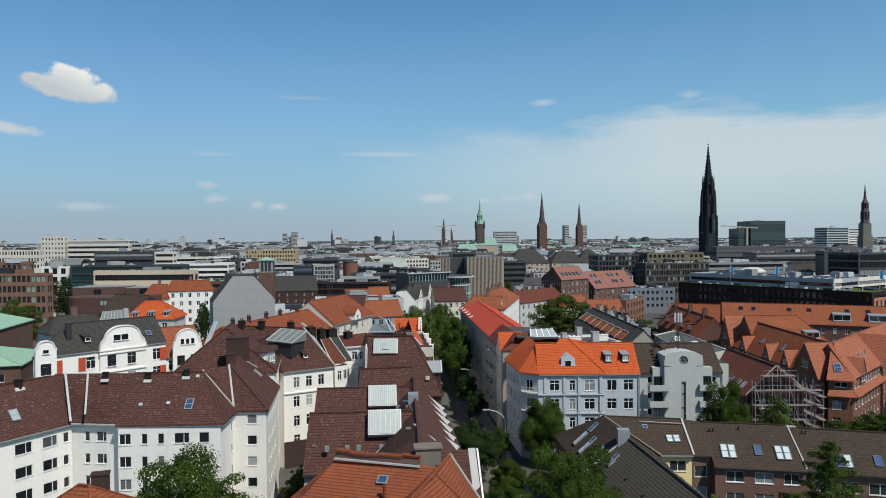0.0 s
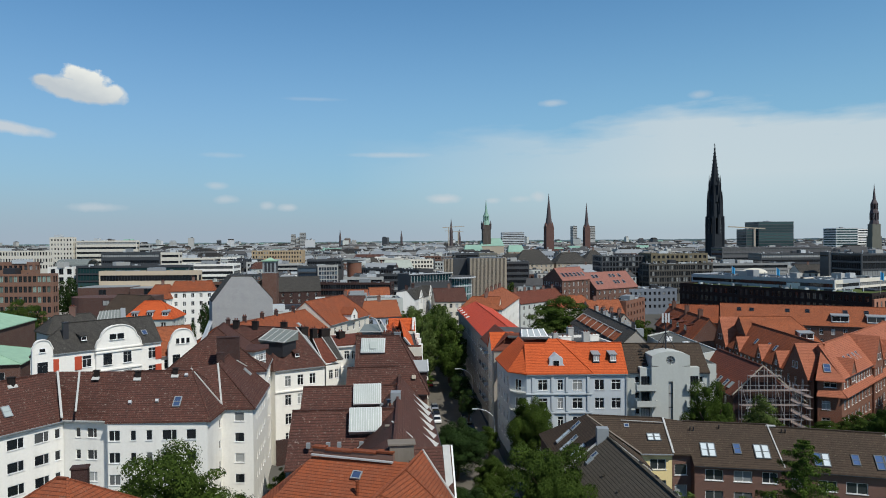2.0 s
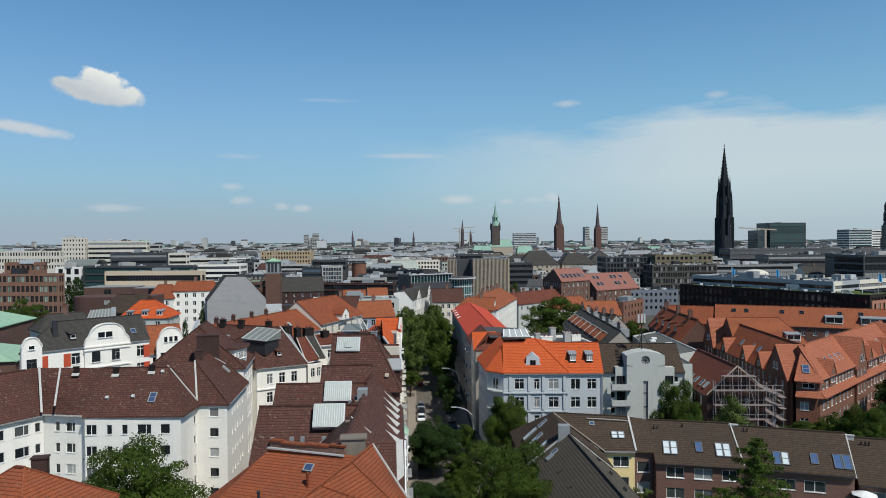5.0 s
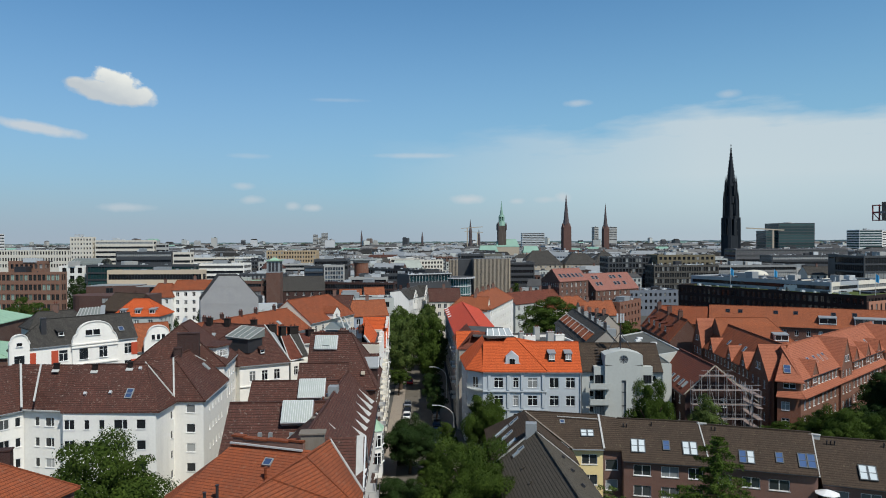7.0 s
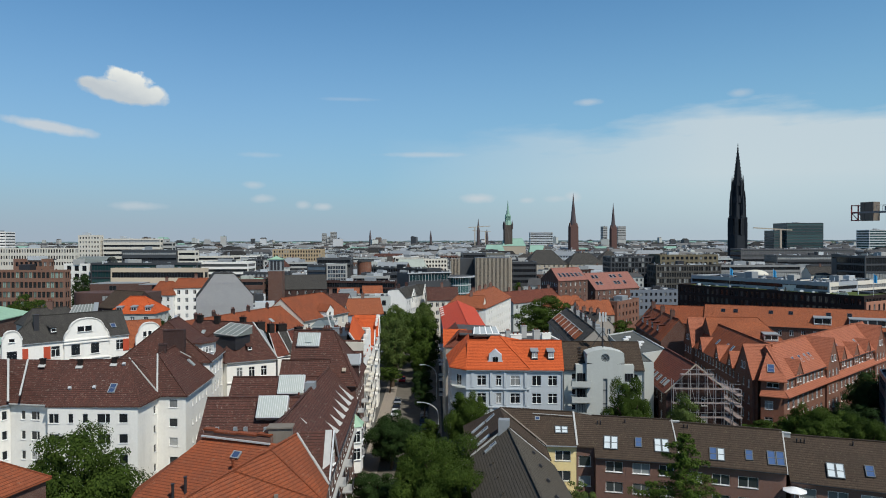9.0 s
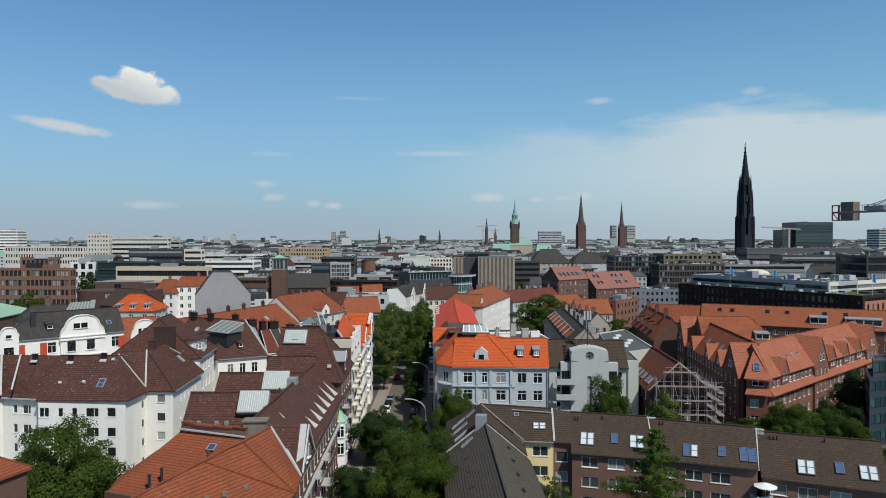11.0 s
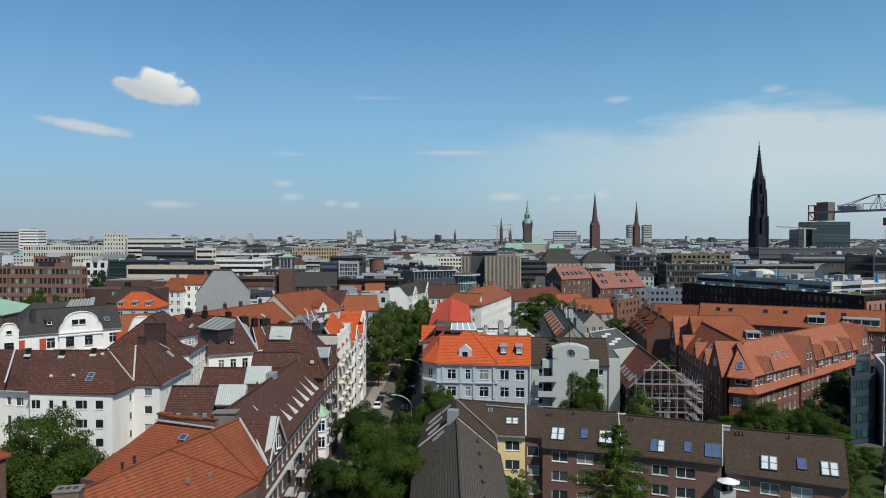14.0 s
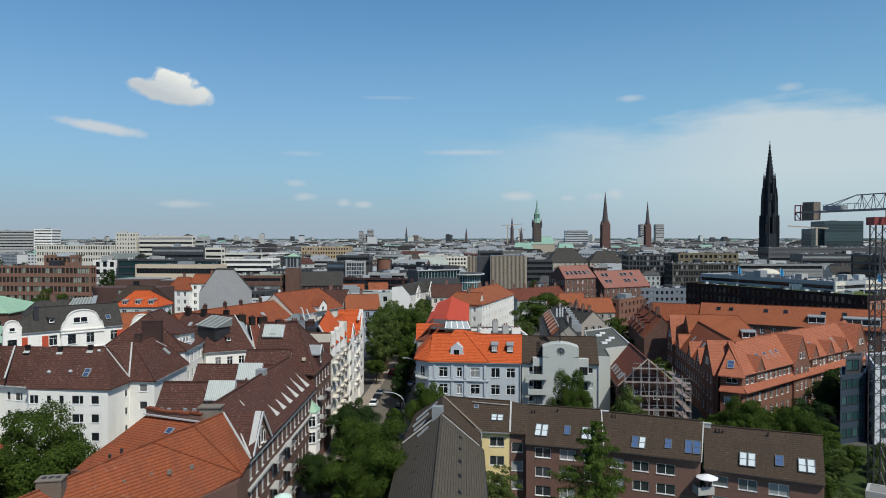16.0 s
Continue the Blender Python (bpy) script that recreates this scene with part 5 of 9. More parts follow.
for s in (5, 11, 18, 24, 32):
    m = flo(s, 0.98)
    chimney(lo, m.translation.x - 0.3, m.translation.y, 21.2, 23.4, 0.9, 0.6, 0.3, BRICKDARK, 2)

# ---- pale blue house ----
bl = thing("town_house", "pale blue stuccoed house with bright orange tiled roof", "building")
qbl = [(16.9, 122.9), (35.1, 123.1), (35.3, 135.0), (17.5, 135.0)]
bw = []
for z in storeys(13.5, 3.35, 4):
    bw += [(2.9, z, 1.7, 1.9, "cross"), (6.1, z, 1.0, 1.9, "tee"), (9.2, z, 1.8, 1.9, "cross"), (13.2, z, 1.7, 1.9, "cross" if z < 12 else "double"), (16.2, z, 1.7, 1.9, "cross")]
wing(bl, qbl, 15.6, 20.2, (0.0, 0.0), mid=0.42, wall=PALEBLUE, tile=TILE_ORANGE, wins=(bw, None, None, None), over=0.3)
M = Mesh()
facade(M, bl, (14.0, 125.2), (16.9, 122.9), 0, 15.6, [(1.85, z, 1.3, 2.0, "double") for z in storeys(13.4, 3.35, 4)])
facade(M, bl, (12.6, 138.5), (14.0, 125.2), 0, 15.6, grid_wins(13.4, 4, storeys(13.4, 3.35, 4), 1.0, 1.9, "cross"))
M.to("wall", PALEBLUE, bl)
slab([(13.6, 125.0, 15.45), (16.7, 122.6, 15.45), (17.4, 128.4, 20.0)], "roof", TILE_ORANGE, bl)
slab([(12.2, 138.6, 15.45), (13.6, 125.0, 15.45), (17.4, 128.4, 20.0), (17.0, 138.6, 20.0)], "roof", TILE_ORANGE, bl)
slab([(16.7, 122.6, 15.45), (17.6, 122.6, 15.45), (17.4, 128.4, 20.0)], "roof", TILE_ORANGE, bl)
fb = on_slope(qbl, 15.6, 20.2, 0.42)
slab([(16.9, 122.45, 15.5), (28.8, 122.6, 15.5), (23.2, 128.3, 20.9), (21.6, 128.3, 20.9)], "hip_roof", TILE_ORANGE, bl, 0.3)
slab([(28.8, 122.6, 15.5), (27.0, 128.6, 20.2), (23.2, 128.3, 20.9)], "hip_roof", TILE_ORANGE, bl, 0.3)
strip("hip_tiles", bl, (28.8, 122.6, 15.85), (23.2, 128.3, 21.25), 0.2, 0.12, TILE_ORANGE)
for s in (12.9, 16.0):
    shed_dormer(bl, fb(s, 0.38), 1.2, 1.15, 1.6, DARKMETAL, ZINC)
dg = Mesh()
cx, cy = 22.6, 123.2
prof = [(-2.6, 0.0), (2.6, 0.0), (2.6, 0.5), (1.6, 0.9), (1.25, 1.3), (1.2, 2.3), (0.9, 2.5), (0.0, 3.2), (-0.9, 2.5), (-1.2, 2.3), (-1.25, 1.3), (-1.6, 0.9), (-2.6, 0.5)]
f = [Vector((cx - 0.2 + a * 1.0, cy + 0.5, 15.9 + b * 1.0)) for a, b in prof]
bk = [p + Vector((0, 2.2, 0)) for p in f]
dg.face(f)
for i in range(len(f)):
    j = (i + 1) % len(f)
    dg.face([f[j], f[i], bk[i], bk[j]])
dgo = dg.to("dormer", PALEBLUE, bl, "scrolled grey stucco dormer gable")
fm, pm = window_meshes(1.1, 1.7, "double", TRIMW, GLASS)
fo = put("window", fm, dgo, Matrix.Translation((cx - 0.2, cy + 0.48, 17.0)))
put("pane", pm, fo, Matrix.Translation((0, -0.03, 0)))
tr = Mesh()
for z in (15.35, 11.9, 8.5, 5.1):
    tr.beam((16.8, 122.75, z), (28.8, 122.85, z), 0.25, 0.22)
tr.to("cornice", PALEBLUE, bl)
for s in (1.2, 4.7, 7.3, 11.2):
    for z in storeys(13.5, 3.35, 4):
        p = Mesh()
        p.box(16.9 + s, 122.85, z - 1.3, 0.5, 0.18, 2.7)
        p.to("pilaster", PALEBLUE, bl)
for zz in (12.3, 8.9):
    bc = Mesh()
    cxx, cyy = 15.9, 124.6
    pts = [(cxx + 2.0 * math.cos(a), cyy + 2.0 * math.sin(a)) for a in [radians(190 + i * 15) for i in range(8)]]
    bc.quadbox(pts + [(16.9, 124.5), (14.2, 126.0)], zz - 0.2, zz)
    for i in range(7):
        bc.beam((*pts[i], zz + 0.9), (*pts[i + 1], zz + 0.9), 0.06)
        bc.beam((*pts[i], zz), (*pts[i], zz + 0.9), 0.05)
    bc.to("balcony", GREYWALL, bl)
strip("downpipe", bl, (35.0, 122.85, 0.5), (35.0, 122.85, 15.3), 0.14, 0.14, ZINC)
# street side neighbours of the blue house
tu = thing("town_house", "town house with orange tiled street gable", "building")
qtu = [(10.2, 157.5), (12.0, 139.8), (24.0, 140.5), (22.0, 158.0)]
M = Mesh()
facade(M, tu, qtu[0], qtu[1], 0, 17.0, grid_wins(17.8, 6, storeys(14.8, 3.4, 4), 1.0, 1.9, "cross"))
facade(M, tu, qtu[1], qtu[2], 0, 17.0, [])
facade(M, tu, qtu[2], qtu[3], 0, 19.4, [])
M.to("wall", DIMPLASTER, tu)
slab([(10.0, 157.5, 17.0), (11.8, 139.8, 17.0), (15.0, 140.2, 20.2), (13.4, 157.5, 20.2)], "roof", TILE_RED, tu)
slab([(13.4, 157.5, 19.6), (15.0, 140.2, 19.6), (24.0, 140.8, 19.2), (22.0, 158.0, 19.2)], "roof", FELT, tu)
slab([(11.7, 139.6, 17.0), (24.0, 140.2, 17.0), (22.6, 143.8, 19.8), (15.0, 143.3, 20.2)], "roof", TILE_RED, tu)
gable_dormer(tu, (11.4, 143.0), (-0.995, -0.1), 5.2, 0, 17.2, 20.3, 5.0, CREAM, TILE_ORANGE, grid_wins(5.2, 2, storeys(14.8, 3.4, 4), 1.0, 1.8, "cross", 0.5), 0.2, "cross_gable")
for y in (147.0, 152.0):
    for zz in (15.6, 12.2, 8.8, 5.4):
        balcony(tu, (12.0 - (y - 139.8) * 0.1, y), (-0.995, -0.1), 2.6, 1.2, zz, GREYWALL, False)
LA, LB, LC, LD = (18.0, 141.6), (23.5, 143.0), (22.8, 145.6), (17.3, 144.2)
rl = Mesh()
rl.quadbox([LA, LB, LC, LD], 18.9, 19.5)
rlo = rl.to("skylight", LEAD, tu, "glazed roof lantern with white bars")
top_a, top_b = Vector((18.1, 143.1, 21.0)), Vector((22.7, 144.2, 21.0))
gl_ = Mesh()
gl_.face([(*LA, 19.55), (*LB, 19.55), top_b, top_a])
gl_.face([(*LC, 19.55), (*LD, 19.55), top_a, top_b])
gl_.face([(*LB, 19.55), (*LC, 19.55), top_b])
gl_.face([(*LD, 19.55), (*LA, 19.55), top_a])
gl_.to("glazing", PALEGLASS, rlo)
for k in range(5):
    strip("glazing_bar", rlo, Vector((*LA, 19.6)).lerp(Vector((*LB, 19.6)), k / 4), top_a.lerp(top_b, k / 4) + Vector((0, 0, 0.05)), 0.2, 0.12, TRIMW)
for a, b in ((LA, LB), (LB, LC), (LC, LD), (LD, LA)):
    strip("kerb", rlo, (*a, 19.55), (*b, 19.55), 0.25, 0.2, TRIMW)
wb = thing("rear_building", "white flat roofed rear building with roof terrace", "building")
flat_block(wb, [(24.2, 138.5), (36.5, 141.0), (34.5, 152.0), (22.4, 149.5)], 18.6, WHITE, FELT)
for x, y, w, h in ((27.0, 142.0, 2.4, 1.4), (31.5, 143.0, 1.4, 2.2), (33.8, 146.0, 2.0, 1.2), (29.0, 147.5, 1.2, 2.6), (25.5, 146.0, 1.0, 1.6)):
    chimney(wb, x, y, 18.0, 18.1 + h, w, 1.1, 0.2, WHITE if w > 1.5 else CONCRETE, 2)
wing(wb, [(23.0, 152.5), (34.0, 155.0), (31.5, 168.0), (21.0, 166.0)], 16.0, 17.4, (0, 0), wall=GREYWALL, tile=FELT)
REDROOF = coursed("bright_red_tiles", ((0.60, 0.088, 0.045), (0.53, 0.076, 0.04), (0.48, 0.08, 0.045)), (0.25, 0.035, 0.025), 0.3, 0.36, 0.03)
rd = thing("town_house", "street house with bright red tiled roof", "building")
qrd = [(5.5, 221.5), (10.9, 158.5), (21.5, 159.5), (16.5, 222.5)]
wing(rd, qrd, 17.2, 19.6, (0, 0), mid=0.5, wall=DIMPLASTER, tile=REDROOF, wins=(grid_wins(63, 18, storeys(14.0, 3.4, 4), 1.0, 1.8, "cross"), None, None, None))
for i in range(5):
    strip("snow_guard", rd, (5.4 + 0.5 * i, 219.5 - 6.0 * i, 17.6), (6.4 + 0.5 * i, 219.5 - 6.0 * i, 18.0), 0.25, 0.3, WHITE)

# ---- grey house with round window ----
gr = thing("town_house", "grey rendered house with round gable window and balconies", "building")
qgr = [(35.3, 123.6), (50.0, 123.4), (50.0, 135.0), (35.5, 135.0)]
wing(gr, qgr, 15.7, 19.9, (0, 0), mid=0.45, wall=GREYWALL, tile=TILE_BROWN, wins=([(1.8, z, 0.9, 1.1, "plain") for z in storeys(14.3, 2.9, 5)] + [(13.2, z, 0.9, 1.1, "plain") for z in storeys(14.3, 2.9, 5)], None, None, None))
F = Mesh()
prof = [(39.3, 0), (46.2, 0), (46.2, 18.8), (44.5, 19.35), (42.7, 19.6), (41.0, 19.35), (39.3, 18.8)]
cc, R_ = (42.7, 18.0), 0.8
f = [Vector((a, 122.2, b)) for a, b in prof]
# front with a tall slot and a round opening: built of strips round them
for x0, x1, z0, z1 in ((39.3, 42.3, 0, 16.9), (43.1, 46.2, 0, 16.9), (42.3, 43.1, 14.2, 16.9), (42.3, 43.1, 0, 2.0)):
    F.face([(x0, 122.2, z0), (x1, 122.2, z0), (x1, 122.2, z1), (x0, 122.2, z1)])
ringp = [(cc[0] + R_ * math.cos(2 * math.pi * i / 24), cc[1] + R_ * math.sin(2 * math.pi * i / 24)) for i in range(24)]


def edge_of(i):
    a = 2 * math.pi * i / 24
    dx, dz = math.cos(a), math.sin(a)
    k = []
    if dx > 1e-6:
        k.append((46.2 - cc[0]) / dx)
    if dx < -1e-6:
        k.append((39.3 - cc[0]) / dx)
    if dz < -1e-6:
        k.append((16.9 - cc[1]) / dz)
    k = min(k) if k else 9
    if dz > 0:
        for it in range(40):
            kk = it * 0.1
            x = cc[0] + dx * kk
            zt = 19.6 - 0.8 * ((x - 42.75) / 3.45) ** 2
            if cc[1] + dz * kk > zt:
                k = min(k, kk)
                break
    return (cc[0] + dx * k, cc[1] + dz * k)


outer = [edge_of(i) for i in range(24)]
for i in range(24):
    j = (i + 1) % 24
    F.face([(outer[i][0], 122.2, outer[i][1]), (outer[j][0], 122.2, outer[j][1]), (ringp[j][0], 122.2, ringp[j][1]), (ringp[i][0], 122.2, ringp[i][1])][::-1])
    F.face([(ringp[i][0], 122.2, ringp[i][1]), (ringp[j][0], 122.2, ringp[j][1]), (ringp[j][0], 122.5, ringp[j][1]), (ringp[i][0], 122.5, ringp[i][1])])
for x in (39.3, 46.2):
    F.face([(x, 122.2, 0), (x, 126.0, 0), (x, 126.0, 18.8), (x, 122.2, 18.8)])
for a, b in zip(prof[2:-1], prof[3:]):
    F.face([(a[0], 122.2, a[1]), (b[0], 122.2, b[1]), (b[0], 126.5, b[1]), (a[0], 126.5, a[1])])
F.face([(a, 126.5, b) for a, b in prof[::-1]])
go_ = F.to("front_gable", GREYWALL, gr)
G_ = Mesh()
G_.face([(p[0], 122.45, p[1]) for p in ringp[::-1]])
G_.face([(42.3, 122.5, 2.0), (43.1, 122.5, 2.0), (43.1, 122.5, 14.2), (42.3, 122.5, 14.2)])
G_.to("pane", GLASS, go_)
G_ = Mesh()
for i in range(4):
    a = math.pi * i / 4
    G_.beam((cc[0] - R_ * math.cos(a), 122.4, cc[1] - R_ * math.sin(a)), (cc[0] + R_ * math.cos(a), 122.4, cc[1] + R_ * math.sin(a)), 0.07)
for z in (4.5, 7.0, 9.5, 12.0):
    G_.beam((42.3, 122.45, z), (43.1, 122.45, z), 0.1)
G_.to("window_bars", DARKMETAL, go_)
for x0, x1 in ((37.4, 39.3), (46.2, 48.1)):
    sd = Mesh()
    sd.quadbox([(x0, 122.9), (x1, 122.9), (x1, 126.0), (x0, 126.0)], 0.0, 16.6)
    so_ = sd.to("side_bay", GREYWALL, gr)
    for z in storeys(14.0, 2.9, 5):
        fm, pm = window_meshes(1.5, 2.1, "triple", DARKMETAL, GLASS)
        fo = put("window", fm, so_, Matrix.Translation(((x0 + x1) / 2, 122.86, z)))
        put("pane", pm, fo, Matrix.Translation((0, -0.02, 0)))
for z in (12.8, 9.9, 7.0, 4.1):
    balcony(gr, (38.3, 122.9), (0, -1), 3.6, 1.4, z, GREYWALL)
    balcony(gr, (47.2, 122.9), (0, -1), 3.6, 1.4, z, GREYWALL)
ms = Mesh()
ms.cyl((42.7, 125.0, 19.0), (42.7, 125.0, 26.3), 0.13, 0.09, 8)
for dx, dy in ((-2.2, 1.2), (2.4, 1.2), (0.3, 3.2)):
    ms.cyl((42.7 + dx, 125.0 + dy, 19.0), (42.7, 125.0, 22.8), 0.06, 0.06, 6)
mo = ms.to("mast", DARKMETAL, gr, "roof aerial mast with panel antennas")
for dx in (-0.6, 0.0, 0.5):
    an = Mesh()
    an.box(42.7 + dx, 124.8, 24.5, 0.3, 0.2, 1.7)
    an.to("antenna", PALEMETAL, mo)
strip("downpipe", gr, (50.0, 123.2, 0.5), (50.0, 123.2, 15.4), 0.14, 0.14, ZINC)
for i in range(6):
    strip("roof_step", gr, (38.2 + 0.02 * i, 124.0 + 0.6 * i, 16.7 + 0.5 * i), (38.9 + 0.02 * i, 124.0 + 0.6 * i, 16.7 + 0.5 * i), 0.3, 0.12, DARKMETAL)
gk = thing("rear_building", "flat roofed rear building with skylight domes", "building")
flat_block(gk, [(50.4, 127.0), (52.7, 127.0), (52.9, 137.6), (59.4, 142.6), (58.6, 174.0), (50.9, 166.0), (50.6, 159.0)], 16.4, GREYWALL, plain("grey_roof_felt", (0.095, 0.098, 0.09), 0.9, vary=0.35, scale=0.4), parapet=0.25)
for i in range(5):
    m = Mesh()
    m.box(53.6 + 1.3 * (i % 3), 146.0 + 4 * i, 16.1, 1.3, 0.8, 0.45, 0.2)
    m.to("skylight", TRIMW, gk)
gt = thing("terrace", "row with grey slate roof and red dormers", "building")
qgt = [(40.5, 212.0), (42.0, 160.0), (50.5, 160.0), (50.5, 212.0)]
wing(gt, qgt, 14.0, 18.2, (0, 0), mid=0.55, wall=DIMPLASTER, tile=SLATE, wins=(grid_wins(52, 14, storeys(12.0, 3.2, 3), 1.0, 1.6, "cross"), None, None, None))
ft = on_slope(qgt, 14.0, 18.2, 0.55)
for s in (5, 11.5, 18, 24.5, 31, 37.5, 44):
    m = ft(s, 0.42)
    S = Mesh()
    S.quadbox([(-2.3, -1.3), (2.3, -1.3), (2.3, 1.3), (-2.3, 1.3)], -0.1, 0.3)
    po = put("roof_panel", S.mesh("roof_panel", TILE_OLDOR), gt, m, "red tiled dormer panel")
    S = Mesh()
    S.beam((-2.4, -1.4, 0.3), (-2.4, 1.5, 0.3), 0.2, 0.3)
    S.beam((-2.4, 1.45, 0.3), (2.4, 1.45, 0.3), 0.2, 0.3)
    put("flashing", S.mesh("flashing", LEAD), po, Matrix.Identity(4))
for s in (8, 14, 20, 26, 34, 40, 47):
    m = ft(s, 1.0)
    chimney(gt, m.translation.x + 0.8, m.translation.y, 17.2, 19.0 + 0.3 * (s % 3), 1.0, 0.7, 1.5, DARKMETAL if s % 4 else CONCRETE, 2)
    V = Mesh()
    V.box(m.translation.x + 2.4, m.translation.y + 2.0, 16.0, 2.6, 1.4, 1.9, 0.1)
    V.to("roof_box", ZINC, gt)

# ---- brown terrace in front ----
WINDOWGREY = plain("grey_window_cladding", (0.10, 0.115, 0.12), 0.5, vary=0.15)
# pale panes: bright sky reflection painted into the base colour
SKYLIT = plain("sky_painted_pale_glass", (0.58, 0.64, 0.65), 0.12, vary=0.08)
BLUEPANE = plain("blue_roof_glass", (0.07, 0.12, 0.24), 0.08, vary=0.15)


def roof_pair(th, f, s, v, w, h, panes):
    """Roof windows side by side, or one alone."""
    for i, pn in enumerate(panes):
        roof_window(th, f(s + (i - (len(panes) - 1) / 2) * (w + 0.24), v), w, h, pn, frame_mat=WINDOWGREY)


def snow_grips(th, f, s, v, n):
    """A short row of vent pipes on a slope."""
    for i in range(n):
        G_ = Mesh()
        G_.cyl((0, 0, -0.2), (0, 0.25, 0.5), 0.09, 0.09, 8)
        put("vent_pipe", G_.mesh("vent_pipe", DARKMETAL), th, f(s + 0.45 * i, v))


y1 = thing("terrace_house", "yellow rendered terrace end house with brown tiled roof", "building")
M = Mesh()
facade(M, y1, (29.4, 92.95), (33.6, 92.85), 0, 10.5, [(2.25, z, 2.2, 1.45, "double") for z in storeys(8.9, 2.9, 3)], 0, None, GLASSNET)
facade(M, y1, (29.4, 97.0), (29.4, 92.95), 0, 10.5, [(2.6, z, 1.0, 1.5, "plain") for z in storeys(8.4, 2.9, 3)])
M.to("wall", YELLOW, y1)
slab([(29.2, 92.6, 10.3), (33.66, 92.4, 10.3), (33.75, 97.6, 13.85), (22.7, 98.3, 14.2)], "roof", TILE_BROWN, y1)
slab([(33.75, 97.6, 13.85), (33.9, 104.0, 9.4), (17.0, 105.8, 9.3), (22.7, 98.3, 14.2)], "roof", TILE_BROWN, y1)
strip("ridge_tiles", y1, (22.7, 98.3, 14.43), (33.7, 97.6, 14.08), 0.25, 0.16, TILE_BROWN)
strip("gutter", y1, (29.2, 92.5, 10.4), (33.6, 92.3, 10.4), 0.16, 0.14, ZINC)
strip("valley_gutter", y1, (22.9, 98.0, 14.45), (29.3, 92.5, 10.5), 0.34, 0.1, STACKRENDER)
strip("ridge_ladder", y1, (27.6, 97.0, 13.95), (33.5, 96.6, 13.7), 0.1, 0.08, LEAD)
yw = on_slope([(29.2, 92.6), (33.66, 92.4), (33.85, 102.8), (29.4, 103.0)], 10.3, 13.85)
roof_pair(y1, yw, 2.4, 0.46, 0.72, 1.1, (SKYLIT, SKYLIT))
roof_window(y1, yw(-1.0, 0.78), 0.5, 0.5)
t2 = thing("terrace_house", "brown brick terrace house with brown tiled roof", "building", "terrace houses")
qt = [(36.1, 91.3), (47.2, 89.3), (48.03, 101.6), (36.93, 103.4)]
w2 = []
for z in storeys(8.1, 2.85, 3):
    w2 += [(2.5, z, 2.3, 1.45, "double"), (6.15, z, 2.3, 1.45, "double"), (9.5, z, 1.9, 1.45, "double")]
wing(t2, qt, 9.4, 13.5, (0, 0), mid=0.48, wall=BRICKBROWN, tile=TILE_BROWN, wins=(w2, None, None, None), pane_mat=GLASSNET)
b2 = Mesh()
facade(b2, t2, (33.6, 92.8), (36.1, 92.8), 0, 10.4, [(1.15, z, 1.7, 1.5, "plain") for z in storeys(8.2, 2.85, 3)], 0, None, GLASSNET)
facade(b2, t2, (36.1, 92.8), (36.1, 91.3), 0, 9.4, [])
b2.to("wall", BRICKBROWN, t2)
slab([(33.66, 92.4, 10.3), (36.0, 92.2, 10.3), (36.5, 97.15, 13.5), (33.75, 97.6, 13.85)], "roof", TILE_BROWN, t2)
slab([(36.5, 97.15, 13.5), (36.9, 103.4, 9.4), (33.9, 104.0, 9.4), (33.75, 97.6, 13.85)], "roof", TILE_BROWN, t2)
f2 = on_slope(qt, 9.4, 13.5, 0.48)
roof_pair(t2, f2, 2.25, 0.33, 0.76, 2.1, (SKYLIT, SKYLIT))
roof_pair(t2, f2, 6.1, 0.38, 0.75, 1.5, (BLUEPANE,))
roof_pair(t2, f2, 9.2, 0.34, 0.76, 2.1, (SKYLIT, SKYLIT))
strip("verge_flashing", t2, (33.72, 97.5, 14.15), (33.65, 92.4, 10.62), 0.26, 0.12, LEAD)
snow_grips(t2, f2, 0.6, 0.78, 2)
snow_grips(t2, f2, 4.6, 0.86, 1)
t3 = thing("terrace_house", "brown brick terrace house with blue roof windows", "building", "terrace houses")
qt3 = [(47.3, 89.6), (60.0, 86.05), (63.0, 97.0), (47.95, 101.3)]
w3 = []
for z in storeys(7.5, 2.8, 3):
    w3 += [(1.9, z, 1.9, 1.4, "double"), (5.2, z, 2.2, 1.4, "double"), (8.6, z, 2.5, 1.45, "double")]
wing(t3, qt3, 9.35, 13.25, (0, 0), mid=0.48, wall=BRICKBROWN, tile=TILE_BROWN, wins=(w3, None, None, None), pane_mat=GLASSNET)
f3 = on_slope(qt3, 9.35, 13.25, 0.48)
roof_pair(t3, f3, 4.97, 0.25, 0.74, 1.9, (BLUEPANE, SKYLIT))
roof_pair(t3, f3, 8.95, 0.3, 0.75, 1.5, (BLUEPANE,))
roof_pair(t3, f3, 12.15, 0.28, 0.82, 2.1, (BLUEPANE, BLUEPANE))
snow_grips(t3, f3, 1.4, 0.86, 2)
strip("verge_flashing", t3, (47.55, 95.1, 13.75), (47.25, 89.2, 9.6), 0.16, 0.1, LEAD)
t4 = thing("terrace_house", "brown terrace end house with roof windows and gable", "building", "terrace houses")
qt4 = [(60.6, 86.0), (74.2, 81.2), (78.6, 94.3), (63.3, 97.2)]
w4 = []
for z in storeys(6.8, 2.8, 3):
    w4 += [(1.95, z, 2.0, 1.4, "plain"), (5.4, z, 2.3, 1.5, "double"), (9.15, z, 2.4, 1.5, "double")]
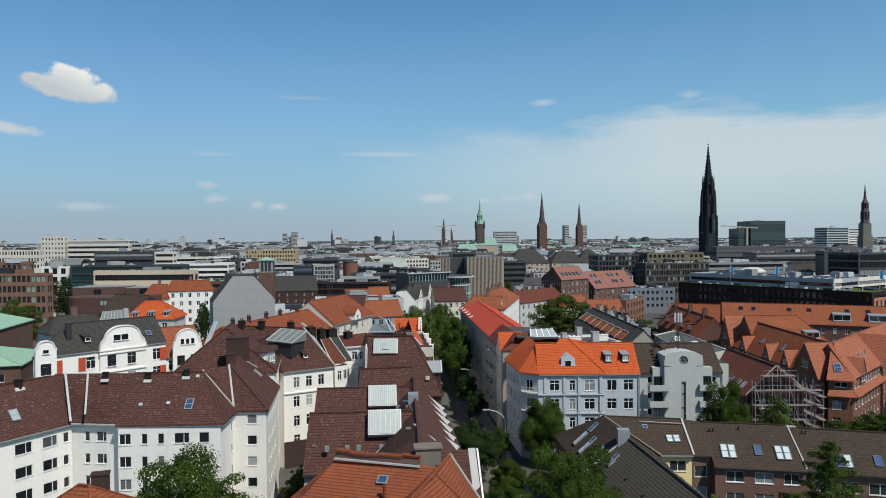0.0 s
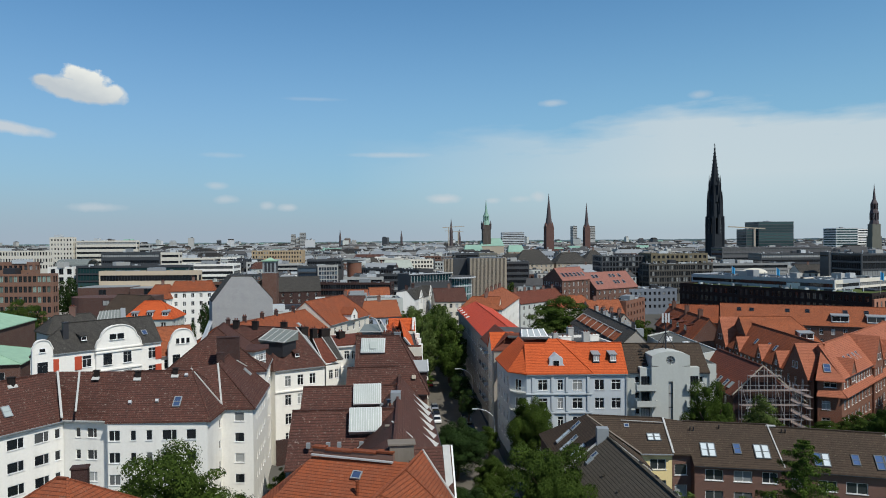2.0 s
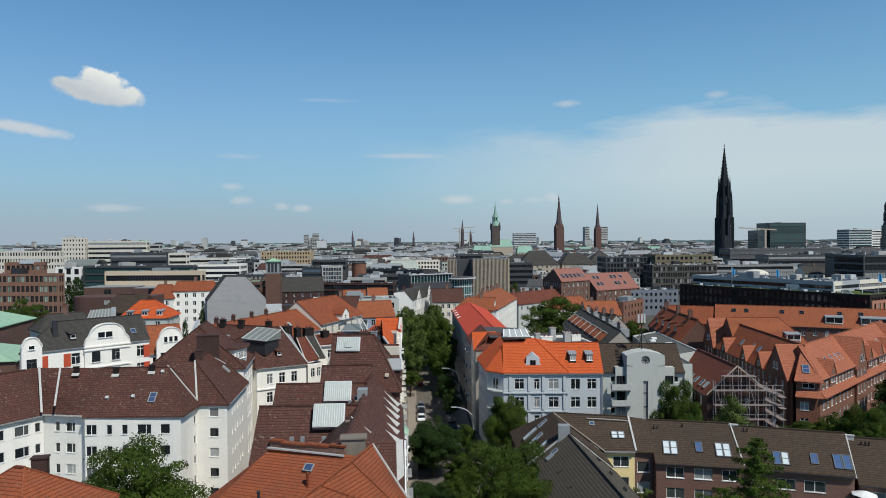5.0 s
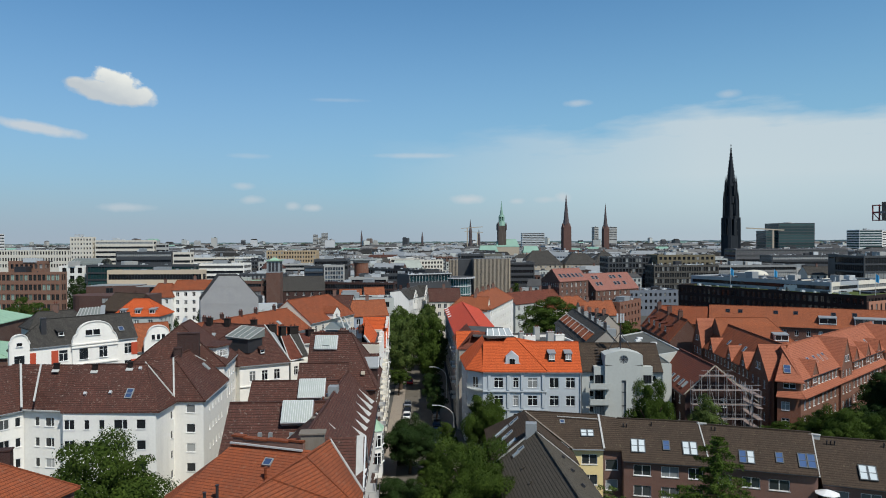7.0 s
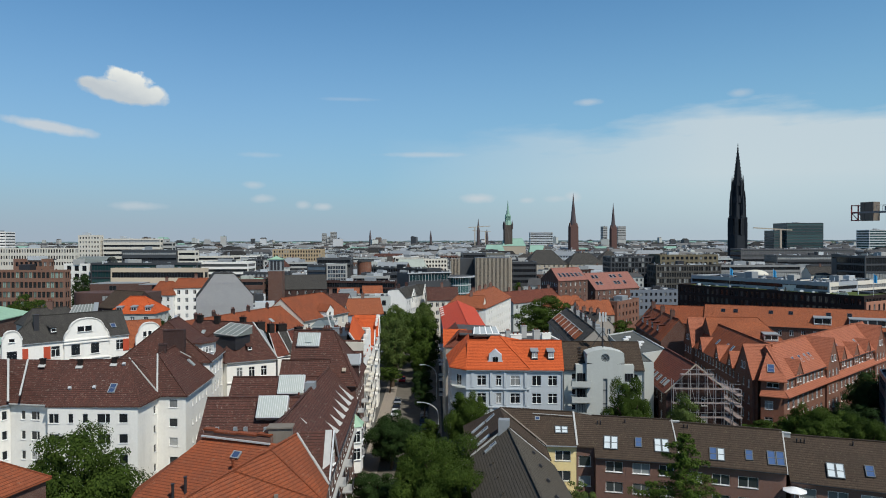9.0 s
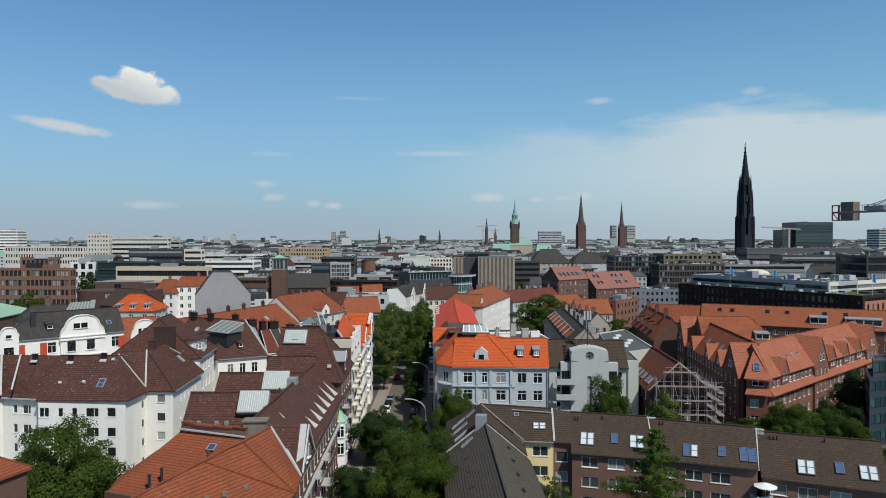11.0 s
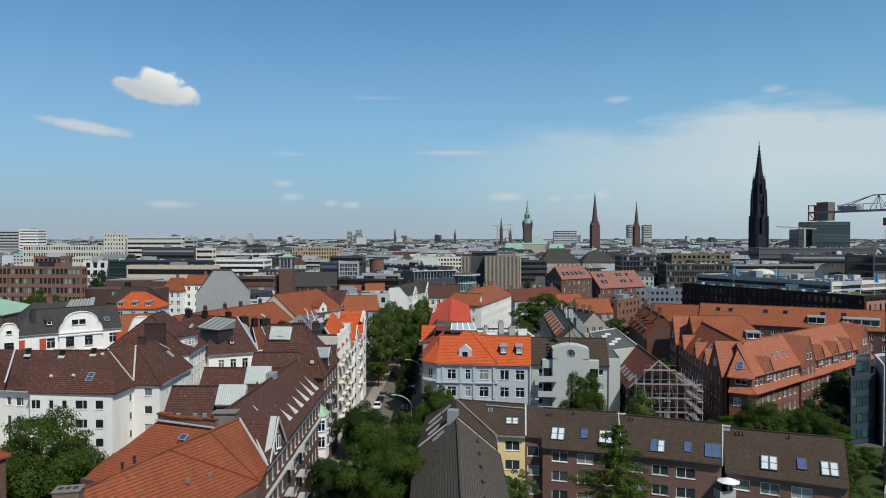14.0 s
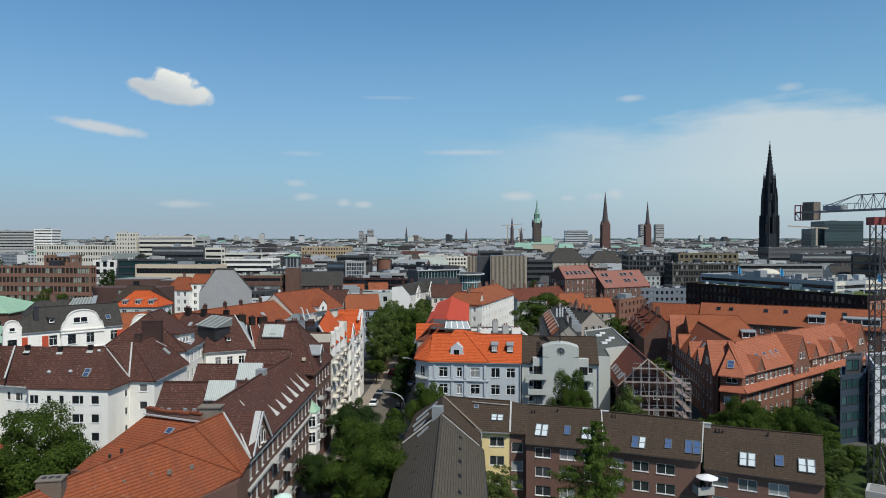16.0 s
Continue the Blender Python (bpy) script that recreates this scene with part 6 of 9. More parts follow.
wing(t4, qt4, 8.4, 12.7, (0, 0), mid=0.48, wall=BRICKBROWN, tile=TILE_BROWN, wins=(w4, None, None, None), pane_mat=GLASSNET)
f4 = on_slope(qt4, 8.4, 12.7, 0.48)
roof_pair(t4, f4, 5.4, 0.28, 0.8, 2.1, (SKYLIT, SKYLIT))
roof_pair(t4, f4, 9.3, 0.34, 0.85, 1.6, (BLUEPANE,))
roof_pair(t4, f4, 12.5, 0.3, 0.8, 2.1, (SKYLIT, SKYLIT))
snow_grips(t4, f4, 1.4, 0.84, 3)
snow_grips(t4, f4, 8.0, 0.88, 1)
strip("verge_flashing", t4, (61.7, 91.3, 13.35), (60.0, 85.6, 9.2), 0.16, 0.1, LEAD)
chimney(t4, 61.9, 91.1, 12.0, 13.15, 1.4, 0.3, -0.3, LEAD, 0)
chimney(t3, 48.0, 95.1, 12.0, 13.5, 1.2, 0.3, -0.2, LEAD, 0)
balcony(t3, (60.0, 86.0), (0.30, -0.95), 2.4, 1.5, 5.2, CONCRETE)

# ---- terrace wing with dark roof ----
dw = thing("terrace_house", "terrace wing with dark grey tiled roof", "building")
qd = [(33.2, 45.0), (29.5, 88.3), (17.9, 88.3), (22.6, 45.0)]
wing(dw, qd, 9.2, 13.9, (0, 0), mid=0.5, wall=BRICKBROWN, tile=TILE_BLACK, wins=(grid_wins(43, 12, storeys(7.4, 2.75, 3), 1.8, 1.35, "double"), None, None, grid_wins(43, 12, storeys(7.4, 2.75, 3), 1.6, 1.35, "double")))
slab([(16.9, 105.8, 9.3), (17.8, 88.3, 9.3), (23.6, 88.3, 14.2), (22.7, 98.3, 14.2)], "roof", TILE_BROWN, dw)
slab([(23.6, 88.3, 14.2), (29.6, 88.3, 9.5), (29.3, 92.6, 9.9), (22.7, 98.3, 14.2)], "roof", TILE_BROWN, dw)
M = Mesh()
facade(M, dw, (17.2, 105.6), (18.1, 88.3), 0, 9.3, grid_wins(17.2, 5, storeys(7.4, 2.75, 3), 1.6, 1.35, "double"))
M.to("wall", BRICKBROWN, dw)
fl = on_slope(qd, 9.2, 13.9, 0.5, back=True)
fbl = on_slope([(16.9, 105.8), (17.8, 88.3), (29.4, 88.3), (28.5, 98.0)], 9.3, 14.2)
for s, v, h in ((6.4, 0.72, 1.5), (7.2, 0.40, 2.4), (11.1, 0.36, 2.2), (15.4, 0.46, 2.2), (10.7, 0.54, 1.0)):
    roof_window(dw, fbl(s, v), 0.75, h, SKYLIT if h > 2 else None)
for s, v in ((2.0, 0.62), (2.4, 0.5)):
    roof_window(dw, fl(s, v), 0.6, 0.9)
zc = Mesh()
zc.box(23.1, 88.6, 12.0, 1.5, 1.3, 3.2, -0.08)
zc.to("vent_housing", ZINC, dw, "zinc clad ventilation housing")
strip("parapet", dw, (29.5, 88.35, 9.6), (23.7, 88.35, 14.3), 0.3, 0.24, TILE_BROWN)
strip("verge_flashing", dw, (29.4, 88.0, 9.65), (23.7, 88.0, 14.25), 0.16, 0.1, LEAD)
strip("parapet", dw, (23.6, 88.3, 14.3), (17.8, 88.3, 9.55), 0.25, 0.2, LEAD)
fr_ = on_slope(qd, 9.2, 13.9, 0.5)
for s in range(8):
    vent(dw, fr_(8 + s * 5.2, 0.55), DARKMETAL, 0.4, 0.4)
    vent(dw, fl(8 + s * 5.2, 0.5), TILE_BLACK, 0.35, 0.3)

# ---- red tiled house under scaffolding ----
rs = thing("brick_house", "red brick house with red tiled roof under repair", "building")
qr = [(53.6, 141.6), (53.7, 121.9), (64.2, 122.3), (63.6, 141.6)]
wing(rs, qr, 11.8, 16.8, (0, 0), wall=BRICKDARK, tile=TILE_RED, wins=(grid_wins(19, 5, storeys(10.2, 3.2, 3), 1.0, 1.6, "cross"), grid_wins(10, 2, storeys(10.2, 3.2, 3), 1.1, 1.7, "cross"), None, None))
fr2 = on_slope(qr, 11.8, 16.8)
for s in (6, 8.6, 11.4, 14.5, 16.6):
    roof_window(rs, fr2(s, 0.2), 0.8, 1.3)
sc = thing("scaffolding", "steel tube scaffolding round the brick gable", "scaffolding")
DECKWOOD = plain("weathered_deck_boards", (0.24, 0.19, 0.17), 0.8, vary=0.4, scale=0.8)
gx, gy = [54.6 + 1.5 * i for i in range(9)], (120.3, 121.5)
for yy in gy:
    for x in gx:
        P = Mesh()
        P.cyl((x, yy, 0), (x, yy, 16.9 - abs(x - 59.0) * 0.55), 0.06, 0.06, 6)
        P.to("standard", SCAFTUBE, sc)
for k in range(6):
    z = 2.4 + 2.6 * k
    lim = 59.0 + (17.0 - z) / 0.55
    xe = min(gx[-1], lim)
    xs_ = gx[0] + (1.5 if k > 4 else 0.0)
    for yy in gy:
        P = Mesh()
        P.beam((xs_, yy, z), (xe, yy, z + 0.02 * (k % 3)), 0.05)
        P.to("ledger", SCAFTUBE, sc)
    P = Mesh()
    P.beam((xs_, 120.3, z + 1.0), (xe, 120.3, z + 1.0), 0.045)
    P.to("guard_rail", SCAFTUBE, sc)
    P = Mesh()
    P.box((xs_ + xe) / 2, 120.9, z - 0.06, xe - xs_, 0.9, 0.06)
    P.to("deck", DECKWOOD, sc)
for i in range(0, 8, 2):
    P = Mesh()
    P.beam((gx[i], 120.25, 0.5), (gx[i + 1], 120.25, 8.0), 0.06)
    P.beam((gx[i + 1], 120.25, 8.0), (gx[i], 120.25, 14.0), 0.06)
    P.to("brace", SCAFTUBE, sc)
for j in range(6):
    P = Mesh()
    yy = 121.5 + 3 * j
    P.cyl((66.6, yy, 0), (66.6, yy, 13.0), 0.06, 0.06, 6)
    P.to("standard", SCAFTUBE, sc)
for k in range(6):
    P = Mesh()
    P.beam((66.6, 120.6, 2.0 + 2 * k), (66.6, 137.0, 2.0 + 2 * k), 0.08)
    P.to("ledger", SCAFTUBE, sc)
    P = Mesh()
    P.box(66.0, 128.0, 1.9 + 2 * k, 1.0, 18.0, 0.06)
    P.to("deck", DECKWOOD, sc)
P = Mesh()
P.beam((59.0, 121.6, 17.1), (53.4, 121.6, 11.8), 0.12, 0.2)
P.beam((59.0, 121.6, 17.1), (66.8, 121.6, 10.4), 0.12, 0.2)
P.to("guard_board", STONE, sc)

# ---- large red brick block ----
sh = thing("brick_block", "large red-brown brick block with orange tiled roofs and gables", "building")
ua = Vector((0.70, 0.714))
na = Vector((0.714, -0.70))
c0 = Vector((79.9, 134.0))
c1 = c0 + ua * 65
zsch = storeys(6.6, 3.3, 2)
qs = [tuple(c0), tuple(c1), tuple(c1 - na * 11.5), tuple(c0 + ua * 9.0 - na * 11.5)]
wing(sh, qs, 12.0, 17.5, (0, 0), mid=0.48, wall=BRICKTAN, tile=TILE_SALMON, wins=(grid_wins(65, 25, zsch, 1.1, 1.8, "cross") + grid_wins(65, 31, [10.6], 1.1, 1.5, "cross"), None, None, None), over=0.3)
# flared tile skirt over the first floor
slab([(*(c0 + na * 1.1 - ua * 0.3), 8.4), (*(c1 + na * 0.9), 8.4), (*(c1 + na * 0.02), 9.6), (*(c0 + na * 0.02), 9.6)], "skirt_roof", TILE_SALMON, sh, 0.18)
cl = Vector((76.0, 135.6))
M = Mesh()
facade(M, sh, tuple(cl), tuple(c0), 0, 12.0, [(1.5, z, 1.5, 1.7, "cross") for z in zsch] + [(3.6, z, 1.5, 1.7, "cross") for z in zsch] + [(2.2, 10.85, 2.2, 1.3, "cross")])
M.to("wall", BRICKTAN, sh)
slab([(75.5, 135.0, 8.4), (80.2, 132.9, 8.4), (79.9, 134.0, 9.6), (76.2, 135.7, 9.6)], "skirt_roof", TILE_SALMON, sh, 0.18)
slab([(75.3, 135.0, 11.5), (80.3, 133.2, 11.4), (79.9, 141.3, 17.6)], "roof", TILE_SALMON, sh)
roof_window(sh, Matrix.Translation((78.3, 136.4, 13.75)) @ Matrix.Rotation(radians(-20), 4, "Z") @ Matrix.Rotation(radians(39), 4, "X"), 1.1, 1.9, NAVYGLASS)
qs2 = [(76.4, 186.5), (75.7, 136.4), (86.0, 148.0), (88.0, 187.0)]
# shaded left slope painted darker: rust tiles here, salmon on the sunlit slope
wing(sh, qs2, 11.4, 17.4, (0, 0), mid=0.5, wall=BRICKTAN, tile=TILE_RUST, wins=(grid_wins(50.1, 20, zsch + [10.0], 1.1, 1.8, "cross"), None, None, None), over=0.4)
fs = on_slope(qs2, 11.4, 17.6)
for y in (174.0, 161.0, 152.0):
    gable_dormer(sh, (75.3 + (y - 135.8) * 0.0138, y), (-1, 0.013), 3.4, 10.9, 11.6, 14.6, 4.4, BRICKTAN, TILE_SALMON, [(1.7, 12.2, 0.9, 1.0, "plain")], 0.3)
for y, w, za in ((142.8, 10.2, 17.6), (184.8, 8.0, 18.4)):
    gable_dormer(sh, (75.1 + (y - 135.8) * 0.0138, y), (-1, 0.013), w, 0, 11.4, za, 6.0, BRICKTAN, TILE_SALMON, grid_wins(w, 3, zsch + [10.0], 1.0, 1.7, "cross", 0.5) + [(w / 2 - 0.7, 13.4, 0.8, 1.4, "plain"), (w / 2 + 0.7, 13.4, 0.8, 1.4, "plain")], 0.3, "cross_gable")
for s in (8, 11, 20, 24, 31):
    roof_window(sh, fs(50 - s, 0.45), 0.8, 1.3)
for s, w, za, zb in ((25.6, 7.4, 17.7, 0.0), (59.0, 8.2, 17.6, 0.0)):
    p = c0 + ua * s + na * 0.5
    gable_dormer(sh, tuple(p), tuple(na), w, zb, 11.6, za, 7.0, BRICKTAN, TILE_SALMON, grid_wins(w, 3, zsch + [10.0], 1.0, 1.8, "cross", 0.4) + [(w / 2 - 0.8, 13.4, 0.8, 1.4, "plain"), (w / 2 + 0.8, 13.4, 0.8, 1.4, "plain")], 0.3, "cross_gable")
for s in (7.0, 33.0, 41.5, 50.0):
    p = c0 + ua * s + na * 0.25
    gable_dormer(sh, tuple(p), tuple(na), 3.4, 10.0, 12.4, 15.0, 4.5, BRICKTAN, TILE_SALMON, [(1.05, 11.4, 1.0, 1.6, "cross"), (2.35, 11.4, 1.0, 1.6, "cross")], 0.25, "dormer")
fs2 = on_slope(qs, 11.6, 17.5, 0.48)
for s in (9.0, 12.5, 15.5, 18.0, 34.5, 35.6, 42.0, 48.0):
    roof_window(sh, fs2(s, 0.42), 0.8, 1.6)
# rear wings
rw = thing("brick_block", "rear brick wing with weathered orange roof", "building")
qr2 = [(79.0, 174.5), (97.0, 173.0), (98.0, 186.0), (79.5, 187.0)]
wing(rw, qr2, 13.0, 19.0, (0.0, 0.28), mid=0.5, wall=BRICKRED, tile=TILE_OLDOR)
shed_dormer(rw, on_slope(qr2, 13.0, 19.0)(14.5, 0.15), 3.4, 1.4, 1.8, PALEMETAL, ZINC)
rw2 = thing("brick_block", "long brick range with orange tiled roof and roof windows", "building")
qr3 = [(96.0, 236.0), (168.0, 206.0), (173.0, 219.0), (101.0, 250.0)]
wing(rw2, qr3, 11.0, 16.6, (0.0, 0.0), mid=0.5, wall=BRICKRED, tile=TILE_OLDOR, wins=(grid_wins(78, 22, storeys(9.0, 3.3, 2), 1.1, 1.8, "cross"), None, None, None))
f5 = on_slope(qr3, 11.0, 16.6)
for s in (6, 10, 21, 27, 38, 44):
    roof_window(rw2, f5(s, 0.7), 1.2, 1.4, GLASS, frame_mat=DARKMETAL)
for s in (36, 46, 51):
    shed_dormer(rw2, f5(s, 0.2), 5.0, 1.9, 2.4, PALEMETAL, ZINC)
wing(rw2, [(80.5, 243.4), (96.0, 237.0), (100.0, 249.0), (84.5, 255.4)], 10.5, 15.8, (0, 0), wall=BRICKRED, tile=TILE_RUST)
ol = thing("brick_house", "brick house with red gabled roof and dormers", "building")
qo = [(70.6, 226.0), (69.6, 189.2), (79.4, 188.6), (80.2, 226.0)]
wing(ol, qo, 11.6, 17.4, (0, 0), wall=BRICKRED, tile=TILE_RUST, wins=(None, [(2.6, 11.0, 1.2, 1.5, "cross"), (4.9, 13.2, 1.0, 1.4, "cross")], None, None))
fo_ = on_slope(qo, 12.0, 17.4)
for s in (8, 15, 22, 29):
    shed_dormer(ol, fo_(s, 0.25), 2.2, 1.4, 2.0, TILE_RED, TILE_RED)
for s in (5, 18, 30):
    m = fo_(s, 1.0)
    chimney(ol, m.translation.x, m.translation.y, 16.6, 19.4, 1.2, 0.8, 0, BRICKRED, 2)

# ---- small hip-roofed house in the near yard ----
hr = thing("yard_house", "small brick house with orange hip roof and chimney", "building")
wing(hr, [(-34.6, 50.0), (-24.4, 47.6), (-22.2, 57.6), (-32.4, 60.0)], 17.0, 20.6, (0.45, 0.45), wall=BRICKRED, tile=TILE_RUST, wins=(grid_wins(10, 3, [15.0, 12.0], 1.0, 1.5, "cross"), None, None, None))
chimney(hr, -29.0, 57.6, 17.0, 20.4, 1.3, 0.9, 0.3, BRICKDARK, 0)


# ---- street ----
def on_street(y, off):
    return (8.9 - 0.0765 * (y - 75) + off, y)


def ribbon(name, y0, y1, o0, o1, z, mat, label, kind="structure", thick=0.3):
    M = Mesh()
    a, b, c, d = on_street(y0, o0), on_street(y0, o1), on_street(y1, o1), on_street(y1, o0)
    M.quadbox([a, b, c, d], z - thick, z)
    return tagged(M.to(name, mat), label, name.split("_")[0], kind=kind)


ribbon("road", 30, 320, -4.3, 4.3, 0.02, ASPHALT, "dark asphalt street between the house rows")
ribbon("pavement", 30, 320, -7.2, -4.3, 0.14, PAVING, "pale slab pavement with kerb")
ribbon("pavement", 30, 320, 4.3, 7.2, 0.14, PAVING, "pale slab pavement with kerb")
LAWN = plain("lawn", (0.035, 0.055, 0.016), 0.95, vary=0.45, scale=0.6)
for q in ([(-44, 60), (-18, 60), (-20, 100), (-27, 86), (-44, 85)], [(34, 60), (72, 60), (72, 77), (36, 91)], [(70, 100), (110, 100), (112, 126), (84, 131), (72, 131), (56, 117), (52, 112)]):
    M = Mesh()
    M.quadbox(q, -0.2, 0.03)
    tagged(M.to("lawn", LAWN), "green garden ground between the houses", "lawn", kind="structure")


# ---- trees ----
def crown_mesh(seed, n, blobs, leaf, mat):
    """A crown of many small bent leaf clumps on several uneven blobs, in a unit box (radius 1, height -1..1)."""
    rnd = random.Random(seed)
    M = Mesh()
    cs = []
    for i in range(blobs):
        # lobes spread evenly over the shell of the crown, with gaps between them
        z = 1.0 - 1.75 * (i + rnd.uniform(0.2, 0.8)) / blobs
        a = i * 2.39996 + rnd.uniform(-0.35, 0.35)
        r = rnd.uniform(0.5, 0.9)
        w = math.sqrt(max(0.0, 1 - z * z))
        cs.append((r * w * math.cos(a), r * w * math.sin(a), r * z, rnd.uniform(0.10, 0.32) * (0.92 if blobs > 30 else 1.15), rnd.uniform(0.7, 1.35), rnd.uniform(0.55, 1.0)))
    cs += [(0, 0, 0.0, 0.5, 1, 1), (0.12, 0.1, -0.4, 0.45, 1, 1), (-0.15, -0.1, -0.3, 0.45, 1, 1)]
    picks = rnd.choices(cs, [c_[3] ** 2 for c_ in cs], k=n)
    for cx, cy, cz, cr, wx, wz in picks:
        d = Vector((rnd.gauss(0, 1), rnd.gauss(0, 1), rnd.gauss(0.35, 0.9))).normalized()
        p = Vector((cx, cy, cz)) + Vector((d.x * wx, d.y / wx, d.z * wz)) * cr * (rnd.uniform(0.62, 1.0) + abs(rnd.gauss(0, 0.13)))
        nn = (d + Vector((rnd.uniform(-.6, .6), rnd.uniform(-.6, .6), rnd.uniform(-.3, .6)))).normalized()
        u = nn.cross(Vector((rnd.uniform(-1, 1), rnd.uniform(-1, 1), rnd.uniform(-1, 1)))).normalized()
        v = nn.cross(u)
        s = leaf * rnd.uniform(0.5, 1.2)
        k = len(M.v)
        M.v += [tuple(p + u * s), tuple(p + v * s * 0.7 - nn * s * 0.25), tuple(p - u * s * 0.9), tuple(p - v * s * 0.7 - nn * s * 0.25)]
        M.f.append((k, k + 1, k + 2, k + 3))
        M.mi.append(0)
    return M.mesh("crown", mat)


CROWNS = {}
for key, mat, n, leaf in (("mid", LEAF, 18000, 0.030), ("dark", LEAFDARK, 14000, 0.032), ("light", LEAFLIGHT, 16000, 0.030), ("near", LEAF, 70000, 0.019), ("neardark", LEAFDARK, 60000, 0.02)):
    CROWNS[key] = [crown_mesh(11 * i + len(key), n, 52 if n > 20000 else 32, leaf, mat) for i in range(3)]
_t = Mesh()
_t.cyl((0, 0, 0), (0.05, 0.02, 0.55), 0.035, 0.022, 8)
for i in range(5):
    a = i * 1.26
    _t.cyl((0.03, 0.01, 0.36 + 0.04 * i), (0.17 * math.cos(a), 0.17 * math.sin(a), 0.66 + 0.03 * i), 0.016, 0.006, 6)
TRUNK = _t.mesh("trunk", BARK)
TREE_N = [0]


def tree(x, y, h, r, kind="mid", low=0.28, label="leafy green tree with rounded crown", group="trees"):
    TREE_N[0] += 1
    k = TREE_N[0]
    th = thing("tree", label, "tree", group, (x, y, 0))
    put("trunk", TRUNK, th, Matrix.Diagonal((h * 0.9, h * 0.9, h, 1)))
    ch = h * (1 - low) / 2
    put("crown", CROWNS[kind][k % 3], th, Matrix.Translation((0, 0, h - ch)) @ Matrix.Rotation(k * 2.4, 4, "Z") @ Matrix.Diagonal((r, r * 0.96, ch * 1.04, 1)))
    return th


tree(-25.6, 68.5, 18.3, 8.0, "near", 0.12, "broad green tree in the yard of the white block")
for x, y, h, r, k in ((4.2, 112.0, 9.8, 5.8, "neardark"), (14.9, 80.6, 15.8, 6.3, "near"), (5.2, 88.8, 7.6, 4.0, "neardark"), (9.4, 101.0, 7.6, 3.2, "near"), (9.2, 93.0, 6.4, 3.4, "mid"), (10.0, 123.5, 6.0, 2.4, "mid"), (13.2, 66.0, 10.0, 4.2, "mid")):
    tree(x, y, h, r, k, 0.08, "dense green street tree", "street trees")
tree(-4.4, 171.0, 7.2, 3.5, "mid", 0.35, "small round street tree", "street trees")
for x, y, h, r, k in ((-4.6, 178, 16, 5.9, "light"), (-5.6, 190, 20.5, 5.6, "light"), (-7.4, 204, 19, 6.8, "mid"), (-8.6, 218, 19, 6.5, "light"), (-10, 234, 17, 6.5, "light"), (3.6, 178, 14, 5.0, "mid"), (2.6, 190, 18.5, 5.4, "mid"), (1.0, 204, 19, 6.0, "light"), (-0.2, 218, 18, 6.0, "light"), (-1.2, 234, 18, 5.0, "mid"), (-2.6, 252, 16, 5.0, "light"), (5.2, 158, 9, 3.0, "dark"), (6.8, 146, 8, 2.6, "dark")):
    tree(x, y, h, r, k, 0.2, "tall leafy street tree", "street trees")
tree(17.3, 119.3, 12.4, 4.7, "near", 0.1, "green tree before the pale blue house")
tree(23.0, 116.0, 8.0, 3.4, "mid", 0.2, "green tree before the pale blue house")
tree(43.8, 106.5, 17.4, 3.9, "near", 0.2, "slender green tree behind the brown terrace")
tree(32.3, 84.6, 8.2, 3.3, "light", 0.15, "bushy light green tree by the yellow house")
tree(54.0, 110.0, 13.8, 4.2, "light", 0.2, "green tree before the scaffolding")
tree(68.5, 114.0, 7.8, 4.6, "mid", 0.2, "green tree before the scaffolding")
tree(70.4, 102.0, 15.0, 4.8, "near", 0.15, "tall green tree behind the brown terrace")
tree(79.2, 103.5, 13.0, 4.4, "near", 0.1, "tall green tree behind the brown terrace")
for x, y, h, r, k in ((73.5, 128.0, 5.6, 4.0, "mid"), (79.5, 126.5, 7.4, 5.0, "mid"), (86.0, 127.5, 7.6, 5.4, "mid"), (91.5, 131.0, 8.0, 5.0, "dark"), (98.6, 140.0, 10.8, 4.6, "dark"), (104.0, 147.5, 12.0, 5.4, "dark"), (90.0, 121.0, 6.4, 4.0, "mid"), (84.0, 119.5, 5.6, 3.8, "dark")):
    tree(x, y, h, r, k, 0.15, "green garden tree beside the brick block")
for x, y, h, r in ((88.5, 110.5, 4.0, 2.2), (91.5, 112.5, 4.6, 2.4), (94.5, 110.0, 3.6, 2.0), (86.0, 106.0, 3.4, 2.2), (96.5, 113.0, 5.0, 2.4), (83.5, 103.0, 3.0, 2.0), (80.0, 97.0, 4.4, 2.8), (82.5, 92.0, 4.0, 2.6), (95.5, 104.0, 5.0, 3.0), (84.0, 110.0, 5.2, 3.2), (92.0, 104.0, 3.4, 2.2), (78.5, 103.0, 4.6, 2.8)):
    tree(x, y, h, r, "light" if h < 4.2 else "mid", 0.05, "dense green garden shrub", "shrubs")
for x, y, h, r in ((-22.5, 92, 5, 2.5), (-21.5, 98, 6, 2.6), (-22.0, 105, 5.5, 2.5), (-21.0, 88, 4.5, 2.3)):
    tree(x, y, h, r, "mid", 0.05, "low green shrub in the narrow yard", "shrubs")
tree(42.4, 247.0, 19.6, 12.5, "mid", 0.15, "large round green tree above the roofs")
tree(35.5, 238.0, 11.0, 4.5, "light", 0.15, "light green tree below the roofs")
tree(68.5, 214.0, 8.4, 4.2, "mid", 0.15, "green tree between the houses")
tree(71.0, 163.0, 7.6, 3.2, "mid", 0.15, "green tree between the houses")
tree(71.6, 174.5, 8.6, 3.4, "mid", 0.15, "green tree between the houses")
tree(69.5, 148.0, 9.0, 3.4, "mid", 0.15, "green tree between the houses")
tree(67.0, 231.0, 12.4, 6.4, "mid", 0.15, "green tree between the houses")
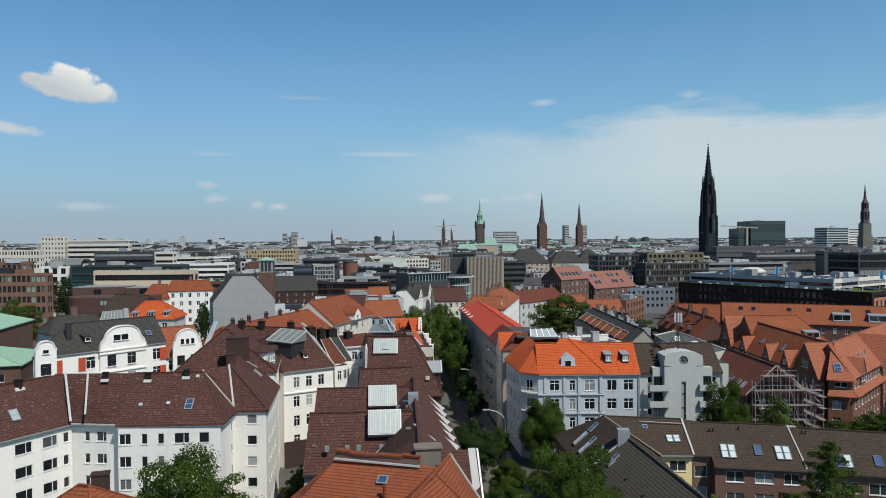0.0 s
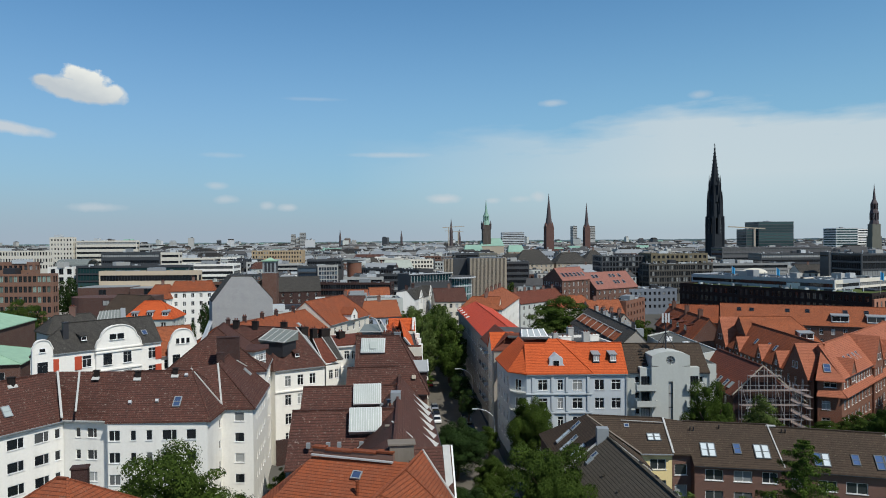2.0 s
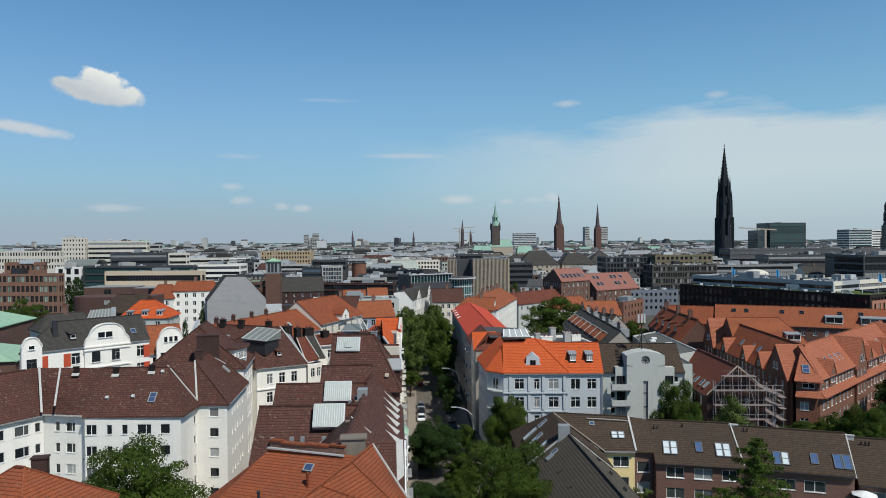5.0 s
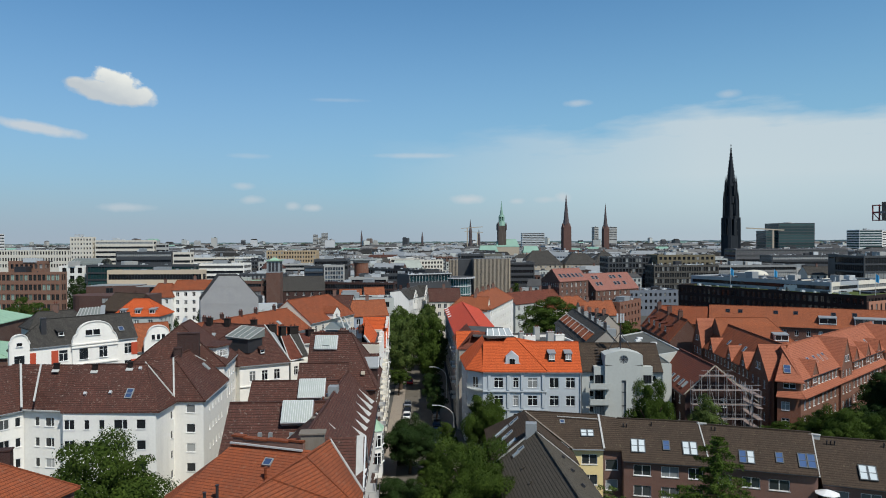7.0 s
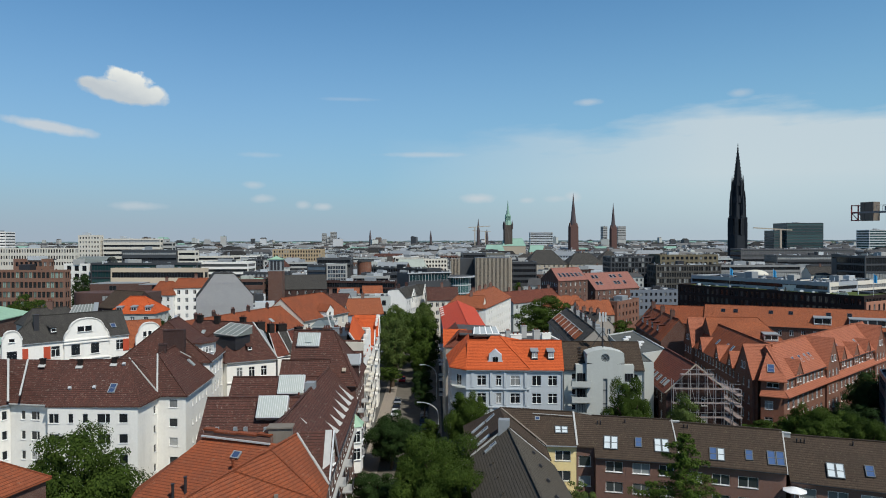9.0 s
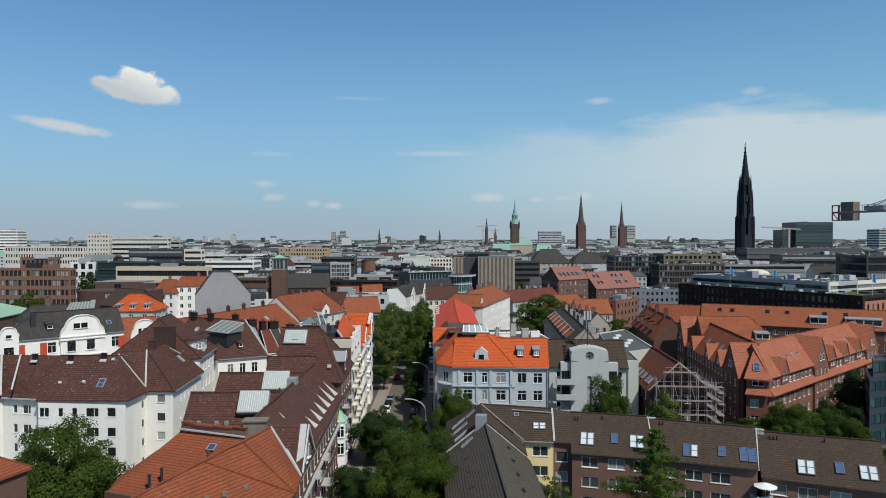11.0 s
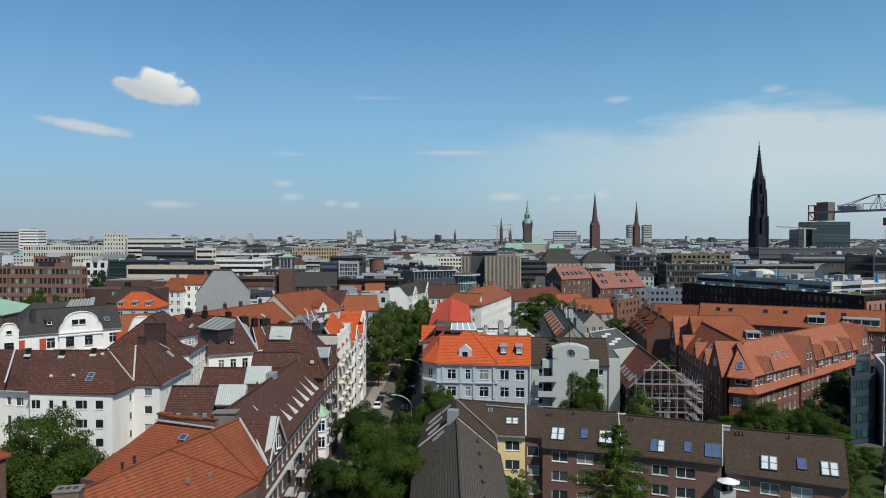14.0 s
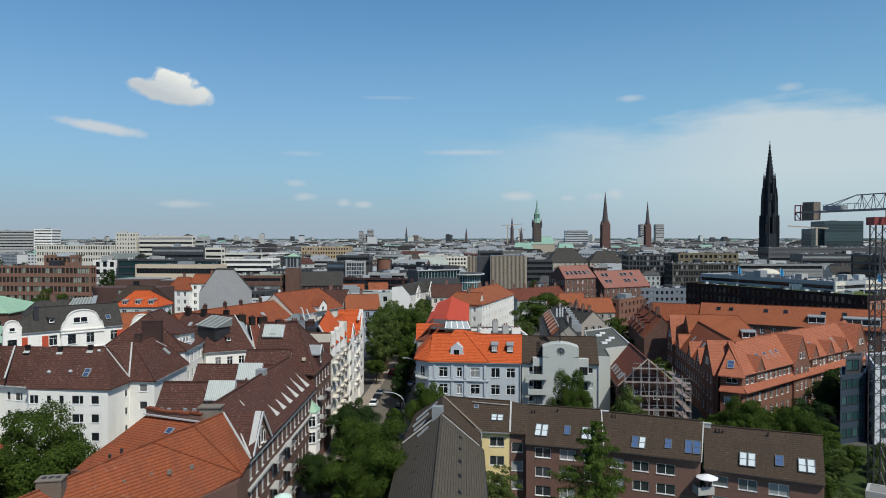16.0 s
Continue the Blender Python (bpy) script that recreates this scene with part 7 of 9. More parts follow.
tree(-137, 222, 22, 8.0, "mid", 0.2, "green tree before the brick office")
tree(-150, 226, 17, 7.0, "mid", 0.2, "green tree before the brick office")
for x, y, h, r in ((-172, 312, 24, 7), (-166, 318, 20, 7), (-62.0, 159, 21.4, 3.2), (-58.8, 160, 21.2, 2.6), (-88.0, 252, 18.0, 3.2)):
    tree(x, y, h, r, "dark", 0.15, "dark green tree among the roofs")

# conifer before the terrace
cf = thing("conifer", "light green larch with drooping branches", "tree", "", (45.2, 80.5, 0))
cmesh = Mesh()
rnd = random.Random(5)
limbs = Mesh()
for k in range(74):
    f = (k + rnd.random()) / 74
    zb = 2.6 + 13.4 * f
    R = 7.6 * (1 - f) ** 0.75 * rnd.uniform(0.45, 1.2) + 0.35
    a = k * 2.399 + rnd.uniform(-0.3, 0.3)
    rise = rnd.uniform(0.0, 0.3)
    ca, sa = math.cos(a), math.sin(a)
    limbs.cyl((0, 0, zb), (R * 0.9 * ca, R * 0.9 * sa, zb + R * (rise - 0.12)), 0.06, 0.02, 5)
    for i in range(int(150 + 95 * R)):
        s = rnd.random() ** 0.75
        w = R * 0.085 * (1.2 - s) + 0.06
        o = rnd.gauss(0, w)
        z = zb + R * s * (rise - 0.12 * s) - abs(rnd.gauss(0, 0.16 + 0.05 * R))
        p = Vector((R * s * ca - o * sa, R * s * sa + o * ca, z))
        nn = Vector((rnd.uniform(-1, 1), rnd.uniform(-1, 1), rnd.uniform(0.2, 1))).normalized()
        u = nn.cross(Vector((rnd.uniform(-1, 1), rnd.uniform(-1, 1), 0.1))).normalized()
        v = nn.cross(u)
        q_ = rnd.uniform(0.07, 0.18)
        kk = len(cmesh.v)
        cmesh.v += [tuple(p + u * q_), tuple(p + v * q_ * 0.4), tuple(p - u * q_), tuple(p - v * q_ * 0.4)]
        cmesh.f.append((kk, kk + 1, kk + 2, kk + 3))
        cmesh.mi.append(0)
limbs.to("limb", BARK, cf)
cmesh.to("crown", leafy("larch_needles", (0.055, 0.098, 0.016), (0.10, 0.152, 0.026)), cf)
tk = Mesh()
tk.cyl((0, 0, 0), (0, 0, 16.2), 0.22, 0.04, 8)
tk.to("trunk", BARK, cf)


# ---- street furniture and cars ----
def lamp(x, y, h, reach, ang):
    th = thing("street_lamp", "tall grey street lamp with curved arm", "lamp", "street lamps", (x, y, 0))
    M = Mesh()
    pts = [(0, 0, 0), (0, 0, h * 0.72)] + [(-reach * (1 - math.cos(radians(a))), 0, h * 0.72 + h * 0.28 * math.sin(radians(a))) for a in (20, 40, 60, 80, 90)]
    pts = [(p[0] * math.cos(ang), p[0] * math.sin(ang), p[2]) for p in pts]
    for a, b in zip(pts, pts[1:]):
        M.cyl(a, b, 0.09, 0.075, 8)
    M.to("pole", PALEMETAL, th)
    L = Mesh()
    e = pts[-1]
    L.box(e[0] - 0.35 * math.cos(ang), e[1] - 0.35 * math.sin(ang), e[2] - 0.1, 0.9, 0.3, 0.16, ang)
    L.to("lamp_head", PALEMETAL, th)


lamp(8.2, 165.0, 8.6, 3.4, -0.05)
lamp(11.3, 127.0, 8.2, 3.4, -0.05)


def car_meshes(paint):
    body = Mesh()
    prof = [(-2.15, 0.35), (-2.2, 0.7), (-1.95, 0.92), (-1.0, 0.98), (1.2, 0.98), (2.05, 0.85), (2.2, 0.6), (2.15, 0.3)]
    lft, rgt = [(x, -0.86, z) for x, z in prof], [(x, 0.86, z) for x, z in prof]
    body.face(lft[::-1])
    body.face(rgt)
    for i in range(len(prof)):
        j = (i + 1) % len(prof)
        body.face([lft[i], lft[j], rgt[j], rgt[i]])
    roofp = [(-1.75, 0.95, 0.82), (-1.25, 1.42, 0.64), (0.35, 1.45, 0.64), (1.15, 0.97, 0.82)]
    cab = Mesh()
    a, b = [(x, -w, z) for x, z, w in roofp], [(x, w, z) for x, z, w in roofp]
    cab.face(a[::-1])
    cab.face(b)
    for i in (0, 2):
        cab.face([a[i], a[i + 1], b[i + 1], b[i]])
    top = Mesh()
    top.quadbox([(-1.25, -0.64), (0.35, -0.64), (0.35, 0.64), (-1.25, 0.64)], 1.41, 1.47)
    wheel = Mesh()
    wheel.cyl((0, -0.1, 0), (0, 0.1, 0), 0.32, 0.32, 14)
    rim = Mesh()
    rim.cyl((0, -0.11, 0), (0, 0.11, 0), 0.19, 0.19, 10)
    light = Mesh()
    light.box(0, 0, -0.08, 0.08, 0.36, 0.16)
    return {"body": body.mesh("body", paint), "cabin_glass": cab.mesh("cabin_glass", GLASS), "car_roof": top.mesh("car_roof", paint), "wheel": wheel.mesh("wheel", DARKMETAL), "rim": rim.mesh("rim", PALEMETAL), "headlight": light.mesh("headlight", TRIMW)}


def car(x, y, ang, colour, paint):
    th = thing("car", colour + " parked car at the kerb", "car", "parked cars", (x, y, 0.02))
    th.rotation_euler = (0, 0, ang)
    ms = car_meshes(paint)
    for n in ("body", "cabin_glass", "car_roof"):
        put(n, ms[n], th, Matrix.Identity(4))
    for sx in (-1.35, 1.4):
        for sy in (-0.78, 0.78):
            w = put("wheel", ms["wheel"], th, Matrix.Translation((sx, sy, 0.32)))
            put("rim", ms["rim"], w, Matrix.Identity(4))
    for sy in (-0.6, 0.6):
        put("headlight", ms["headlight"], th, Matrix.Translation((2.17, sy, 0.66)))


CARS = {"black": plain("black_car_paint", (0.02, 0.02, 0.022), 0.2, 0.1, 0.05), "white": plain("white_car_paint", (0.75, 0.76, 0.77), 0.25, 0, 0.03), "silver": plain("silver_car_paint", (0.42, 0.44, 0.46), 0.25, 0.6, 0.05), "blue": plain("blue_car_paint", (0.05, 0.09, 0.2), 0.25, 0.1, 0.05), "red": plain("red_car_paint", (0.4, 0.03, 0.03), 0.25, 0.1, 0.05)}
st_ang = math.pi / 2 + 0.0765
for y, off, c in ((148.8, -3.3, "white"), (154.2, -3.3, "black"), (160.0, -3.3, "silver"), (118, -3.3, "black"), (124, -3.3, "silver"), (136, 3.3, "blue"), (142, 3.3, "black"), (148, 3.3, "silver"), (154, 3.3, "black"), (172, 3.3, "white"), (112, 3.3, "black"), (130, 3.3, "silver"), (186, -3.3, "red")):
    car(*on_street(y, off), st_ang, c, CARS[c])
car(98.5, 107.0, 0.9, "red", CARS["red"])
um = thing("parasol", "white parasol on the terrace balcony", "parasol", "", (60.6, 84.9, 5.2))
P = Mesh()
P.cyl((0, 0, 0), (0, 0, 2.5), 0.04, 0.04, 6)
P.to("pole", PALEMETAL, um)
P = Mesh()
for i in range(8):
    a, b = i * 0.7854, (i + 1) * 0.7854
    P.face([(1.5 * math.cos(a), 1.5 * math.sin(a), 2.2), (1.5 * math.cos(b), 1.5 * math.sin(b), 2.2), (0, 0, 2.7)])
    P.face([(1.5 * math.cos(b), 1.5 * math.sin(b), 2.15), (1.5 * math.cos(a), 1.5 * math.sin(a), 2.15), (0, 0, 2.62)])
P.to("canopy", TRIMW, um)
um2 = thing("parasol", "pale green parasol on a street balcony", "parasol", "", (4.1, 75.4, 3.9))
put("canopy", P.mesh("canopy", plain("pale_green_cloth", (0.55, 0.72, 0.66), 0.8)), um2, Matrix.Diagonal((0.8, 0.8, 0.9, 1)))
P = Mesh()
P.cyl((0, 0, 0), (0, 0, 2.2), 0.035, 0.035, 6)
P.to("pole", PALEMETAL, um2)
shd = thing("shed", "garden shed with pale flat roof", "shed")
flat_block(shd, [(86.0, 96.0), (91.0, 93.4), (93.0, 97.0), (88.0, 99.6)], 2.6, CONCRETE, FELTPALE, parapet=0.1)


# ---- tower crane ----
cr = thing("tower_crane", "tower crane with counter jib and concrete ballast", "crane", "", (89.6, 100.3, 0))
REDM = plain("red_oxide_metal", (0.25, 0.04, 0.035), 0.6)
jd = Vector((-7.1, 15.4, 0)).normalized()
js = Vector((jd.y, -jd.x, 0))
for i, sx in enumerate((-0.9, 0.9)):
    for sy in (-0.9, 0.9):
        P = Mesh()
        P.beam((sx, sy, 0), (sx, sy, 42.0), 0.16)
        P.to("mast_leg", DARKMETAL, cr)
lat = Mesh()
for k in range(21):
    z = 2.0 * k
    c = [(-0.9, -0.9), (0.9, -0.9), (0.9, 0.9), (-0.9, 0.9)]
    for i in range(4):
        a, b = c[i], c[(i + 1) % 4]
        lat.beam((*a, z), (*b, z), 0.08)
        lat.beam((*a, z), (*b, z + 2.0), 0.07)
lat.to("mast_lattice", DARKMETAL, cr)
P = Mesh()
P.box(0, 0, 42.0, 2.6, 2.6, 1.2)
P.to("slewing_ring", REDM, cr)
J = Mesh()


def jp(s, o, z):
    p = jd * s + js * o
    return (p.x, p.y, z)


for o in (-0.7, 0.7):
    J.beam(jp(-30, o, 44.4), jp(15.4, o, 44.4), 0.16, 0.3)
    J.beam(jp(-30, o * 0.1, 46.8), jp(4, o * 0.1, 46.8), 0.16)
    for k in range(17):
        s = -30 + 2 * k
        J.beam(jp(s, o, 44.4), jp(s + 1, 0, 46.8), 0.08)
        J.beam(jp(s + 1, 0, 46.8), jp(s + 2, o, 44.4), 0.08)
    J.beam(jp(4, 0, 46.8), jp(9.5, o, 45.2), 0.1)
    for k in range(5):
        s = 3.0 + 2 * k
        J.beam(jp(s, o, 44.4), jp(s, o, 45.5), 0.05)
    J.beam(jp(3, o, 45.5), jp(11, o, 45.5), 0.05)
for k in range(12):
    J.beam(jp(-30 + 4 * k, -0.7, 44.4), jp(-30 + 4 * k, 0.7, 44.4), 0.1)
J.to("jib", plain("worn_grey_steel", (0.23, 0.22, 0.22), 0.6, vary=0.3, scale=1.5), cr, "grey lattice jib")
P = Mesh()
for s in (11.9, 12.7, 13.5):
    c = jd * s
    P.box(c.x, c.y, 43.0, 0.74, 1.5, 3.1, math.atan2(jd.y, jd.x))
P.to("ballast", plain("stained_concrete", (0.17, 0.145, 0.12), 0.9, vary=0.3, scale=0.8), cr)
P = Mesh()
for o in (-0.8, 0.8):
    for s in (14.2, 15.4):
        P.beam(jp(s, o, 43.0), jp(s, o, 45.7), 0.16)
    for z in (43.1, 44.4, 45.6):
        P.beam(jp(14.2, o, z), jp(15.4, o, z), 0.14)
    P.beam(jp(14.2, o, 43.1), jp(15.4, o, 44.4), 0.1)
for z in (43.1, 45.6):
    P.beam(jp(15.4, -0.8, z), jp(15.4, 0.8, z), 0.14)
P.to("end_frame", REDM, cr)
P = Mesh()
c = js * 1.9 - jd * 0.8
P.box(c.x, c.y, 42.2, 1.5, 1.5, 2.1, math.atan2(jd.y, jd.x))
P.to("cab", PALEMETAL, cr)
P = Mesh()
c = jd * 8.0
P.box(c.x, c.y, 44.6, 3.4, 1.3, 0.7, math.atan2(jd.y, jd.x))
P.to("winch", ZINC, cr)

# ---- glass office beside the crane ----
go1 = thing("office_building", "dark glass office with white end wall", "building")
zz = storeys(11.6, 3.2, 4)
flat_block(go1, [(96.5, 128.8), (102.4, 131.8), (107.0, 141.0), (100.6, 138.4)], 13.4, plain("navy_panel", (0.035, 0.05, 0.07), 0.4, vary=0.2, scale=0.3), FELTPALE, (grid_wins(6.6, 4, zz, 1.3, 1.7, "plain", 0.3), None, None, grid_wins(10.4, 5, zz, 1.8, 1.7, "plain", 0.3)), pane_mat=GLASSGREEN, frame_mat=DARKMETAL)
flat_block(go1, [(98.6, 131.6), (102.2, 133.4), (105.4, 139.6), (101.6, 137.8)], 16.2, DARKFACADE, FELT, (grid_wins(4.0, 2, [14.8], 1.5, 2.0, "plain", 0.3), None, None, grid_wins(7, 4, [14.8], 1.4, 2.0, "plain", 0.4)), z0=13.0, pane_mat=GLASSGREEN, frame_mat=DARKMETAL)
go2 = thing("office_building", "pale grey panelled office wing with dark windows", "building")
flat_block(go2, [(102.6, 129.0), (121.0, 138.0), (118.0, 148.0), (107.4, 142.5)], 15.6, plaster("pale_grey_panel", (0.5, 0.53, 0.56)), FELT, (grid_wins(20.4, 8, zz + [14.2], 1.7, 2.0, "plain", 1.6), None, None, None), pane_mat=GLASSGREEN, frame_mat=PALEMETAL)


# ---- the city behind ----
FAR_WIN = {}


def far_window(w, h, style, glassm, framem):
    key = (round(w, 1), round(h, 1), style, glassm.name, framem.name)
    if key not in FAR_WIN:
        M = Mesh()
        M.face([(-w / 2, 0, -h / 2), (w / 2, 0, -h / 2), (w / 2, 0, h / 2), (-w / 2, 0, h / 2)], 0)
        n = max(1, int(w / 1.4)) if style == "band" else 2
        for i in range(n + 1):
            x = -w / 2 + w * i / n
            M.quadbox([(x - 0.06, -0.06), (x + 0.06, -0.06), (x + 0.06, 0.0), (x - 0.06, 0.0)], -h / 2, h / 2, 1)
        for z in (-h / 2, h / 2 - 0.08):
            M.quadbox([(-w / 2, -0.07), (w / 2, -0.07), (w / 2, 0.0), (-w / 2, 0.0)], z, z + 0.08, 1)
        FAR_WIN[key] = M.mesh("window", [glassm, framem])
    return FAR_WIN[key]


def far_facade(M, th, a, b, z0, z1, wins, glassm, framem, mi=0, deep=0.3, bare=False):
    a, b = Vector((*a, 0)), Vector((*b, 0))
    L = (b - a).length
    u = (b - a) / L
    out = Vector((u.y, -u.x, 0))
    wins = [w for w in wins if w[0] - w[2] / 2 > 0.05 and w[0] + w[2] / 2 < L - 0.05 and w[1] + w[3] / 2 < z1 and w[1] - w[3] / 2 > z0]
    P = lambda s, z, d=0.0: a + u * s + Vector((0, 0, z)) - out * d
    xs = sorted({0.0, L, *[w[0] - w[2] / 2 for w in wins], *[w[0] + w[2] / 2 for w in wins]})
    zs_ = sorted({z0, z1, *[w[1] - w[3] / 2 for w in wins], *[w[1] + w[3] / 2 for w in wins]})
    for k in range(len(zs_) - 1):
        zm, run = (zs_[k] + zs_[k + 1]) / 2, None
        for i in range(len(xs) - 1):
            xm = (xs[i] + xs[i + 1]) / 2
            hole = any(abs(xm - w[0]) < w[2] / 2 and abs(zm - w[1]) < w[3] / 2 for w in wins)
            if not hole and run is None:
                run = xs[i]
            if run is not None and (hole or i == len(xs) - 2):
                e = xs[i] if hole else xs[i + 1]
                M.face([P(run, zs_[k]), P(e, zs_[k]), P(e, zs_[k + 1]), P(run, zs_[k + 1])], mi)
                run = None
    ang = math.atan2(u.y, u.x)
    for s, zc, w, h, style in wins:
        x0, x1, y0, y1 = s - w / 2, s + w / 2, zc - h / 2, zc + h / 2
        for p, q, r, t_ in ((x0, y0, x1, y0), (x1, y0, x1, y1), (x1, y1, x0, y1), (x0, y1, x0, y0)):
            M.face([P(p, q), P(p, q, deep), P(r, t_, deep), P(r, t_)], mi)
        if bare:
            continue
        put("window", far_window(w, h, style, glassm, framem), th, Matrix.Translation(P(s, zc, deep - 0.02)) @ Matrix.Rotation(ang, 4, "Z"))


def office(label, a, b, depth, h, wall, top=None, style="band", step=3.6, rows=4, cols=10, ww=1.4, wh=1.9, glassm=None, framem=None, sides=True, plant=1, z0=0.0, name="office_building", shift=0.0):
    """A flat-roofed town building with ribbon or punched windows on the sides that show."""
    th = thing(name, label, "building")
    q = quad(a, b, depth)
    glassm, framem = glassm or GLASS, framem or DARKMETAL
    M = Mesh()
    for i in range(4):
        p, r = q[i], q[(i + 1) % 4]
        L = (Vector(r) - Vector(p)).length
        wins = []
        nrm = Vector((r[1] - p[1], p[0] - r[0]))
        faces_walk = nrm.dot(Vector((15.0, -6.0)) - Vector(p)) > 0
        if i == 0 or (sides and i in (1, 3) and faces_walk):
            for k in range(rows):
                z = h - 2.4 - shift - step * k
                if style == "band":
                    wins.append((L / 2, z, L - 1.2, wh, "band"))
                else:
                    n = cols if i == 0 else max(2, int(cols * L / max(1, (Vector(b) - Vector(a)).length)))
                    st = (L - 1.2) / n
                    wins += [(0.6 + st * (j + 0.5), z, min(ww, st * 0.82), wh, "pane") for j in range(n)]
        far_facade(M, th, p, r, z0, h, wins, glassm, framem, 0, 0.3, style == "grid")
        if style == "grid" and wins:
            back_ = Vector((p[1] - r[1], r[0] - p[0])).normalized() * 0.28
            S_ = Mesh()
            p_, r_ = Vector(p) + back_, Vector(r) + back_
            S_.face([(*p_, z0), (*r_, z0), (*r_, h - 0.7), (*p_, h - 0.7)])
            S_.to("glazing", glassm, th)
    c = Vector((sum(p[0] for p in q) / 4, sum(p[1] for p in q) / 4))
    inn = [tuple(Vector(p) + (c - Vector(p)).normalized() * 0.7) for p in q]
    for i in range(4):
        j = (i + 1) % 4
        M.face([(*q[i], h), (*q[j], h), (*inn[j], h), (*inn[i], h)])
        M.face([(*inn[j], h - 0.6), (*inn[i], h - 0.6), (*inn[i], h), (*inn[j], h)])
    M.to("wall", wall, th)
    T = Mesh()
    T.face([(*p, h - 0.6) for p in inn])
    T.to("roof", top or FELTPALE, th)
    rnd_ = random.Random(int(a[0] * 7 + a[1]))
    K = Mesh()
    ab, dp = Vector(b) - Vector(a), Vector(q[3]) - Vector(q[0])
    for i in range(int(6 + ab.length * dp.length / 45)):
        p = Vector(q[0]) + ab * rnd_.uniform(0.08, 0.92) + dp * rnd_.uniform(0.1, 0.9)
        k = rnd_.random()
        if k < 0.45:
            K.box(p.x, p.y, h - 0.6, rnd_.uniform(0.6, 1.8), rnd_.uniform(0.6, 1.4), rnd_.uniform(0.5, 1.3), rnd_.choice([0, 0.2]), rnd_.randrange(3))
        elif k < 0.7:
            K.box(p.x, p.y, h - 0.6, rnd_.uniform(2, 6), 0.5, rnd_.uniform(0.4, 0.8), math.atan2(ab.y, ab.x), rnd_.randrange(3))
        elif k < 0.9:
            K.cyl((p.x, p.y, h - 0.6), (p.x, p.y, h + rnd_.uniform(0.2, 1.4)), 0.25, 0.2, 6, rnd_.randrange(3))
        else:
            K.box(p.x, p.y, h - 0.6, 2.2, 1.4, 0.5, math.atan2(ab.y, ab.x), 0)
    K.to("roof_clutter", [PALEMETAL, ZINC, DARKMETAL], th, kind="stuff")
    ang = math.atan2(b[1] - a[1], b[0] - a[0])
    for i in range(plant):
        f = rnd_.uniform(0.2, 0.8)
        p = c + (Vector(b) - Vector(a)) * (f - 0.5) * 0.7
        K = Mesh()
        K.box(p.x, p.y, h - 0.6, rnd_.uniform(3, 7), rnd_.uniform(2.5, 5), rnd_.uniform(1.6, 3.0), ang)
        K.to("plant_room", rnd_.choice([ZINC, CONCRETE, DARKMETAL, PALEMETAL]), th)
    return th


def pitched(label, a, b, depth, eave, ridge, wall, tile, cols=5, rows=3, hips=(0, 0), mid=0.5, name="town_house", side_cols=3, chim=1):
    th = thing(name, label, "building")
    q = quad(a, b, depth) if not isinstance(depth, list) else [a, b] + depth
    M = Mesh()
    for i in range(4):
        p, r = q[i], q[(i + 1) % 4]
        L = (Vector(r) - Vector(p)).length
        n = cols if i == 0 else side_cols
        wins = []
        nrm = Vector((r[1] - p[1], p[0] - r[0]))
        if i != 2 and n and nrm.dot(Vector((15.0, -6.0)) - Vector(p)) > 0:
            st = (L - 1.0) / n
            wins = [(0.5 + st * (j + 0.5), eave - 1.9 - 3.3 * k, min(1.2, st * 0.6), 1.8, "pane") for j in range(n) for k in range(rows)]
        far_facade(M, th, p, r, 0, eave, wins, GLASS, TRIMW)
    for hh, p, r in ((hips[1], q[1], q[2]), (hips[0], q[3], q[0])):
        if hh == 0:
            m_ = inset(p, r, mid if p is q[1] else 1 - mid)
            M.face([(*p, eave), (*r, eave), (*m_, ridge)])
    M.to("wall", wall, th)
    _, r0, r1, _ = roof(th, q, eave, ridge, hips, mid, tile)
    for i in range(chim):
        p = r0.lerp(r1, (i + 0.6) / (chim + 0.2))
        chimney(th, p.x, p.y, ridge - 1.0, ridge + 1.6, 1.1, 0.7, 0.2, BRICKBROWN, 2)
    return th


# left side
OFFICEBRICK = coursed("ochre_brown_brick", ((0.25, 0.130, 0.088), (0.215, 0.112, 0.076), (0.19, 0.104, 0.074)), (0.22, 0.18, 0.15), 0.25, 0.075, 0.008)
OFFICEGLASS = glass("blinds_behind_glass", (0.02, 0.025, 0.025), (0.30, 0.40, 0.34), 0.35)
office("long brown brick office with rows of windows", (-222, 285), (-164.5, 285), 4.5, 27.0, OFFICEBRICK, FELT, "punch", 4.3, 6, 28, 1.5, 2.6, glassm=OFFICEGLASS, framem=DARKMETAL, shift=-0.1)
office("set back red brick top floor", (-191.5, 290), (-175, 290), 4, 31.8, OFFICEBRICK, FELT, "punch", 4, 1, 7, 1.4, 2.0, z0=26.0, name="office_floor")
office("white building with square windows", (-192.6, 329), (-179.4, 329), 4, 28.3, WHITE, FELTPALE, "punch", 4.0, 4, 3, 2.3, 2.7)
BEIGE = plaster("beige_stone", (0.56, 0.46, 0.34))
office("beige stone office with window band", (-160.4, 315), (-114, 315), 5, 26.6, BEIGE, FELTPALE, "band", 4.2, 1, wh=2.6, shift=0.9)
office("dark glazed upper office block", (-177, 326), (-122.5, 327), 5, 28.8, DARKFACADE, FELTPALE, "band", 3.4, 5, wh=2.7, glassm=GLASSGREEN, plant=2)
office("long white office block with ribbon windows", (-328, 600), (-274, 600), 6, 41.5, CREAM, FELTPALE, "band", 4.2, 6, wh=1.9, plant=2)
office("grey office end with ribbon windows", (-273.5, 603), (-264, 603), 6, 38.4, CONCRETE, FELTPALE, "band", 4.2, 5, wh=1.9, plant=0)
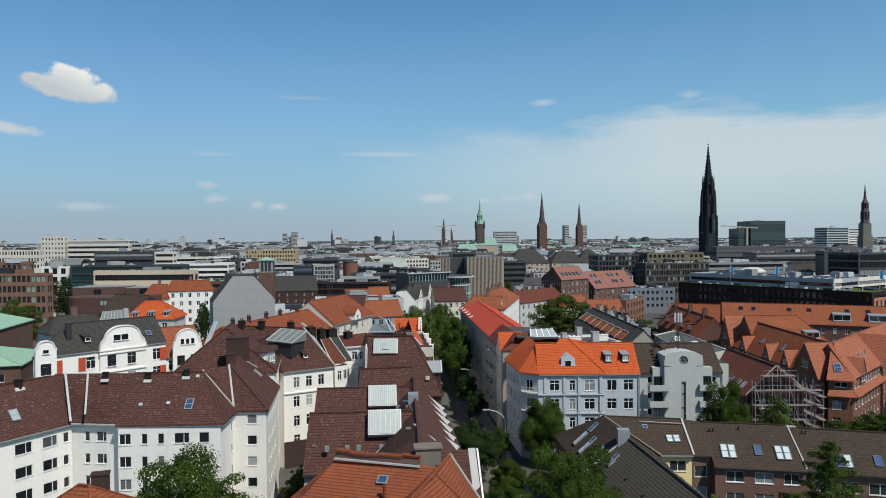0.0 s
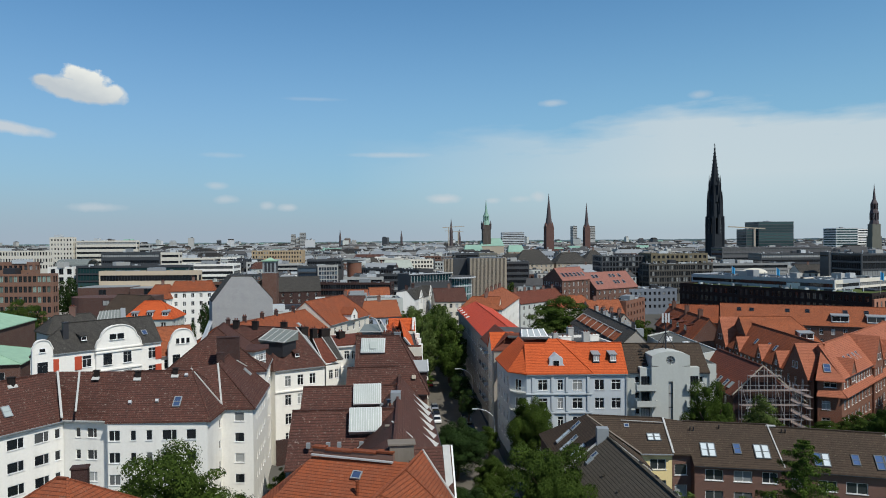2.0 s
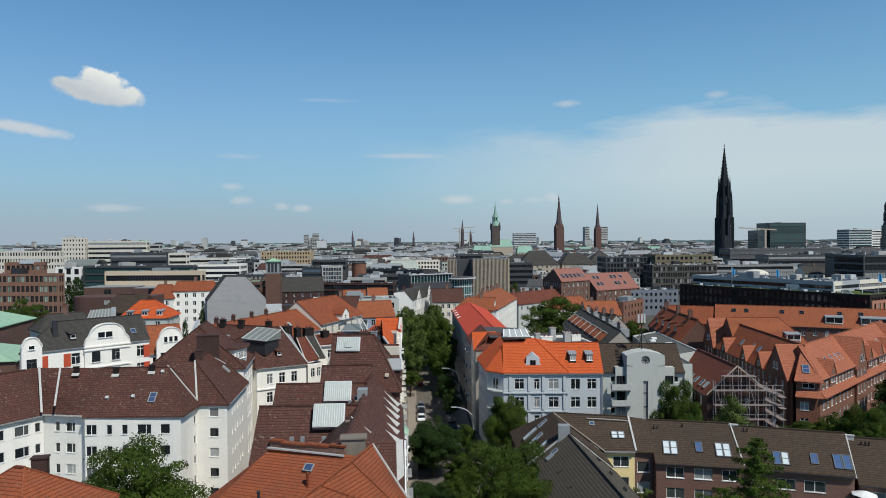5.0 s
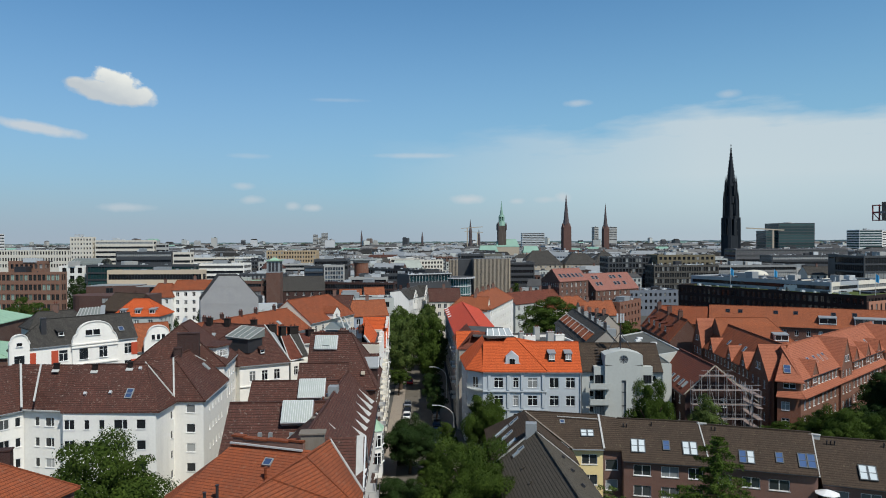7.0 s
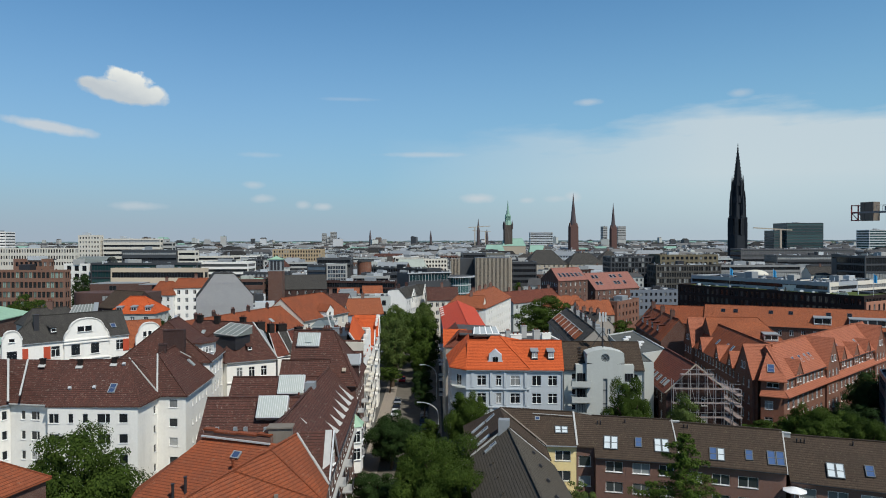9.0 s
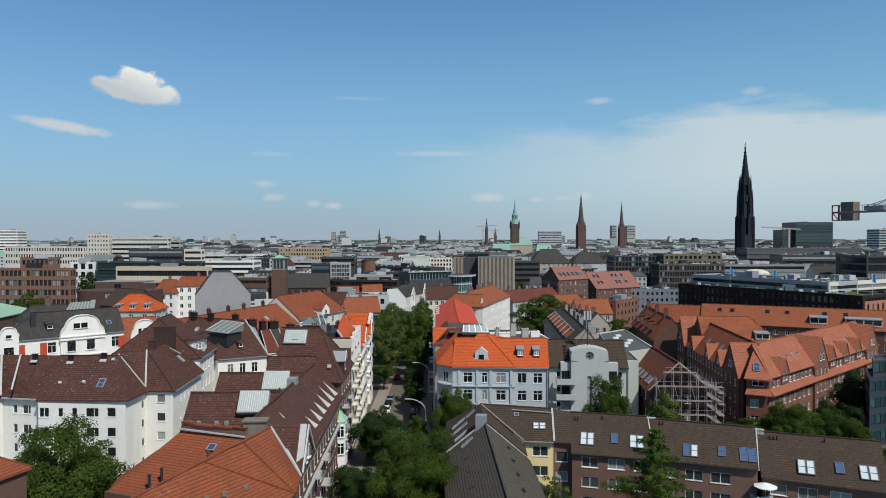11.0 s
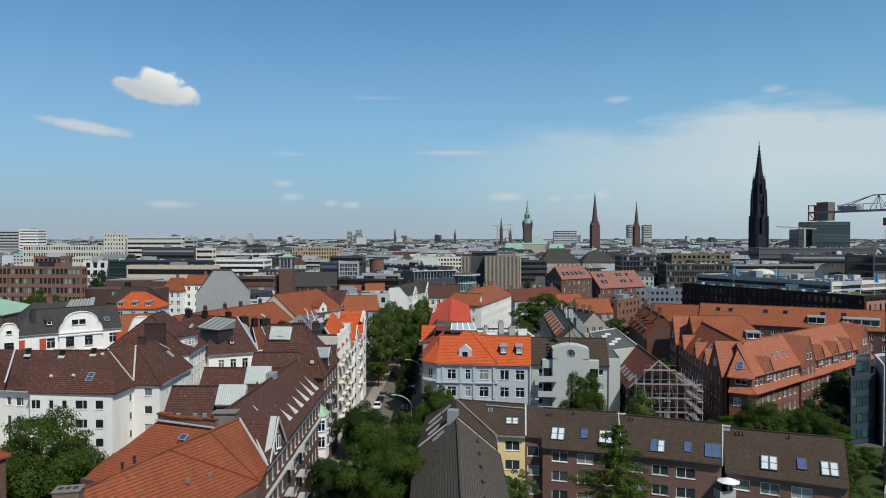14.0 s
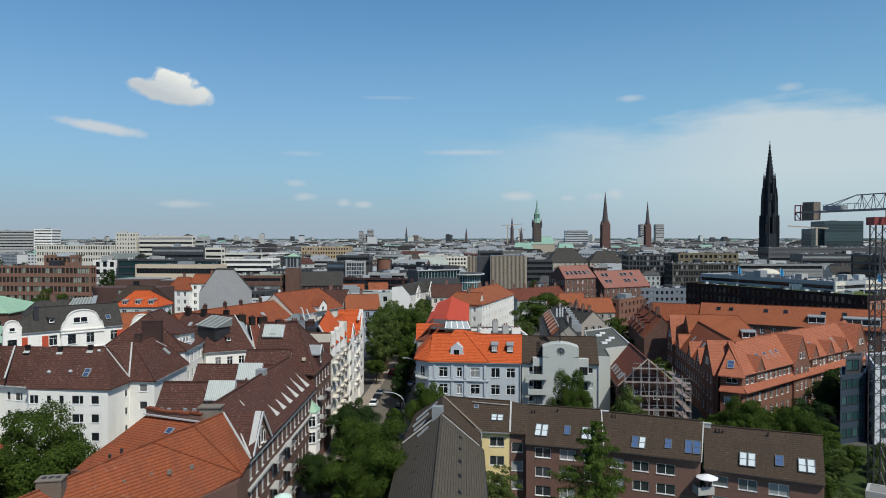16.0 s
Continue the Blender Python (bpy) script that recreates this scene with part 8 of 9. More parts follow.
office("white office tower end with square windows", (-350.6, 599), (-330, 599), 6, 44.7, CREAM, FELTPALE, "punch", 4.0, 7, 7, 1.3, 1.8)
office("dark banded office block", (-228.5, 450), (-189.6, 450), 5, 33.4, DARKFACADE, FELT, "band", 4.0, 5, wh=1.8, plant=2)
office("white office wing with ribbon windows", (-189, 450), (-176.5, 450), 5, 33.0, CREAM, FELTPALE, "band", 4.0, 4, wh=1.6)
office("low white office with small windows", (-372, 520), (-305, 520), 6, 34.0, CREAM, FELTPALE, "punch", 5, 3, 30, 1.3, 2.6)
bv = thing("glass_vault", "barrel vaulted glass roof between the offices", "roof")
for k_ in range(10):
    V = Mesh()
    for i in range(8):
        a, b = math.pi * i / 8, math.pi * (i + 1) / 8
        x0, x1 = -228.7 + 1.92 * k_, -228.7 + 1.92 * (k_ + 1) - 0.12
        V.face([(x0, 404 - 7 * math.cos(a), 25.4 + 4.7 * math.sin(a)), (x1, 404 - 7 * math.cos(a), 25.4 + 4.7 * math.sin(a)), (x1, 404 - 7 * math.cos(b), 25.4 + 4.7 * math.sin(b)), (x0, 404 - 7 * math.cos(b), 25.4 + 4.7 * math.sin(b))])
    V.to("glazing", LANTERN, bv)
V = Mesh()
V.quadbox([(-229, 397), (-209, 397), (-209, 411), (-229, 411)], 0, 25.4)
V.to("wall", CONCRETE, bv)
ROUNDBRICK = coursed("purple_brown_brick", ((0.115, 0.062, 0.050), (0.095, 0.052, 0.043), (0.085, 0.050, 0.043)), (0.12, 0.10, 0.09), 0.25, 0.075, 0.008)
cy = thing("brick_block", "dark brown brick block with rounded end", "building")
M = Mesh()
arc = [(-117 + 6.5 * math.cos(a), 227.5 + 6.5 * math.sin(a)) for a in [radians(90 + 15 * i) for i in range(13)]]
M.quadbox(arc + [(-96.0, 221), (-96.0, 234)], 0, 21.9)
M.to("wall", ROUNDBRICK, cy)
for q_, h_ in (([(-162.0, 300), (-141.0, 306), (-141.0, 318), (-162.0, 314)], 19.8), ([(-140.8, 304), (-124.0, 306), (-124.0, 318), (-140.8, 318)], 19.2)):
    M = Mesh()
    M.quadbox(q_, 0, h_)
    M.to("upper_wall", ROUNDBRICK, cy)
    M = Mesh()
    M.quadbox(q_, h_, h_ + 0.3)
    M.to("parapet", ZINC, cy)
for x, z in ((-109.4, 20.2), (-109.4, 16.4), (-101.0, 20.2), (-101.0, 16.4)):
    put("window", far_window(2.2, 1.7, "pane", GLASS, DARKMETAL), cy, Matrix.Translation((x, 220.95, z)))
for x, y, z in ((-152.5, 302.6, 17.2), (-133.0, 304.6, 17.4)):
    put("window", far_window(3.0, 3.4, "pane", GLASS, DARKMETAL), cy, Matrix.Translation((x, y, z)) @ Matrix.Rotation(0.2, 4, "Z"))
oh_ = pitched("white house with bright orange hip roof and dormers", (-78.2, 168.4), (-66.6, 169.4), 10, 20.9, 24.7, GREYWALL, TILE_ORANGE, 3, 3, (0.28, 0.38), chim=0)
pitched("white house with weathered orange hip roof", (-119.6, 272), (-109.7, 272), 11, 17.3, 22.4, WHITE, TILE_RUST, 3, 3, (0.2, 0.2), chim=1)
pitched("long white house with weathered orange roof", (-110.4, 274.4), (-94.0, 279), 9, 20.0, 23.6, WHITE, TILE_RUST, 5, 4, (0.08, 0.08), chim=1)
for x, y, z in ((-76.0, 169.4, 21.3), (-72.3, 169.8, 21.4), (-68.6, 170.1, 21.4)):
    shed_dormer(oh_, Matrix.Translation((x, y, z)) @ Matrix.Rotation(0.086, 4, "Z"), 1.5, 1.0, 1.6, ZINC, ZINC)
pitched("house with dark brown tiled roof beside the brick block", (-104.0, 207.4), (-91.0, 201.6), 12, 18.6, 23.4, BRICKDARK, TILE_BROWN, 4, 3, chim=0)
gz_ = thing("glass_roof", "sloping glass roof with white bars behind the slate roof", "roof")
ga, gb_, gc_, gd_ = (Vector(p) for p in ((-64.4, 128.0, 24.2), (-61.4, 132.2, 24.2), (-63.8, 137.0, 26.3), (-66.2, 133.4, 26.3)))
slab([ga, gb_, gc_, gd_], "glazing", LANTERN, gz_, 0.08)
for i in range(8):
    strip("bar", gz_, ga.lerp(gb_, i / 7) + Vector((0, 0, 0.12)), gd_.lerp(gc_, i / 7) + Vector((0, 0, 0.12)), 0.12, 0.08, LEAD)
strip("edge_sheet", gz_, gb_ + Vector((0.3, 0.2, 0.2)), gc_ + Vector((0.3, 0.2, 0.3)), 0.9, 0.12, ZINC)
M = Mesh()
M.quadbox([tuple(p[:2]) for p in (ga, gb_, gc_, gd_)], 0, 24.3)
M.to("wall", GREYWALL, gz_)
pitched("low house with grey slate roof behind the gables", (-74.0, 129.0), (-66.5, 137.2), 7, 22.6, 25.4, GREYWALL, SLATE, 0, 0, (0.2, 0.2), side_cols=0, chim=1)
gh = thing("fire_wall_house", "tall house with bare grey fire wall", "building")
prof = [(-62.4, 0), (-45.7, 0), (-45.7, 24.1), (-51.3, 30.3), (-57.0, 30.3), (-62.4, 23.3)]
M = Mesh()
M.face([(a, 186.0, b) for a, b in prof])
M.face([(a - 4, 195.0, b) for a, b in prof[::-1]])
for (a, b), (c, d) in list(zip(prof, prof[1:] + prof[:1]))[1:2] + list(zip(prof, prof[1:] + prof[:1]))[5:6]:
    M.face([(a, 186, b), (a - 4, 195, b), (c - 4, 195, d), (c, 186, d)][::-1])
M.to("wall", BRICKGREY, gh)
for i in (2, 3, 4):
    (a, b), (c, d) = prof[i], prof[i + 1]
    slab([(a, 186.3, b), (a - 4, 195, b), (c - 4, 195, d), (c, 186.3, d)], "roof", SLATE, gh, 0.2)
ct = thing("clock_tower", "square brick tower with green copper cap", "tower")
M = Mesh()
M.box(-90.3, 352, 0, 7.2, 7.2, 23.6, 0.1)
M.to("wall", BRICKRED, ct)
M = Mesh()
M.box(-90.3, 352, 23.6, 6.8, 6.8, 6.0, 0.1)
M.to("louvre_stage", ZINC, ct)
for i in range(4):
    L = Mesh()
    a = 0.1 + i * math.pi / 2
    for k in range(3):
        o = (k - 1) * 1.8
        L.box(-90.3 + 3.45 * math.sin(a) + o * math.cos(a), 352 - 3.45 * math.cos(a) + o * math.sin(a), 24.2, 1.2, 0.12, 4.8, a)
    L.to("louvre", DARKMETAL, ct)
M = Mesh()
M.box(-90.3, 352, 29.6, 8.0, 8.0, 0.5, 0.1)
pts = [(-90.3 + 4 * math.cos(a), 352 + 4 * math.sin(a)) for a in [radians(51 + 90 * i) for i in range(4)]]
for i in range(4):
    M.face([(*pts[i], 30.1), (*pts[(i + 1) % 4], 30.1), (-90.3, 352, 31.6)])
M.to("cap", COPPER, ct)
office("brick hall with green roof edge", (-124, 345), (-95.4, 347), 20, 19.6, BRICKRED, COPPER, "band", 4, 3, wh=1.6)
cg = thing("brick_block", "red brick house with green copper roofs", "building")
wing(cg, [(-148, 152), (-105, 161), (-109, 182), (-152, 174)], 19.4, 24.0, (0.2, 0.28), wall=BRICKRED, tile=COPPER, wins=(grid_wins(44, 12, storeys(16.5, 3.6, 4), 1.4, 1.6, "plain"), None, None, None))
wing(cg, [(-125, 130), (-86.5, 140), (-92, 158), (-131, 150)], 14.8, 18.2, (0.2, 0.3), wall=BRICKRED, tile=COPPER, wins=(grid_wins(39, 10, storeys(12.4, 3.6, 3), 1.4, 1.6, "plain"), None, None, None))
lt_ = Mesh()
lt_.box(-120, 168, 23.6, 5, 4, 2.4, 0.2)
lt_.to("lantern", COPPER, cg)
# middle
pitched("grey blue gabled house with orange roof", (-23.6, 212.0), (-12.8, 216.4), 10, 16.0, 20.4, plaster("slate_blue_render", (0.3, 0.35, 0.42)), TILE_OLDOR, 4, 4)
pitched("house with dark red tiled roof", (-38.0, 214), (-25.2, 212.5), 12, 17.2, 22.0, GREYWALL, TILE_DARK, 4, 3)
office("flat roofed yard building with grey wall", (-60, 214), (-40, 220), 22, 17.4, GREYWALL, FELTPALE, "punch", 4, 2, 4, plant=2)
office("flat roofed yard building with pale roof", (-44, 236), (-14, 242), 14, 19.4, GREYWALL, FELTPALE, "punch", 4, 2, 8, plant=3)
pitched("white house with orange tiled roof", (-36.2, 253.5), (-27.9, 255), 7, 17.6, 21.2, WHITE, TILE_OLDOR, 2, 2, chim=0)
pitched("white house with orange tiled roof", (-28.8, 268), (-21.0, 270), 7, 17.0, 21.0, WHITE, TILE_OLDOR, 2, 2, chim=0)
gs = thing("town_house", "tall house with blank white end wall and slate roof", "building")
M = Mesh()
M.face([(-18.0, 262.6, 0), (-11.2, 267.6, 0), (-11.2, 267.6, 16.4), (-14.2, 265.4, 20.2), (-18.0, 262.6, 19.8)])
M.face([(-18.0, 262.6, 0), (-18.0, 262.6, 19.8), (-14.0, 293.0, 19.8), (-14.0, 293.0, 0)])
far_facade(M, gs, (-11.2, 267.6), (-5.0, 293.0), 0, 16.4, [(1.6 + 2.5 * j, 14.4 - 3.4 * k, 1.1, 1.9, "pane") for j in range(10) for k in range(4)], GLASS, TRIMW)
M.to("wall", plaster("pale_grey_render", (0.62, 0.62, 0.60)), gs)
slab([(-11.0, 267.4, 16.4), (-4.8, 293.0, 16.4), (-9.0, 292.6, 20.4), (-14.2, 265.3, 20.2)], "roof", SLATE, gs)
slab([(-14.2, 265.3, 20.2), (-9.0, 292.6, 20.4), (-13.8, 293.0, 19.8), (-18.0, 262.6, 19.8)], "roof", FELT, gs)
for f, za in ((0.3, 19.6), (0.85, 20.6)):
    p = Vector((-11.0, 267.6)).lerp(Vector((-4.8, 293.0)), f)
    gable_dormer(gs, tuple(p), (0.97, -0.24), 5.0, 12.0, 16.6, za, 4.0, WHITE, SLATE, [(1.5, 15.2, 0.9, 1.7, "plain"), (3.3, 15.2, 0.9, 1.7, "plain"), (2.4, 17.6, 0.8, 1.2, "plain")], 0.15, "street_gable", WHITE)
for x, y, z in ((-14.6, 270.0, 21.6), (-12.6, 280.0, 21.8)):
    chimney(gs, x, y, 19.6, z, 1.2, 0.8, 0.2, BRICKDARK, 2)
pitched("pale house at the street's end", (-3.5, 276), (9.5, 278), 12, 15.0, 19.8, CREAM, TILE_DARK, 5, 4)
pitched("white tenement with orange roofs and tall end wall", (20.5, 233.5), (31.0, 281.0), [(18.5, 284.5), (5.8, 237.5)], 16.0, 20.4, WHITE, TILE_OLDOR, 12, 4, (0.14, 0.08), chim=4)
pitched("orange roofed house with gable to the street", (5.6, 236.8), (19.4, 234.0), 8, 15.6, 19.8, CREAM, TILE_OLDOR, 4, 4, (0.3, 0.0))
pitched("row house with brick red roof", (32.5, 291), (57.0, 317.0), 12, 12.4, 16.8, GREYWALL, TILE_RED, 9, 3, chim=5)
pitched("small cream house with orange roof", (50, 296), (67, 304), 10, 10.0, 14.6, CREAM, TILE_OLDOR, 4, 2, (0.2, 0.2), chim=2)
pitched("orange gabled house among the roofs", (58, 268), (72, 272), 10, 10.0, 15.2, DIMPLASTER, TILE_OLDOR, 4, 2, chim=2)
pitched("grey house with slate roof and chimneys", (46.5, 228), (54, 214.5), 9, 12.0, 15.8, DIMPLASTER, SLATE, 3, 2, chim=4)
PINK = coursed("pale_red_metal_roof", ((0.27, 0.120, 0.094), (0.24, 0.108, 0.086), (0.25, 0.118, 0.095)), (0.15, 0.07, 0.055), 0.6, 4.0, 0.03, offset=0.0)
rbt = pitched("brick office with pale red roof and roof windows", (54.4, 317.0), (70.0, 331.0), [(60.5, 346.0), (47.6, 333.0)], 20.6, 26.0, BRICKRED, PINK, 6, 4, (0, 0), 0.4, "office_building", 8, 0)
pitched("brick office with red roof in two steps", (75.6, 343.0), (101.4, 362.0), 16, 14.6, 22.4, BRICKRED, PINK, 8, 3, (0, 0), 0.5, "office_building", 4, 0)
for f_ in (on_slope(quad((75.6, 343.0), (101.4, 362.0), 16), 14.6, 22.4),):
    for s in (4, 6.6, 17, 19.6, 24):
        for v in (0.35, 0.75):
            roof_window(rbt, f_(s, v), 1.6, 2.0, GLASS)
f_ = on_slope([(54.4, 317.0), (70.0, 331.0), (60.5, 346.0), (47.6, 333.0)], 20.6, 26.0, 0.4)
for s in (3, 6, 9, 12, 15, 18):
    roof_window(rbt, f_(s, 0.4), 1.4, 2.4, GLASS)
office("small red brick building with flat roof", (74.8, 281), (87.8, 300), 8, 14.2, BRICKTAN, FELT, "punch", 3.2, 3, 6, 1.4, 1.6)
office("grey blue office with square windows", (95, 358), (122, 362), 18, 13.4, plaster("blue_grey_panel", (0.17, 0.195, 0.23)), FELT, "punch", 3.4, 3, 10, 1.2, 1.6)
office("long dark brick office with green roof edge", (112, 327), (161, 258), 26, 18.6, coursed("black_brown_brick", ((0.034, 0.022, 0.02), (0.027, 0.018, 0.017), (0.024, 0.017, 0.016)), (0.04, 0.036, 0.034), 0.25, 0.075, 0.008), plain("sedum_roof", (0.075, 0.10, 0.03), 0.95, vary=0.4, scale=0.4), "punch", 3.8, 4, 34, 1.5, 2.4, glassm=glass("dark_office_glass", (0.012, 0.014, 0.015), (0.05, 0.06, 0.06), 0.3), plant=2)
office("salmon brick office end with tall windows", (161.6, 257.6), (188, 276), 20, 16.4, plaster("salmon_brick", (0.36, 0.17, 0.11)), FELT, "punch", 4.0, 4, 9, 1.3, 2.6)
BLUEGREY = plaster("pale_blue_panel", (0.34, 0.37, 0.40))
office("white and pale blue terraced office floors", (121, 337), (158.5, 279), 20, 22.4, BLUEGREY, FELT, "band", 2.4, 2, wh=1.5, z0=18.0, plant=3)
office("white terraced office end", (159, 279.2), (196, 304), 18, 22.3, CREAM, FELT, "band", 2.4, 2, wh=1.4, z0=14.0, plant=2)
office("black glass office block beside the dark brick office", (199.6, 330), (240, 338), 20, 31.8, DARKFACADE, FELT, "band", 3.6, 6, wh=2.8, plant=1)
office("slim dark office tower", (233, 420), (239.5, 421), 8, 30.7, DARKFACADE, FELT, "band", 4.0, 1, wh=0.8, plant=0)
dm = thing("dome", "pale shallow dome on the office roof", "dome")
M = Mesh()
for i in range(6):
    for j in range(24):
        P_ = []
        for ii, jj in ((i, j), (i, j + 1), (i + 1, j + 1), (i + 1, j)):
            e, a = math.pi / 2 * ii / 6, 2 * math.pi * jj / 24
            P_.append((152 + 6 * math.cos(e) * math.cos(a), 338 + 6 * math.cos(e) * math.sin(a), 22.5 + 2.4 * math.sin(e)))
        M.face(P_)
M.to("shell", plaster("dome_render", (0.6, 0.57, 0.48)), dm)
for i in range(3):
    x, y = ((133, 318), (145.5, 301), (166.5, 262))[i]
    fg = thing("flag", "blue flag on a white pole", "flag", "flags", (x, y, 18))
    P = Mesh()
    P.cyl((0, 0, 0), (0, 0, 9), 0.09, 0.06, 6)
    P.to("pole", PALEMETAL, fg)
    P = Mesh()
    for k in range(5):
        o = 0.25 * math.sin(k * 1.4)
        o2 = 0.25 * math.sin((k + 1) * 1.4)
        P.face([(0.3 * k, o, 8.8 - 0.25 * k), (0.3 * k + 0.3, o2, 8.55 - 0.25 * k), (0.3 * k + 0.3, o2, 5.4 - 0.1 * k), (0.3 * k, o, 5.5 - 0.1 * k)])
    P.to("cloth", plain("blue_cloth", (0.05, 0.3, 0.55), 0.8), fg)
sb_ = thing("office_building", "office block clad in upright pale stone slats", "building")
M = Mesh()
M.quadbox(quad((14.5, 415), (36, 416.5), 22), 0, 28.6)
M.to("core", DARKFACADE, sb_)
for i in range(27):
    P = Mesh()
    x = 14.6 + 21.3 * i / 26
    P.box(x, 414.6 + 1.5 * i / 26, 0, 0.42, 0.7, 28.8)
    P.to("slat", STONE, sb_)
for i in range(16):
    P = Mesh()
    P.box(36.4, 417 + 1.3 * i, 0, 0.6, 0.42, 28.6)
    P.to("slat", STONE, sb_)
for i in range(7):
    P = Mesh()
    P.box(-1.5 + 0.9 * i, 433 + 0.3 * i, 0, 0.42, 0.7, 28.0)
    P.to("slat", STONE, sb_)
M = Mesh()
M.quadbox([(-1.6, 433.8), (14.4, 436.5), (14.4, 446), (-1.6, 446)], 0, 27.7)
M.to("core", DARKFACADE, sb_)
tg = office("teal glazed office band with white mullions", (-16, 318), (3.3, 331), 12, 24.0, DARKFACADE, FELT, "band", 3.4, 1, wh=2.9, glassm=GLASSTEAL, plant=0, shift=-0.3, sides=False)
for i in range(14):
    p = Vector((-15.6, 318.2)).lerp(Vector((3.0, 330.8)), i / 13)
    strip("mullion", tg, (p.x + 0.08, p.y - 0.12, 20.0), (p.x + 0.08, p.y - 0.12, 23.2), 0.14, 0.14, PALEMETAL)
strip("roof_edge", tg, (-16.4, 317.4, 24.0), (3.7, 330.6, 24.0), 0.6, 0.4, PALEMETAL)
office("dark brick base of the round office", (-6, 308), (2, 316), 10, 17.0, BRICKDARK, FELT, "punch", 3.6, 4, 4, 1.2, 2.0, plant=0)
rg = thing("office_building", "round glazed office with white roof ring", "building")
M = Mesh()
RC, RR_ = (6.4, 338.0), 8.0


def disc(r):
    return [(RC[0] + r * math.cos(a), RC[1] + r * math.sin(a)) for a in [2 * math.pi * i / 36 for i in range(36)]]


M.quadbox(disc(RR_ - 1.4), 0, 21.2)
M.to("glazing", GLASSTEAL, rg)
for z, r, h in ((21.2, RR_ + 0.8, 0.6), (17.2, RR_ - 1.1, 0.5), (13.2, RR_ - 1.1, 0.5)):
    P = Mesh()
    P.quadbox(disc(r), z, z + h)
    P.to("roof_ring", PALEMETAL, rg)
P = Mesh()
P.quadbox(disc(RR_), 21.8, 22.0)
P.to("roof", FELT, rg)
for i in range(18):
    a = math.pi + math.pi * i / 17
    P = Mesh()
    P.box(RC[0] + 6.65 * math.cos(a), RC[1] + 6.65 * math.sin(a), 8.0, 0.16, 0.16, 13.2, a)
    P.to("mullion", PALEMETAL, rg)
office("dark flat office block with metal roof", (5.5, 442), (20.8, 444), 14, 31.4, DARKFACADE, ZINC, "band", 4, 2, plant=0)
office("olive grey office block", (21, 444), (33.0, 446), 14, 31.2, plaster("olive_grey", (0.16, 0.155, 0.13)), FELT, "band", 4, 2, plant=1)
office("dark office block with roof plant", (31, 446), (54, 448), 20, 25.4, DARKFACADE, FELT, "band", 3.6, 4, plant=3)
office("dark glass office block with flat roof", (106, 470), (139, 472), 24, 28.2, DARKFACADE, FELT, "punch", 3.6, 6, 14, 1.6, 2.6)
office("olive stone office with square windows", (137, 461), (176, 464), 24, 29.6, plaster("olive_stone", (0.17, 0.145, 0.095)), FELT, "punch", 3.8, 5, 12, 1.8, 2.0)
office("dark stone office block with gridded windows", (127, 431), (168, 434), 18, 23.8, plaster("dark_stone", (0.085, 0.08, 0.07)), FELT, "punch", 3.8, 5, 26, 1.15, 2.7)
office("dark office slab with ribbon windows", (250, 420), (300, 430), 20, 28.6, DARKFACADE, FELT, "band", 3.6, 6, wh=1.6)
office("dark office range with pale roof", (240, 527), (300, 531), 20, 27.6, DARKFACADE, FELTPALE, "band", 3.6, 4, plant=3)
office("long grey office range", (250, 628), (352, 634), 24, 31.0, plaster("grey_panel", (0.11, 0.11, 0.115)), FELT, "band", 4, 4, plant=3)
office("office with white vaulted roof parts", (172, 452), (226, 456), 24, 23.0, plaster("weathered_panel", (0.26, 0.265, 0.26)), FELT, "band", 3.6, 4, plant=6)
pitched("large hall with grey slate hip roof", (54, 552), (86, 556), 22, 20, 31.0, STONE, SLATE, 8, 4, (0.3, 0.3), name="hall")
pitched("large hall with grey slate hip roof", (88, 556), (116, 560), 22, 20, 28.6, STONE, SLATE, 8, 4, (0.3, 0.3), name="hall")
pitched("hall with pyramid slate roof", (116, 598), (146, 602), 26, 17, 29.6, STONE, SLATE, 8, 4, (0.45, 0.45), name="hall")
pitched("large hall with dark slate roof", (-95, 367), (-68.5, 374), 24, 12.6, 19.8, BRICKDARK, SLATE, 6, 2, (0.0, 0.0), name="hall", chim=0)
office("white framed office with square blue windows", (-79, 419), (-66.7, 421), 16, 25.0, CONCRETE, FELT, "punch", 2.6, 4, 7, 1.55, 2.0, glassm=GLASSSKY, plant=0)
office("dark glass office wing", (-92, 421), (-79.3, 420), 16, 24.4, DARKFACADE, FELT, "band", 3.2, 4, wh=2.2, glassm=GLASSSKY, plant=0)
office("dark set back office floors", (-88, 430), (-66, 432), 14, 28.4, DARKFACADE, ZINC, "band", 3.2, 2, wh=1.8, plant=2)
dr_ = thing("brick_drum", "red brick drum on the office roof", "building")
M = Mesh()
M.quadbox([(-61.5 + 4.8 * math.cos(2 * math.pi * i / 24), 455 + 4.8 * math.sin(2 * math.pi * i / 24)) for i in range(24)], 0, 25.2)
M.to("wall", BRICKTAN, dr_)
M = Mesh()
M.quadbox([(-61.5 + 5.1 * math.cos(2 * math.pi * i / 24), 455 + 5.1 * math.sin(2 * math.pi * i / 24)) for i in range(24)], 25.2, 25.6)
M.to("roof", FELT, dr_)
office("long office range under a grey green roof", (-68, 480), (-17.5, 440), 14, 21.0, DARKFACADE, plain("grey_green_roof", (0.13, 0.14, 0.115), 0.9, vary=0.3, scale=0.2), "punch", 3.4, 3, 26, 1.5, 2.2, plant=1, sides=False)
